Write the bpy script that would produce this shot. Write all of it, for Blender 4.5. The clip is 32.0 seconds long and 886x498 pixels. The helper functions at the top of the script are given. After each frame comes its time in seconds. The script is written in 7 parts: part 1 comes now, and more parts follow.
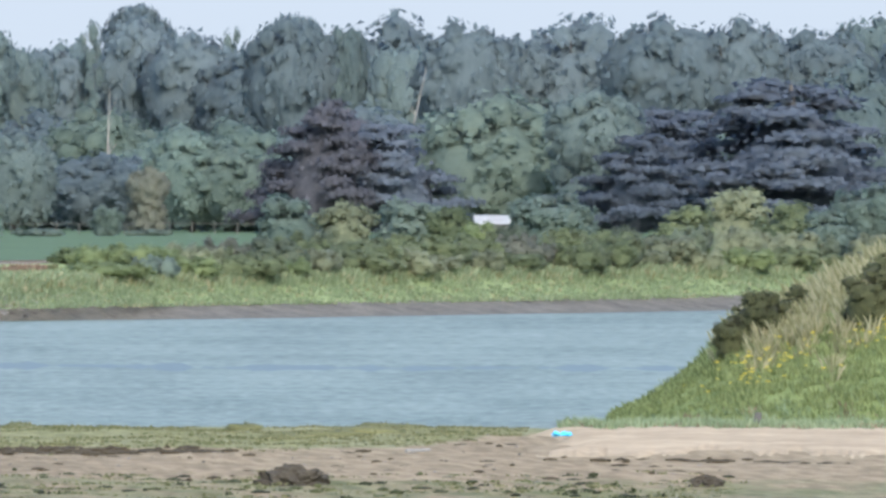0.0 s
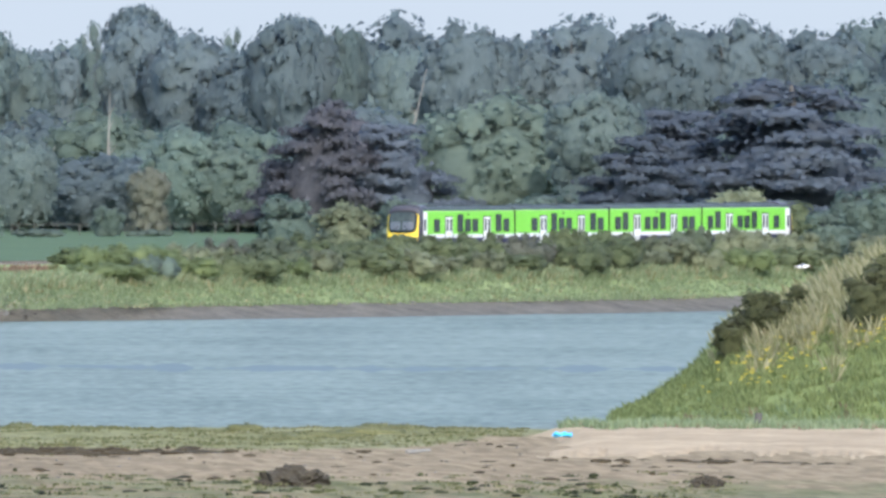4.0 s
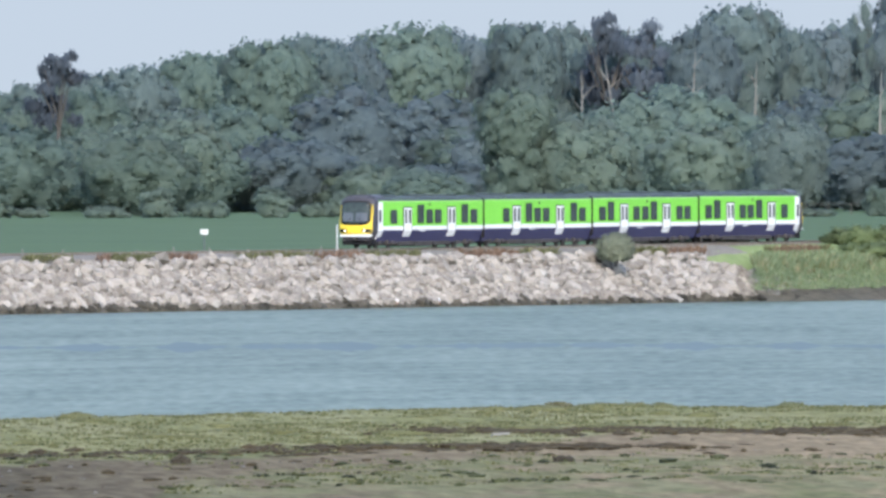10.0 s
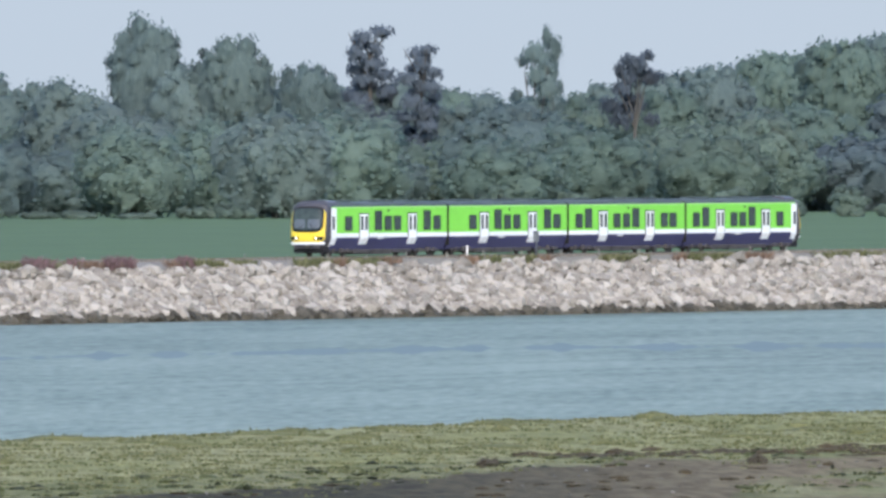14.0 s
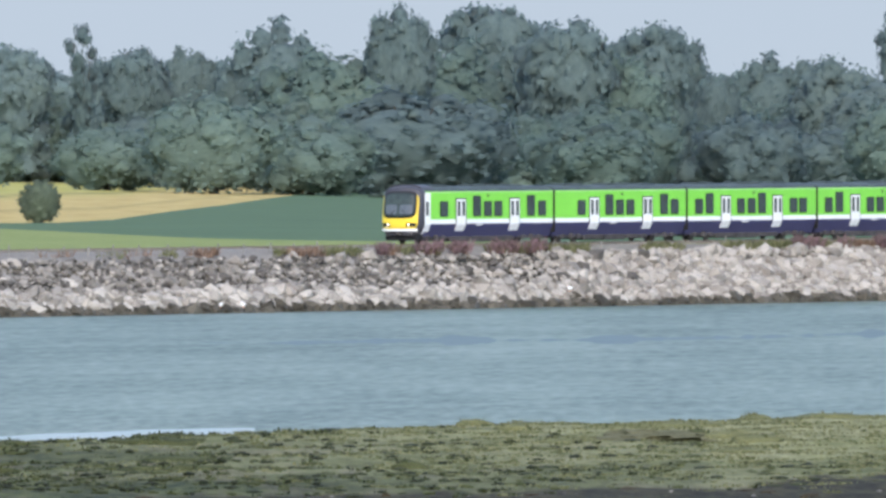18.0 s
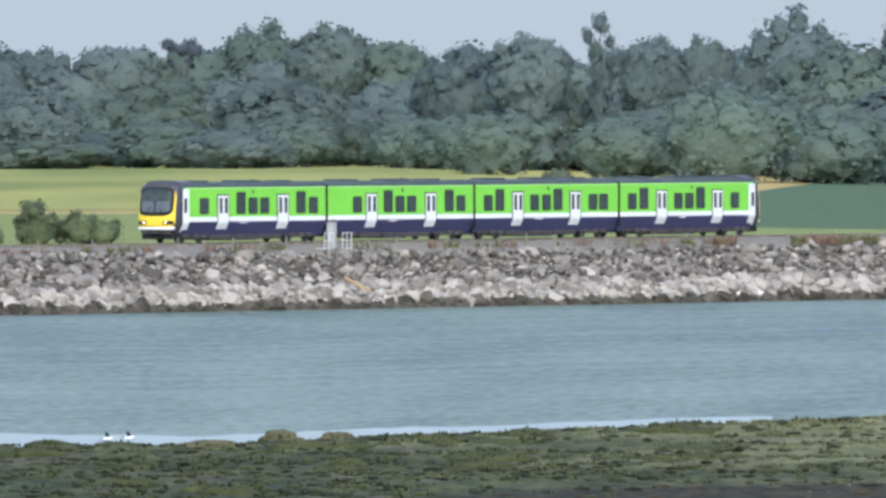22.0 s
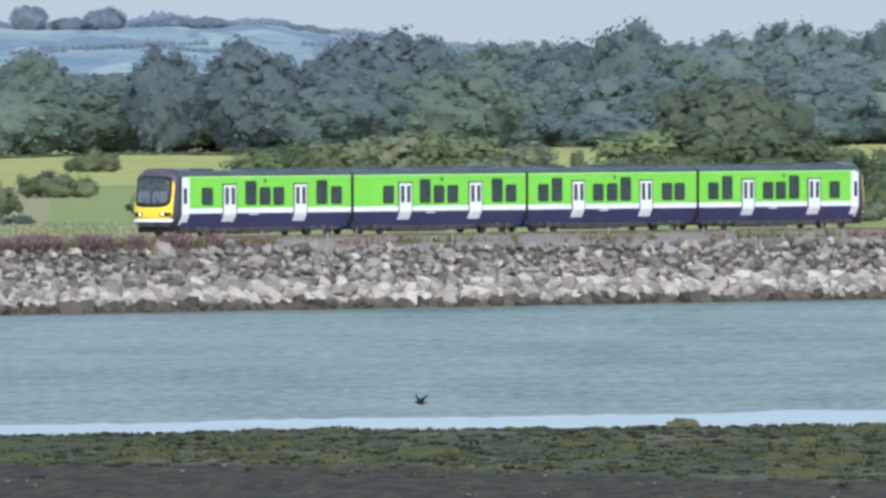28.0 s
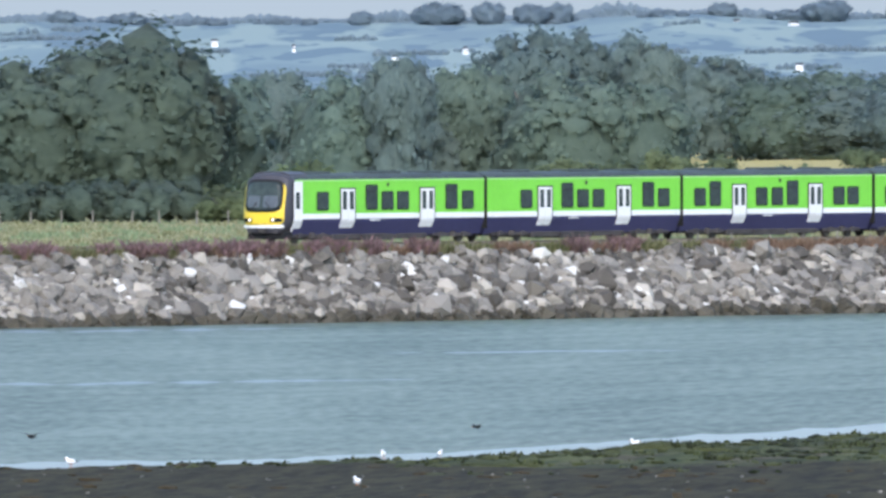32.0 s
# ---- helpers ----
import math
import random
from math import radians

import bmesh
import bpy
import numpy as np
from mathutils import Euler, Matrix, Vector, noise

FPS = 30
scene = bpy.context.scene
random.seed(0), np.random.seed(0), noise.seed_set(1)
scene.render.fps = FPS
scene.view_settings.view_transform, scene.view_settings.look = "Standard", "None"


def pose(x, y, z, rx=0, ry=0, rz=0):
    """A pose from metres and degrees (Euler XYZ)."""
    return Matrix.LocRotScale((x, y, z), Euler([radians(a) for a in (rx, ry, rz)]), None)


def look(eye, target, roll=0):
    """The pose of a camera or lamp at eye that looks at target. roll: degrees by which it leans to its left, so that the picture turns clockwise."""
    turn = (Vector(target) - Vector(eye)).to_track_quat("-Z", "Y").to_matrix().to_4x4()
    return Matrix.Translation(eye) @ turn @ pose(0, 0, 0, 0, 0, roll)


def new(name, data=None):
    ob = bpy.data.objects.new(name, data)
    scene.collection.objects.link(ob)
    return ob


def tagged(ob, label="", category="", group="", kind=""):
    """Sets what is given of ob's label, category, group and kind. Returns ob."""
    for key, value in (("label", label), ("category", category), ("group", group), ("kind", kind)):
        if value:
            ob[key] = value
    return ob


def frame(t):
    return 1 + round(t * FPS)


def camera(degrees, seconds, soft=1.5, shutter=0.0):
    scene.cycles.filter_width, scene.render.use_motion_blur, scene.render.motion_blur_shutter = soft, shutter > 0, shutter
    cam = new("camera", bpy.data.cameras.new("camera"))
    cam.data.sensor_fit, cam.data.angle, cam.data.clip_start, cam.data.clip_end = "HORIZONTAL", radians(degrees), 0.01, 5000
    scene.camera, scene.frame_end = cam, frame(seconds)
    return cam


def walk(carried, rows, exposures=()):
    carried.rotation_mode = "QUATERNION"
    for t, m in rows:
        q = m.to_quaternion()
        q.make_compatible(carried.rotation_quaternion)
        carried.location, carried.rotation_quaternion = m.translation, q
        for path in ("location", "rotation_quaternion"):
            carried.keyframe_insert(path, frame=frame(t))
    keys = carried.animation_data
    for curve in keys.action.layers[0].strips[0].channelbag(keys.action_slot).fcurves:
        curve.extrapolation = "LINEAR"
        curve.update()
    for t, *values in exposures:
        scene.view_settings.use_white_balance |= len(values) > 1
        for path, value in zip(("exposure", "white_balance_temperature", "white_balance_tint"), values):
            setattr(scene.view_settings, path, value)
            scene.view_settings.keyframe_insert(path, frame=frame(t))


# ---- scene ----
# ---- the camera: far off on a rise by the estuary, panning after the train ----
EYE_Z = 13.85            # over the water, which lies at z = 0
UNIT = 46000.0           # bearings are counted in 1/46000 of a radian
BEARING_0 = 1.153        # radians from +Y towards +X at bearing 0
TRACK_Y = 828.0          # the railway runs along X at this y
RAIL_Z = 4.27


def climb(x):
    """How far the line has climbed at x: level along the rocks, rising gently beyond them."""
    return float(np.interp(x, [1780, 1900, 2050, 2200], [0.0, 0.26, 0.48, 0.60]))


cam = camera(1.9527, 32.0, 3.0)


def view(azimuth, tilt, lean=0.057):
    return pose(0, 0, EYE_Z, 90 + tilt, lean, -azimuth)


def spot(u, d, z=0.0):
    """The place at bearing u, d metres from the eye."""
    a = BEARING_0 + u / UNIT
    return Vector((d * math.sin(a), d * math.cos(a), z))


def along(u, y):
    """The x at which the bearing u meets the line at y."""
    return y * math.tan(BEARING_0 + u / UNIT)


EXPOSURES = [(0.0, 0.90, 6600, 14), (5.0, 0.83, 6600, 14), (8.0, 0.75, 6580, 13.5), (12.0, 0.61, 6560, 13), (17.0, 0.58, 6540, 13), (20.0, 0.55, 6530, 12.5), (25.0, 0.50, 6500, 12), (29.0, 0.55, 6430, 11.8), (32.0, 0.51, 6370, 11.5)]

# path >
walk(cam, [
    (0.0, view(67.0386, -0.2379, 0.057)),
    (2.0, view(67.0386, -0.2374, 0.057)),
    (2.5, view(67.0386, -0.2373, 0.057)),
    (4.5, view(67.0361, -0.2355, 0.057)),
    (5.0, view(67.0224, -0.2304, 0.057)),
    (5.5, view(66.9651, -0.2564, 0.057)),
    (6.0, view(66.5864, -0.2596, 0.057)),
    (6.4, view(66.2439, -0.2716, 0.057)),
    (6.5, view(66.2165, -0.2666, 0.057)),
    (7.0, view(66.1181, -0.2651, 0.057)),
    (7.5, view(66.0371, -0.2761, 0.070)),
    (8.0, view(65.8839, -0.2771, 0.083)),
    (8.5, view(65.8428, -0.2420, 0.095)),
    (9.0, view(65.8603, -0.2444, 0.108)),
    (9.5, view(65.7444, -0.2591, 0.121)),
    (10.0, view(65.3371, -0.2785, 0.134)),
    (10.5, view(65.2188, -0.2794, 0.146)),
    (11.0, view(65.0133, -0.2716, 0.159)),
    (11.5, view(64.9024, -0.2726, 0.172)),
    (12.0, view(64.7019, -0.2884, 0.184)),
    (12.5, view(64.3021, -0.2941, 0.197)),
    (13.0, view(64.2771, -0.2939, 0.210)),
    (13.5, view(64.2124, -0.2907, 0.210)),
    (14.0, view(64.0666, -0.2762, 0.210)),
    (14.5, view(63.9620, -0.3003, 0.210)),
    (16.5, view(63.3853, -0.3197, 0.210)),
    (17.0, view(62.9157, -0.3288, 0.210)),
    (17.5, view(62.7563, -0.3145, 0.210)),
    (18.0, view(62.3689, -0.3186, 0.210)),
    (18.5, view(62.2867, -0.3218, 0.210)),
    (19.0, view(62.1697, -0.3238, 0.210)),
    (19.5, view(61.9853, -0.3385, 0.210)),
    (20.0, view(61.8246, -0.3158, 0.210)),
    (20.5, view(61.7649, -0.3145, 0.210)),
    (21.0, view(61.6378, -0.3255, 0.210)),
    (21.5, view(61.5643, -0.3303, 0.210)),
    (22.0, view(61.2280, -0.3399, 0.210)),
    (22.5, view(60.9166, -0.3470, 0.210)),
    (23.0, view(60.6314, -0.3504, 0.210)),
    (23.5, view(60.3138, -0.3152, 0.210)),
    (24.0, view(60.2876, -0.2741, 0.210)),
    (24.5, view(60.0011, -0.3236, 0.210)),
    (25.0, view(59.7670, -0.3018, 0.210)),
    (25.5, view(59.4730, -0.3062, 0.210)),
    (26.0, view(59.2202, -0.3170, 0.210)),
    (26.5, view(58.9449, -0.3282, 0.210)),
    (28.5, view(58.0431, -0.3828, 0.210)),
    (29.0, view(57.6346, -0.3695, 0.210)),
    (29.5, view(57.2572, -0.3699, 0.210)),
    (30.0, view(57.1015, -0.3768, 0.210)),
    (30.5, view(56.8486, -0.3752, 0.210)),
    (31.0, view(56.5273, -0.3810, 0.210)),
    (31.5, view(56.0701, -0.3816, 0.210)),
    (32.0, view(55.8858, -0.3875, 0.210)),
], EXPOSURES)
# < path

# ---- daylight ----
SUN_WAY = Vector((-0.69, -0.46, 0.56)).normalized()
world = bpy.data.worlds.new("sky")
scene.world = world
world.use_nodes = True
wn, wl = world.node_tree.nodes, world.node_tree.links
sky = wn.new("ShaderNodeTexSky")
sky.sky_type, sky.sun_disc = "NISHITA", False
sky.sun_elevation = math.asin(SUN_WAY.z)
sky.sun_rotation = math.atan2(SUN_WAY.x, SUN_WAY.y)
sky.air_density, sky.dust_density, sky.ozone_density = 1.0, 1.0, 1.6
wl.new(sky.outputs["Color"], wn["Background"].inputs["Color"])
wn["Background"].inputs["Strength"].default_value = 0.272
sun_data = bpy.data.lights.new("sun", "SUN")
sun_data.energy, sun_data.angle, sun_data.color = 2.15, radians(1.5), (1.0, 0.95, 0.87)
sun = new("sun", sun_data)
sun.matrix_world = look(SUN_WAY * 300, (0, 0, 0))
scene.view_settings.exposure = 0.6

# ---- materials ----
def rgb(c):
    return (c[0], c[1], c[2], 1.0)


def surface(name, a, b, size=1.0, rough=0.8, metal=0.0, bump=0.3, fine=6.0, island=0.0, each=0.0, stretch=(1, 1, 1), depth=0.05, mid=0.5, spread=0.25):
    """A rough surface that varies between two colours in patches of about size metres, with a finer grain and relief."""
    m = bpy.data.materials.new(name)
    m.use_nodes = True
    n, l = m.node_tree.nodes, m.node_tree.links
    p = n["Principled BSDF"]
    p.inputs["Roughness"].default_value, p.inputs["Metallic"].default_value = rough, metal
    p.inputs["Specular IOR Level"].default_value = 0.06 if rough >= 0.6 else 0.4
    co = n.new("ShaderNodeTexCoord")
    mp = n.new("ShaderNodeMapping")
    mp.inputs["Scale"].default_value = stretch
    l.new(co.outputs["Object"], mp.inputs["Vector"])
    big, small = n.new("ShaderNodeTexNoise"), n.new("ShaderNodeTexNoise")
    for t, s, d in ((big, 1.0 / size, 3.0), (small, fine / size, 2.0)):
        t.inputs["Scale"].default_value, t.inputs["Detail"].default_value = s, d
        l.new(mp.outputs["Vector"], t.inputs["Vector"])
    mix = n.new("ShaderNodeMath")
    mix.operation = "MULTIPLY_ADD"
    mix.inputs[1].default_value = 0.45
    l.new(small.outputs["Fac"], mix.inputs[0])
    half = n.new("ShaderNodeMath")
    half.operation = "MULTIPLY"
    half.inputs[1].default_value = 0.55
    l.new(big.outputs["Fac"], half.inputs[0])
    l.new(half.outputs[0], mix.inputs[2])
    last = mix.outputs[0]
    for amount, node, out in ((island, "ShaderNodeNewGeometry", "Random Per Island"), (each, "ShaderNodeObjectInfo", "Random")):
        if amount:
            src = n.new(node)
            add = n.new("ShaderNodeMath")
            add.operation = "MULTIPLY_ADD"
            add.inputs[1].default_value = amount
            l.new(src.outputs[out], add.inputs[0])
            sub = n.new("ShaderNodeMath")
            sub.operation = "SUBTRACT"
            sub.inputs[1].default_value = amount / 2
            l.new(last, sub.inputs[0])
            l.new(sub.outputs[0], add.inputs[2])
            last = add.outputs[0]
    ramp = n.new("ShaderNodeValToRGB")
    ramp.color_ramp.elements[0].position, ramp.color_ramp.elements[1].position = max(0.0, mid - spread), min(1.0, mid + spread)
    ramp.color_ramp.elements[0].color, ramp.color_ramp.elements[1].color = rgb(a), rgb(b)
    l.new(last, ramp.inputs["Fac"])
    l.new(ramp.outputs["Color"], p.inputs["Base Color"])
    if bump:
        bp = n.new("ShaderNodeBump")
        bp.inputs["Strength"].default_value, bp.inputs["Distance"].default_value = bump, depth
        l.new(small.outputs["Fac"], bp.inputs["Height"])
        l.new(bp.outputs["Normal"], p.inputs["Normal"])
    return m


def foliage(name, a, b, each=0.34, island=0.2, size=0.20, bump=0.2):
    m = surface(name, a, b, size, 0.75, bump=bump, fine=4.0, island=island, each=each, spread=0.26, depth=0.40)
    p = m.node_tree.nodes["Principled BSDF"]
    p.inputs["Specular IOR Level"].default_value = 0.12
    p.inputs["Sheen Weight"].default_value, p.inputs["Sheen Roughness"].default_value = 0.05, 0.6
    # thin leaves let some light through
    n, l = m.node_tree.nodes, m.node_tree.links
    thin, mix = n.new("ShaderNodeBsdfTranslucent"), n.new("ShaderNodeMixShader")
    l.new(p.inputs["Base Color"].links[0].from_socket, thin.inputs["Color"])
    mix.inputs[0].default_value = 0.5
    l.new(p.outputs["BSDF"], mix.inputs[1])
    l.new(thin.outputs["BSDF"], mix.inputs[2])
    l.new(mix.outputs["Shader"], n["Material Output"].inputs["Surface"])
    return m


# all but olive, brown and deep green carry distance haze painted into the colour
LEAF_GREEN = foliage("leaf_green_hazed", (0.104, 0.153, 0.132), (0.181, 0.251, 0.21))
LEAF_DARK = foliage("leaf_dark_hazed", (0.101, 0.144, 0.142), (0.177, 0.239, 0.228))
LEAF_GREY = foliage("leaf_grey_hazed", (0.114, 0.159, 0.150), (0.188, 0.247, 0.228))
LEAF_HAZED = foliage("leaf_pale_hazed", (0.104, 0.143, 0.152), (0.167, 0.219, 0.228))
LEAF_LIGHT = foliage("leaf_light_hazed", (0.105, 0.15, 0.122), (0.179, 0.239, 0.194))
LEAF_OLIVE = foliage("leaf_olive", (0.075, 0.099, 0.070), (0.166, 0.206, 0.137))
LEAF_COPPER = foliage("leaf_copper_hazed", (0.078, 0.084, 0.098), (0.146, 0.148, 0.166))
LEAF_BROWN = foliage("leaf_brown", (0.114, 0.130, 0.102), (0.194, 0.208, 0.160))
LEAF_PINE = foliage("needles_hazed", (0.075, 0.096, 0.12), (0.145, 0.177, 0.21))
LEAF_NEAR = foliage("leaf_deep_green", (0.062, 0.090, 0.074), (0.126, 0.168, 0.130))
SHRUB_GREEN = foliage("shrub_green", (0.118, 0.165, 0.077), (0.243, 0.301, 0.139))
SHRUB_DARK = foliage("shrub_dark", (0.095, 0.127, 0.069), (0.207, 0.249, 0.131))
SHRUB_GREY = foliage("shrub_grey", (0.141, 0.166, 0.107), (0.275, 0.306, 0.190))
TIMBER = surface("tan_board", (0.26, 0.185, 0.10), (0.38, 0.28, 0.16), 0.3, 0.8, stretch=(0.15, 1, 1))
SHRUB_PALE = foliage("shrub_pale", (0.165, 0.190, 0.140), (0.300, 0.330, 0.240))
BARK = surface("bark", (0.068, 0.067, 0.060), (0.126, 0.119, 0.110), 0.6, 0.9)
DEADWOOD = surface("dead_wood", (0.17, 0.17, 0.155), (0.30, 0.29, 0.26), 0.5, 0.85)
CROP = surface("green_crop", (0.062, 0.099, 0.051), (0.090, 0.136, 0.066), 14.0, 0.85, bump=0.5)
BARLEY = surface("ripening_barley", (0.205, 0.222, 0.066), (0.345, 0.336, 0.103), 18.0, 0.85, bump=0.5)
STUBBLE = surface("golden_grain", (0.31, 0.255, 0.10), (0.45, 0.375, 0.155), 16.0, 0.85, bump=0.5)
MEADOW = surface("rough_meadow", (0.130, 0.170, 0.050), (0.250, 0.270, 0.095), 5.0, 0.9, bump=0.6)
PALE_GRASS = surface("dry_pale_grass", (0.182, 0.176, 0.080), (0.284, 0.262, 0.130), 5.0, 0.9, bump=0.6)
EARTH = surface("woodland_floor", (0.04, 0.045, 0.025), (0.08, 0.08, 0.045), 8.0, 0.95)
MARSH = surface("green_marsh", (0.045, 0.070, 0.022), (0.13, 0.17, 0.055), 4.0, 0.9, bump=0.8, stretch=(1, 0.4, 1), depth=0.1)
SAND = surface("pale_sand", (0.260, 0.198, 0.122), (0.478, 0.370, 0.237), 7.0, 0.9, bump=0.5, fine=4.0, spread=0.2)
MOUND = surface("old_wrack", (0.032, 0.028, 0.021), (0.087, 0.077, 0.057), 0.6, 0.9, bump=0.8)
GORSE = foliage("evergreen_leaves", (0.060, 0.070, 0.034), (0.118, 0.128, 0.060))
WEED = surface("seaweed", (0.028, 0.023, 0.014), (0.085, 0.066, 0.038), 0.8, 0.85, bump=0.8)
BANK_GRASS = surface("bank_grass", (0.144, 0.198, 0.08), (0.267, 0.314, 0.145), 4.0, 0.9, bump=0.8, depth=0.15)
BALLAST = surface("ballast", (0.141, 0.129, 0.112), (0.264, 0.241, 0.208), 0.5, 0.9, bump=0.8)
ROCK_PALE = surface("pale_limestone", (0.180, 0.160, 0.137), (0.360, 0.331, 0.290), 0.9, 0.85, island=0.5, bump=0.6)
ROCK_GREY = surface("grey_limestone", (0.086, 0.079, 0.071), (0.228, 0.212, 0.190), 0.6, 0.85, island=0.8, bump=0.9, spread=0.19)
ROCK_BUFF = surface("buff_limestone", (0.165, 0.152, 0.132), (0.375, 0.350, 0.310), 0.6, 0.85, island=0.6, bump=0.9, spread=0.19)
ROCK_WHITE = surface("white_limestone", (0.46, 0.45, 0.43), (0.66, 0.65, 0.62), 0.6, 0.8, bump=0.6)
ROCK_WEED = surface("weedy_rock", (0.028, 0.026, 0.020), (0.105, 0.095, 0.076), 0.7, 0.65, island=0.4, bump=0.6)
STEEL = surface("rail_steel", (0.16, 0.11, 0.08), (0.30, 0.24, 0.20), 0.8, 0.45, 0.7)


# ---- small tools ----
def mesh_of(name, verts, faces, mats, index=None, smooth=False):
    me = bpy.data.meshes.new(name)
    me.from_pydata(verts, [], faces)
    for m in mats if isinstance(mats, (list, tuple)) else [mats]:
        me.materials.append(m)
    if index is not None:
        me.polygons.foreach_set("material_index", index)
    if smooth:
        me.polygons.foreach_set("use_smooth", [True] * len(me.polygons))
    me.update()
    return me


def hang(name, me, parent=None, m=None, label=""):
    """Links a mesh as one object, under a parent where one is given."""
    ob = new(name, me)
    if parent is not None:
        ob.parent = parent
    if m is not None:
        ob.matrix_basis = m
    return tagged(ob, label)


def part(name, bm, material, parent=None, label="", m=None, smooth=False):
    me = bpy.data.meshes.new(name)
    bm.to_mesh(me)
    bm.free()
    me.materials.append(material)
    if smooth:
        me.polygons.foreach_set("use_smooth", [True] * len(me.polygons))
    return hang(name, me, parent, m, label)


def box(x0, x1, y0, y1, z0, z1, bevel=0.0, segments=1):
    bm = bmesh.new()
    bmesh.ops.create_cube(bm, size=1.0, matrix=Matrix.Translation(((x0 + x1) / 2, (y0 + y1) / 2, (z0 + z1) / 2)) @ Matrix.Diagonal((x1 - x0, y1 - y0, z1 - z0, 1)))
    if bevel:
        bmesh.ops.bevel(bm, geom=bm.edges[:], offset=bevel, segments=segments, affect="EDGES", profile=0.6)
    return bm


def plate(axis, at0, at1, a0, a1, b0, b1, r):
    """A flat plate with rounded corners, at0 to at1 thick along the axis "x" or "y"."""
    ring = []
    for ca, cb, t0 in ((a1 - r, b1 - r, 0), (a0 + r, b1 - r, 90), (a0 + r, b0 + r, 180), (a1 - r, b0 + r, 270)):
        ring += [(ca + r * math.cos(radians(t0 + t)), cb + r * math.sin(radians(t0 + t))) for t in (0, 30, 60, 90)]
    bm = bmesh.new()
    f, g = [[bm.verts.new((k, a, b) if axis == "x" else (a, k, b)) for a, b in ring] for k in (at0, at1)]
    n = len(ring)
    for i in range(n):
        bm.faces.new((f[i], f[(i + 1) % n], g[(i + 1) % n], g[i]))
    bm.faces.new(f)
    bm.faces.new(g[::-1])
    bmesh.ops.recalc_face_normals(bm, faces=bm.faces[:])
    return bm


def rod(a, b, r0, r1=None, sides=8):
    a, b = Vector(a), Vector(b)
    bm = bmesh.new()
    turn = (b - a).to_track_quat("Z", "Y").to_matrix().to_4x4()
    bmesh.ops.create_cone(bm, cap_ends=True, segments=sides, radius1=r0, radius2=r0 if r1 is None else r1, depth=(b - a).length,
                          matrix=Matrix.Translation((a + b) / 2) @ turn)
    return bm


def lump(x, y, z, size):
    return noise.noise(Vector((x / size, y / size, z / size)))


def sheet(name, us, ds, height, material, label="", category="ground"):
    """A piece of the ground between bearings and distances; height(u, d) gives its z."""
    verts = [spot(u, d(u) if callable(d) else d) for d in ds for u in us]
    verts = [(v.x, v.y, height(us[i % len(us)], v.xy.length)) for i, v in enumerate(verts)]
    w = len(us)
    faces = [(j * w + i, j * w + i + 1, (j + 1) * w + i + 1, (j + 1) * w + i) for j in range(len(ds) - 1) for i in range(w - 1)]
    me = mesh_of(name, verts, faces, material, None, True)
    return tagged(new(name, me), label, category, kind="structure")


def steps(a, b, n):
    return [a + (b - a) * i / n for i in range(n + 1)]

# ---- the land: a sheet to the horizon, the channel, and both shores ----
def base_sheet():
    bm = bmesh.new()
    bmesh.ops.create_circle(bm, cap_ends=True, segments=64, radius=4980)
    ob = part("ground", bm, EARTH, m=pose(0, 0, -1.5))
    tagged(ob, "flat estuary ground that reaches the horizon", "ground", kind="structure")


WATER_Z = -0.05


def sky_backdrop():
    """The pale summer sky low over the horizon, all round."""
    m = bpy.data.materials.new("low_sky")
    m.use_nodes = True
    n, l = m.node_tree.nodes, m.node_tree.links
    n.remove(n["Principled BSDF"])
    e, co, sp, r = n.new("ShaderNodeEmission"), n.new("ShaderNodeTexCoord"), n.new("ShaderNodeSeparateXYZ"), n.new("ShaderNodeValToRGB")
    mr = n.new("ShaderNodeMapRange")
    mr.inputs["From Min"].default_value, mr.inputs["From Max"].default_value = 0.0, 340.0
    l.new(co.outputs["Object"], sp.inputs["Vector"])
    l.new(sp.outputs["Z"], mr.inputs["Value"])
    l.new(mr.outputs["Result"], r.inputs["Fac"])
    r.color_ramp.elements[0].color, r.color_ramp.elements[1].color = (0.352, 0.423, 0.494, 1), (0.327, 0.406, 0.513, 1)
    l.new(r.outputs["Color"], e.inputs["Color"])
    l.new(e.outputs["Emission"], n["Material Output"].inputs["Surface"])
    bm = bmesh.new()
    bmesh.ops.create_cone(bm, cap_ends=False, segments=96, radius1=4960, radius2=4960, depth=340, matrix=Matrix.Translation((0, 0, 168)))
    ob = part("backdrop", bm, m, smooth=True)
    tagged(ob, "pale blue hazy summer sky above the horizon", "sky", kind="structure")


def track_d(u):
    return TRACK_Y / math.cos(BEARING_0 + u / UNIT)


def near_edge(u):
    """How far off the near waterline lies."""
    return float(np.interp(u, [-10500, -8954, -8170, -7390, -6400, -5650, -5144, -4300, -3909, -3576, -3100, -2340, -2150, -1717, -1433, -650, -160, 0, 900, 2600],
                           [880, 918, 936, 997, 1018, 1025, 1036, 1032, 1063, 1085, 1115, 1145, 1155, 1186, 1213, 1258, 1266, 1263, 1258, 1250])) + 5 * lump(u, 0, 0, 150) + 2.5 * lump(u, 9, 0, 38)


def near_height(u, d):
    x = near_edge(u) - d
    if x < 0:
        return WATER_Z + max(-0.6, x * 0.02)
    v = spot(u, d)
    return WATER_Z + min(0.28, x * 0.009) + 0.18 * lump(v.x, v.y, 0, 8) * min(1, x / 20) + 0.07 * lump(v.x, v.y, 3, 2.2) * min(1, x / 10)


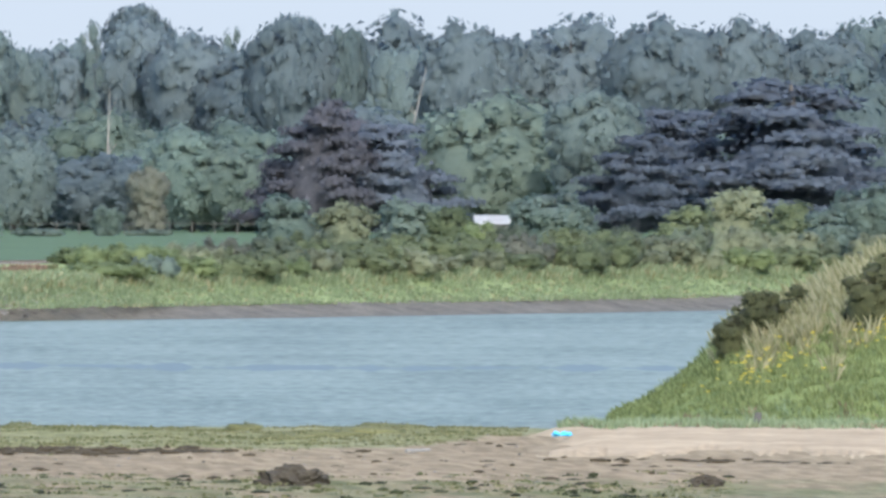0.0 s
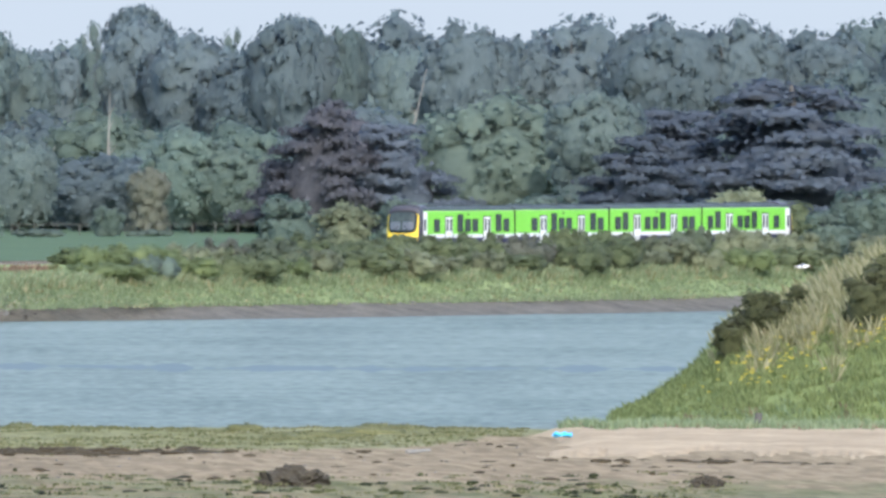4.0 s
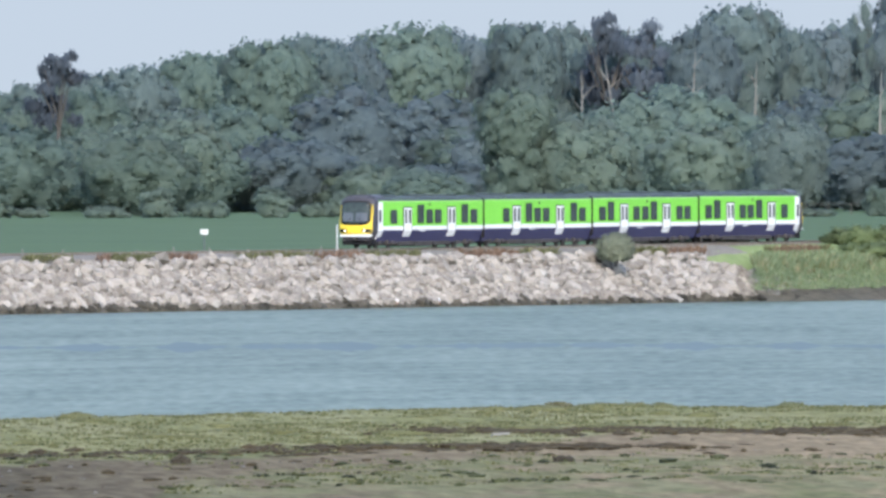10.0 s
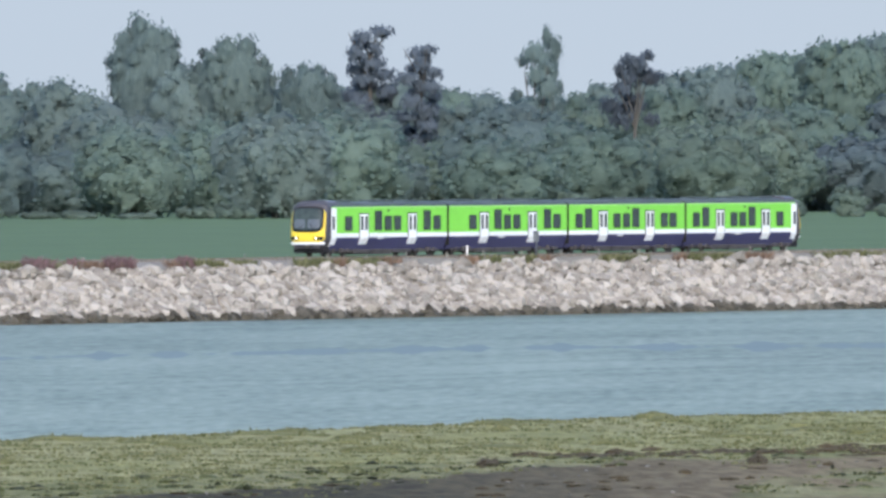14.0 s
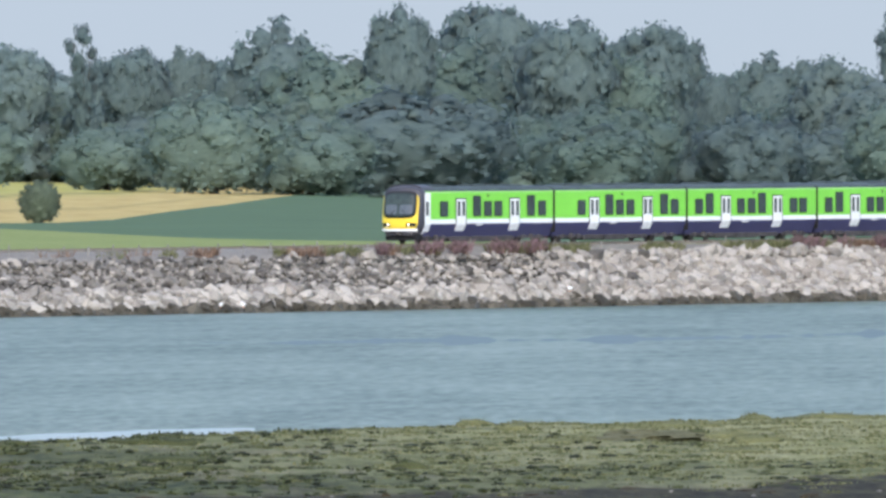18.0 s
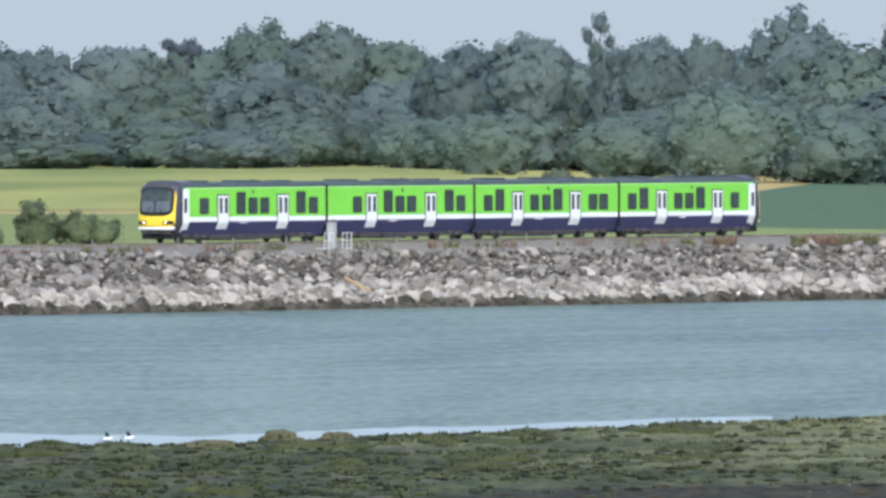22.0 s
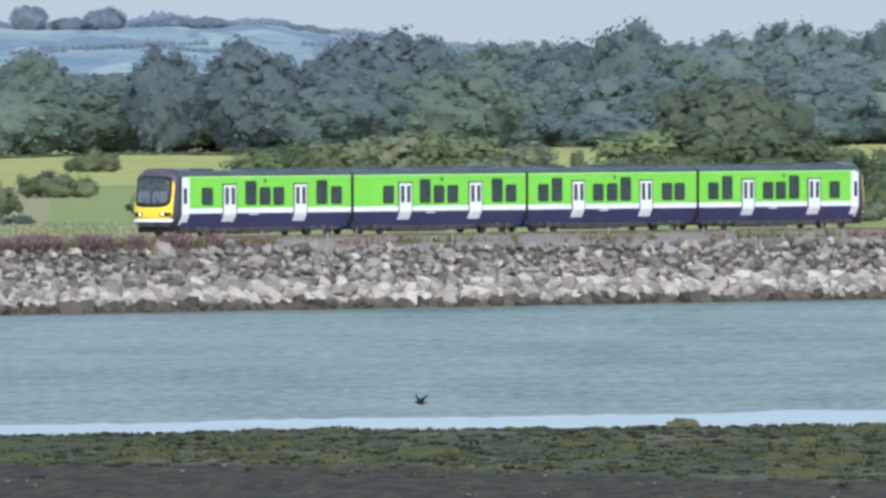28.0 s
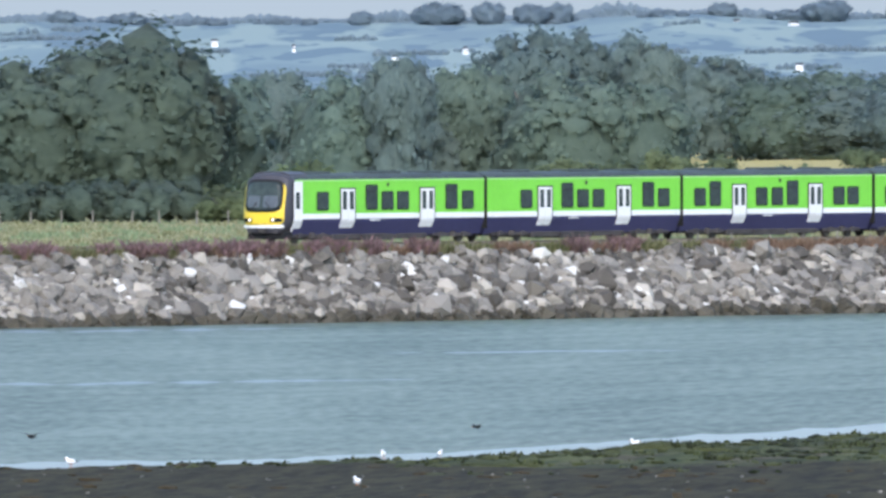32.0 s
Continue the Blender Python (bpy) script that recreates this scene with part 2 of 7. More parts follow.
def field_z(u, d):
    rise = np.interp(u, [-7800, -6800, -4000, -3000], [0.6, 2.4, 2.4, 0.4])
    t = track_d(u)
    return 3.9 + rise * max(0.0, (d - t - 100) / (2900 - t - 100))


def shore_cover(u, k):
    """Grass cover, greenness and darkness of the mud k metres back from the near waterline at bearing u."""
    if u < -3400:
        edge = float(np.interp(u, [-8954, -8500, -8300, -7978, -7655, -7194, -6700, -6000, -5200, -3400], [0, 6, 25, 54, 76, 90, 97, 130, 178, 185]))
        dark = 1.0
    elif u < -1300:
        edge = float(np.interp(u, [-3400, -2900, -2200, -1700, -1300], [190, 215, 205, 192, 182]))
        dark = float(np.interp(u, [-3400, -1800, -1300], [1.0, 1.0, 0.75]))
    else:
        edge = float(np.interp(u, [-1300, -900, -650, -400, -100, 0, 700, 1000, 1300], [175, 190, 165, 145, 112, 108, 104, 30, 5]))
        dark = float(np.interp(u, [-1300, -300, 400], [0.7, 0.25, 0.0]))
    cover = 1.0 / (1.0 + math.exp(min(40, (k - edge) / 7.0)))
    if u > -1900:
        cover = max(cover, 0.54 / (1 + math.exp(max(-40, min(40, -(k - float(np.interp(u, [-1900, -1200, -1000, -400, 900], [420, 330, 225, 195, 208]))) / 6.0)))))
    green = float(np.interp(u, [-4600, -3600, -2800], [1.0, 0.55, 0.0])) + (0.35 if k > 150 else 0.0) + 0.25 * (k > 60 and u < -2500)
    return cover, min(1.0, green), dark


def shore_material():
    """Mud and shingle below, salt grass and green marsh above, by the cover laid down in the mesh."""
    m = bpy.data.materials.new("shore_cover")
    m.use_nodes = True
    n, l = m.node_tree.nodes, m.node_tree.links
    p = n["Principled BSDF"]
    p.inputs["Roughness"].default_value = 0.85
    p.inputs["Specular IOR Level"].default_value = 0.05
    co, at = n.new("ShaderNodeTexCoord"), n.new("ShaderNodeAttribute")
    at.attribute_name = "cover"
    sp = n.new("ShaderNodeSeparateColor")
    l.new(at.outputs["Color"], sp.inputs["Color"])
    mp = n.new("ShaderNodeMapping")
    mp.vector_type = "TEXTURE"
    mp.inputs["Rotation"].default_value, mp.inputs["Scale"].default_value = (0, 0, radians(-61)), (1, 8, 1)
    l.new(co.outputs["Object"], mp.inputs["Vector"])
    def tex(scale, detail):
        t = n.new("ShaderNodeTexNoise")
        t.inputs["Scale"].default_value, t.inputs["Detail"].default_value = scale, detail
        l.new(mp.outputs["Vector"], t.inputs["Vector"])
        return t.outputs["Fac"]
    patch, grain, fine = tex(0.35, 4), tex(1.6, 3), tex(5.0, 2)
    def ramp(src, a, b, lo=0.35, hi=0.65):
        r = n.new("ShaderNodeValToRGB")
        r.color_ramp.elements[0].position, r.color_ramp.elements[1].position = lo, hi
        r.color_ramp.elements[0].color, r.color_ramp.elements[1].color = rgb(a), rgb(b)
        l.new(src, r.inputs["Fac"])
        return r.outputs["Color"]
    def mixed(f, a, b):
        x = n.new("ShaderNodeMix")
        x.data_type = "RGBA"
        l.new(f, x.inputs[0])
        l.new(a, x.inputs[6])
        l.new(b, x.inputs[7])
        return x.outputs[2]
    def math_node(op, a, b):
        x = n.new("ShaderNodeMath")
        x.operation = op
        x.use_clamp = op == "MULTIPLY_ADD"
        for i, v in enumerate((a, b)):
            if isinstance(v, float):
                x.inputs[i].default_value = v
            else:
                l.new(v, x.inputs[i])
        return x
    mud = mixed(sp.outputs[2], ramp(grain, (0.176, 0.130, 0.074), (0.298, 0.232, 0.141)), ramp(grain, (0.018, 0.015, 0.007), (0.050, 0.042, 0.020)))
    sward = tex(0.16, 3)
    salt = mixed(ramp(sward, (0, 0, 0), (1, 1, 1), 0.40, 0.60), ramp(grain, (0.128, 0.130, 0.052), (0.212, 0.206, 0.088)), ramp(grain, (0.165, 0.158, 0.074), (0.255, 0.242, 0.122)))
    marsh = mixed(ramp(sward, (0, 0, 0), (1, 1, 1), 0.42, 0.58), ramp(grain, (0.020, 0.026, 0.011), (0.058, 0.066, 0.026)), mixed(ramp(patch, (0, 0, 0), (1, 1, 1), 0.48, 0.60), ramp(grain, (0.036, 0.044, 0.016), (0.090, 0.097, 0.036)), ramp(grain, (0.052, 0.046, 0.028), (0.112, 0.098, 0.062))))
    plant = mixed(sp.outputs[1], salt, marsh)
    edge = math_node("ADD", sp.outputs[0], patch)
    sharp = math_node("MULTIPLY_ADD", edge.outputs[0], 4.0)
    sharp.inputs[2].default_value = -3.5
    l.new(mixed(sharp.outputs[0], mud, plant), p.inputs["Base Color"])
    bp = n.new("ShaderNodeBump")
    bp.inputs["Strength"].default_value, bp.inputs["Distance"].default_value = 0.9, 0.12
    l.new(fine, bp.inputs["Height"])
    l.new(bp.outputs["Normal"], p.inputs["Normal"])
    return m


def shores():
    us = steps(-10500, 2600, 820)
    ks = [0, 4, 8] + [8 + 5.5 * i for i in range(1, 66)]
    ds = [lambda u, k=k: near_edge(u) + 8 - k for k in ks]
    ob = sheet("near_shore", us, ds, near_height, shore_material(), "salt grass, marsh and muddy shingle on the near shore of the estuary", "shore")
    att = ob.data.color_attributes.new("cover", "FLOAT_COLOR", "POINT")
    cols = []
    for k in ks:
        for u in us:
            c, g, d = shore_cover(u, k - 8)
            cols += [c, g, d, 1.0]
    att.data.foreach_set("color", cols)
    # the ground from the near shore back under the camera
    sheet("shore_meadow", steps(-16000, 9000, 20), [lambda u: near_edge(u) - 355, 300, 40], lambda u, d: 0.15, MARSH, "flat grassy ground behind the near shore")


def far_bank(x0, x1, profile, name, label, materials):
    """A bank along the railway: profile rows of (y from the track, z, material)."""
    n = int((x1 - x0) / 3)
    verts, faces, index = [], [], []
    w = len(profile)
    for i in range(n + 1):
        x = x0 + (x1 - x0) * i / n
        for k, (y, z, m) in enumerate(profile):
            if x0 > 1200:
                q = max(0.0, min(1.0, (x - x0) / 32))
                core = float(np.interp(z, [-1.2, -0.5, 3.05, 3.5, 3.75], [-10.6, -9.2, -4.9, -4.4, -3.6])) if y < -3 else y
                y = core + (y - core) * q
            verts.append((x, TRACK_Y + y + ((0.8 if x > ROCK_END - 12 else 0.15) * lump(x, y, 0, 12) if k < w - 2 else 0), z + climb(x) * float(np.interp(profile[k][0], [-13, -5, 5, 14], [0, 1, 1, 0])) + (0.15 * lump(x, y, 7, 5) if 0 < k < w - 2 else 0)))
    for i in range(n):
        for k in range(w - 1):
            a = i * w + k
            faces.append((a, a + w, a + w + 1, a + 1))
            index.append(profile[k][2])
    tagged(new(name, mesh_of(name, verts, faces, materials, index, True)), label, "embankment", kind="structure")


ROCK_END = along(0, TRACK_Y - 8)
BANK_MUD = surface("bank_mud", (0.057, 0.052, 0.041), (0.195, 0.176, 0.141), 3.0, 0.8, bump=0.3)


def embankment():
    far_bank(1000, ROCK_END + 4, [(-10.6, -1.2, 0), (-9.2, -0.5, 0), (-4.9, 3.05, 1), (-4.4, 3.5, 1), (-3.6, 3.75, 1), (-2.4, 4.05, 1), (2.4, 4.05, 1), (4.0, 3.8, 2), (12, 3.93, 2), (14, 3.7, 2)],
             "rock_embankment", "railway embankment of grey ballast on a rock core", [ROCK_WEED, BALLAST, MEADOW])
    far_bank(ROCK_END - 10, 2700, [(-27, -0.7, 0), (-18, -0.05, 0), (-14.6, 0.75, 0), (-13.6, 1.05, 1), (-8, 2.8, 1), (-4, 3.6, 1), (-2.4, 4.0, 2), (2.4, 4.0, 2), (5, 3.75, 1), (12, 3.92, 1), (14, 3.7, 1)],
             "grass_embankment", "grassy railway embankment above a strip of dark mud", [BANK_MUD, BANK_GRASS, BALLAST])


def water():
    m = bpy.data.materials.new("estuary_water")
    m.use_nodes = True
    n, l = m.node_tree.nodes, m.node_tree.links
    p = n["Principled BSDF"]
    p.inputs["Base Color"].default_value = (0.075, 0.135, 0.165, 1)
    p.inputs["Roughness"].default_value = 0.45
    p.inputs["Specular IOR Level"].default_value = 0.35
    p.inputs["IOR"].default_value = 1.33
    co = n.new("ShaderNodeTexCoord")
    mp = n.new("ShaderNodeMapping")
    mp.vector_type = "TEXTURE"
    mp.inputs["Scale"].default_value = (1.0, 10.0, 1.0)
    l.new(co.outputs["UV"], mp.inputs["Vector"])
    wave, swell, drift = n.new("ShaderNodeTexNoise"), n.new("ShaderNodeTexNoise"), n.new("ShaderNodeTexNoise")
    for t, k, e in ((wave, 1.3, 4), (swell, 0.11, 3), (drift, 0.02, 2)):
        t.inputs["Scale"].default_value, t.inputs["Detail"].default_value = k, e
        l.new(mp.outputs["Vector"], t.inputs["Vector"])
    b = n.new("ShaderNodeBump")
    b.inputs["Strength"].default_value, b.inputs["Distance"].default_value = 0.6, 0.5
    l.new(wave.outputs["Fac"], b.inputs["Height"])
    l.new(b.outputs["Normal"], p.inputs["Normal"])
    # wind-ruffled and smoother streaks, their gleam and shade also painted into the colour
    long_map, streak = n.new("ShaderNodeMapping"), n.new("ShaderNodeTexNoise")
    long_map.vector_type = "TEXTURE"
    long_map.inputs["Scale"].default_value, long_map.inputs["Rotation"].default_value = (55.0, 14.0, 1.0), (0, 0, 0)
    streak.inputs["Scale"].default_value, streak.inputs["Detail"].default_value = 1.0, 1
    l.new(co.outputs["UV"], long_map.inputs["Vector"])
    l.new(long_map.outputs["Vector"], streak.inputs["Vector"])
    total = None
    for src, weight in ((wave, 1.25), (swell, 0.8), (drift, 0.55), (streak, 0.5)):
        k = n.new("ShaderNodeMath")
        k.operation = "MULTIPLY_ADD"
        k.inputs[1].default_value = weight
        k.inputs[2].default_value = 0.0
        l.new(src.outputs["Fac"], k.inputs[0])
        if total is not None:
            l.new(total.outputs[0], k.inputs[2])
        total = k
    all3 = total
    gloss = n.new("ShaderNodeMapRange")
    gloss.inputs["From Min"].default_value, gloss.inputs["From Max"].default_value = 1.1, 1.9
    gloss.inputs["To Min"].default_value, gloss.inputs["To Max"].default_value = 0.025, 0.095
    l.new(all3.outputs[0], gloss.inputs["Value"])
    l.new(gloss.outputs["Result"], p.inputs["Specular IOR Level"])
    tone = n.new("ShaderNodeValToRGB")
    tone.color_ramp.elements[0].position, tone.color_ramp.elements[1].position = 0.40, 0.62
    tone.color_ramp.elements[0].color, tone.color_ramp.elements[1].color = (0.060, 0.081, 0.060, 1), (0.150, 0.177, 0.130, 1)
    third = n.new("ShaderNodeMath")
    third.operation = "DIVIDE"
    third.inputs[1].default_value = 3.0
    l.new(all3.outputs[0], third.inputs[0])
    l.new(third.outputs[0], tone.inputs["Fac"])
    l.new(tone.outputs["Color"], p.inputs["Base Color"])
    # the waves run in with the near shore: metres along it, and out from it
    us, rows = steps(-16000, 3200, 200), 9
    verts, flat = [], []
    for k in range(rows):
        for u in us:
            a = near_edge(max(-10500, min(2600, u))) - 30
            b = (TRACK_Y - 5) / math.cos(BEARING_0 + u / UNIT)
            d = a + (b - a) * k / (rows - 1)
            verts.append(spot(u, d, WATER_Z))
            flat.append((u / UNIT * 1250, d - a))
    w = len(us)
    faces = [(k * w + i, (k + 1) * w + i, (k + 1) * w + i + 1, k * w + i + 1) for k in range(rows - 1) for i in range(w - 1)]
    me = mesh_of("water", verts, faces, m)
    uv = me.uv_layers.new(name="waves")
    uv.data.foreach_set("uv", [c for loop in me.loops for c in flat[loop.vertex_index]])
    tagged(new("water", me), "rippled blue-grey water of the estuary channel", "water", kind="structure")


def shallows():
    # pale colour stands in for the sky reflected by the calm water
    m = surface("painted_sky_sheen", (0.235, 0.275, 0.262), (0.42, 0.455, 0.425), 2.2, 0.62, bump=0.3, stretch=(1, 0.12, 1))
    us = steps(-10000, -3300, 220)
    def out(u): return near_edge(u) + float(np.interp(u, [-10000, -8500, -7500, -5500, -3300], [6, 11, 26, 44, 18])) + 7 * lump(u, 3, 0, 300) + 5 * lump(u, 4, 0, 45)
    sheet("shallows", us, [lambda u: near_edge(u) - 4, out], lambda u, d: WATER_Z + 0.012, m, "calm shallows along the near shore, sky sheen painted in", "water")
    # smooth slicks on the channel, their sheen painted as a paler colour
    slick = surface("painted_slick_sheen", (0.125, 0.150, 0.140), (0.19, 0.22, 0.20), 3.0, 0.5, bump=0.3)
    for u0, u1, d0, d1, wide in ((-8200, -9200, 1180, 1160, 5), (-8350, -9100, 1420, 1400, 6), (-7700, -8300, 1300, 1290, 5)):
        def mid(u): return d0 + (d1 - d0) * (u - u0) / (u1 - u0) + 6 * lump(u, 7, 0, 120)
        def half(u): return max(0.0, wide * (0.7 + 1.4 * lump(u, 2, 0, 60)) * min(1.0, abs(u - u0) / 200, abs(u - u1) / 200))
        sheet("slick", steps(u0, u1, 160), [lambda u: mid(u) - half(u), lambda u: mid(u) + half(u)], lambda u, d: WATER_Z + 0.010, slick, "thin smooth slick on the rippled water, its pale sheen painted", "water")
    # the ruffled line where the current runs, its duller reflection painted as darker colour
    dark = surface("painted_dark_ruffles", (0.080, 0.108, 0.112), (0.160, 0.192, 0.186), 1.0, 0.62, bump=0.6, stretch=(0.5, 0.2, 1))
    def crest(u): return float(np.interp(u, [-3400, -2600, -1500, -300, 700, 1700], [1520, 1535, 1610, 1620, 1590, 1590])) + 7 * lump(u, 11, 0, 260)
    def deep(u): return max(0.5, 13 + 30 * lump(u, 12, 0, 90) + 20 * lump(u, 13, 0, 22)) * min(1.0, abs(u + 3400) / 400)
    sheet("current_line", steps(-3400, 1700, 500), [lambda u: crest(u) - deep(u), lambda u: crest(u) + deep(u)], lambda u, d: WATER_Z + 0.008, dark, "wind-ruffled current line across the channel, painted darker", "water")


def grain_material():
    """Olive-green barley in long waves, straw where it turns, gold where it is ripe, with brown furrows."""
    m = bpy.data.materials.new("grain_in_waves")
    m.use_nodes = True
    n, l = m.node_tree.nodes, m.node_tree.links
    p = n["Principled BSDF"]
    p.inputs["Roughness"].default_value, p.inputs["Specular IOR Level"].default_value = 0.9, 0.05
    co, at, sp = n.new("ShaderNodeTexCoord"), n.new("ShaderNodeAttribute"), n.new("ShaderNodeSeparateColor")
    at.attribute_name = "ripe"
    l.new(at.outputs["Color"], sp.inputs["Color"])
    def waves(across, deep, low, high):
        mp, t, r = n.new("ShaderNodeMapping"), n.new("ShaderNodeTexNoise"), n.new("ShaderNodeMapRange")
        mp.vector_type = "TEXTURE"
        mp.inputs["Rotation"].default_value, mp.inputs["Scale"].default_value = (0, 0, radians(-63)), (across, deep, 50)
        t.inputs["Scale"].default_value, t.inputs["Detail"].default_value = 1.0, 3.0
        r.inputs["From Min"].default_value, r.inputs["From Max"].default_value = low, high
        l.new(co.outputs["Object"], mp.inputs["Vector"])
        l.new(mp.outputs["Vector"], t.inputs["Vector"])
        l.new(t.outputs["Fac"], r.inputs["Value"])
        return r.outputs["Result"]
    def shade(f, a, b):
        x = n.new("ShaderNodeMix")
        x.data_type = "RGBA"
        l.new(f, x.inputs[0])
        for k, c in ((6, a), (7, b)):
            if isinstance(c, tuple):
                x.inputs[k].default_value = rgb(c)
            else:
                l.new(c, x.inputs[k])
        return x.outputs[2]
    long, fine = waves(26, 190, 0.36, 0.64), waves(3, 26, 0.3, 0.7)
    green = shade(long, (0.180, 0.200, 0.062), (0.325, 0.318, 0.098))
    turning = shade(fine, (0.330, 0.300, 0.088), (0.420, 0.372, 0.125))
    gold = shade(fine, (0.345, 0.252, 0.094), (0.450, 0.345, 0.138))
    upper = shade(sp.outputs[2], green, turning)
    grown = shade(fine, upper, shade(long, upper, (0.27, 0.265, 0.085)))
    ripe = shade(sp.outputs[0], grown, gold)
    l.new(shade(sp.outputs[1], ripe, shade(fine, (0.150, 0.135, 0.052), (0.27, 0.225, 0.085))), p.inputs["Base Color"])
    return m


def fields():
    def patch(name, u0, u1, d0, d1, material, label):
        n = max(4, int(abs(u1 - u0) / 60))
        sheet(name, steps(u0, u1, n), [lambda u, k=k: (d0(u) if callable(d0) else d0) * (1 - k / 12) + (d1(u) if callable(d1) else d1) * k / 12 for k in range(13)],
              field_z, material, label, "field")
    def start(u): return (TRACK_Y + 11.5) / math.cos(BEARING_0 + u / UNIT)
    def strip(u): return max(start(u) + 5, float(np.interp(u, [-5300, -4900, -4086, -3786, -3649, -3400, -3200, -2900, -2400], [2042, 2048, 2062, 2045, 2005, 1930, 1905, 1880, 1800])))
    patch("crop_field", 2600, -2400, start, 3000, CROP, "dark green level crop field beyond the railway")
    patch("meadow_field", -2400, -5300, start, strip, MEADOW, "light green meadow beyond the railway")
    def lo(u): return float(np.interp(u, [-5300, -4900, -4300, -4086, -3786, -3649, -3549, -3349, -3149, -3080], [2050, 2055, 2062, 2068, 2095, 2115, 2165, 2440, 2830, 2960]))
    patch("near_crop_field", -2400, -3080, strip, 3000, CROP, "dark green level crop field beyond the railway")
    patch("crop_wedge", -3080, -5300, strip, lo, CROP, "tapering corner of the dark green crop field")
    # grain that ripens from the lower edge of the slope upwards
    us = steps(-3080, -5300, 90)
    hs = [k / 40 for k in range(41)]
    ob = sheet("grain_field", us, [lambda u, h=h: 1 / ((1 - h) / lo(u) + h / 3000) for h in hs], field_z, grain_material(), "gently rising field of barley, golden along its lower edge", "field")
    att = ob.data.color_attributes.new("ripe", "FLOAT_COLOR", "POINT")
    cols = []
    for h in hs:
        for u in us:
            edge = float(np.interp(u, [-5300, -4300, -3986, -3880, -3786, -3700, -3549, -3349, -3080], [0.03, 0.05, 0.12, 0.28, 0.46, 0.58, 0.60, 0.72, 1.0]))
            furrow = math.exp(-((h - edge - 0.03) / 0.022) ** 2) + 0.7 * math.exp(-((h - edge * 0.48) / 0.02) ** 2) * float(np.interp(u, [-4000, -3800], [0, 1]))
            cols += [1 / (1 + math.exp(max(-40, min(40, (h - edge) / 0.03)))), min(1.0, furrow), float(np.interp(u, [-3950, -3700], [0, 1])), 1.0]
    att.data.foreach_set("color", cols)
    patch("hedge_field", -5300, -6900, start, 2150, MEADOW, "rough meadow behind the railway hedge")
    patch("far_barley_field", -5300, -7330, 2150, 3000, BARLEY, "yellow-green barley strip below the woods")
    patch("golden_strip_field", -7330, -7900, 2150, 3000, STUBBLE, "golden grain field beyond the meadow")
    patch("marsh_meadow", -6900, -10500, start, 2150, PALE_GRASS, "pale dry grass meadow beside the railway")
    patch("wood_floor", 2600, -10500, 3000, 3900, EARTH, "dark woodland floor")


def hill_z(u, d):
    top = float(np.interp(u, [-11000, -8954, -7900, -7222, -6800, -6500, -6250, -6000, -5700, -5200, 1500], [24.0, 23.4, 23.4, 23.6, 23.2, 22.2, 19.6, 18.2, 15, 9, 6])) + 1.6 * lump(u, 0, 0, 420) + 0.5 * lump(u, 5, 0, 90)
    return 1.0 + (top - 1.0) * max(0.0, (d - 3900) / 750) ** 0.85 + 0.5 * lump(u, d, 0, 200)


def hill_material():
    """Pasture, pale fields and woods in soft-edged patches, longer than deep, with blue distance haze painted into
    every colour.
    """
    m = bpy.data.materials.new("far_hillside_hazed")
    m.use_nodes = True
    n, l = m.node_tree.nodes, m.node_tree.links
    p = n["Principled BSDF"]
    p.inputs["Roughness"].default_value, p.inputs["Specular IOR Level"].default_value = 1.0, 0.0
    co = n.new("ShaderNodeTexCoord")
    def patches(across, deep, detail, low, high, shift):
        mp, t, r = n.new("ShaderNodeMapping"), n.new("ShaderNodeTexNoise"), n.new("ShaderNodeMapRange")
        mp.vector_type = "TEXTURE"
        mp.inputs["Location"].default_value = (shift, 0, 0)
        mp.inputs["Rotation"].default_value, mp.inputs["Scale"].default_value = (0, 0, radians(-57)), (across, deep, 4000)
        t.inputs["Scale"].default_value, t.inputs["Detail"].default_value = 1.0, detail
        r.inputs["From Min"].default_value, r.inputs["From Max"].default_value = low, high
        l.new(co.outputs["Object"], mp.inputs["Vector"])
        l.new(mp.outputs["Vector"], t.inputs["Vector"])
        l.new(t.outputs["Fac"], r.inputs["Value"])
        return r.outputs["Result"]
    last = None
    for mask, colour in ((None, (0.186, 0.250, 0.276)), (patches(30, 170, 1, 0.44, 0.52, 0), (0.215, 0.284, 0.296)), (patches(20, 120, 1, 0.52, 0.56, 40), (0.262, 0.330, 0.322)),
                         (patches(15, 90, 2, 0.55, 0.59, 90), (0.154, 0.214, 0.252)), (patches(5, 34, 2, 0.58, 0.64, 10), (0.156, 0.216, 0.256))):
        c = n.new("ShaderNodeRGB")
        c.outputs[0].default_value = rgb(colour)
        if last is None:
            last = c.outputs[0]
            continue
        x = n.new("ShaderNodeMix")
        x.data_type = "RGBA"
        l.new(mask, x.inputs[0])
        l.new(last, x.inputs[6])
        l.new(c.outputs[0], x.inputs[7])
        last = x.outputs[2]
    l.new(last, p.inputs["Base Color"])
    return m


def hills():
    sheet("far_hills", steps(-11000, 1500, 900), [3900 + 12.5 * i for i in range(61)], hill_z, hill_material(), "blue-green farmed hills in the distance, haze painted in", "hills")


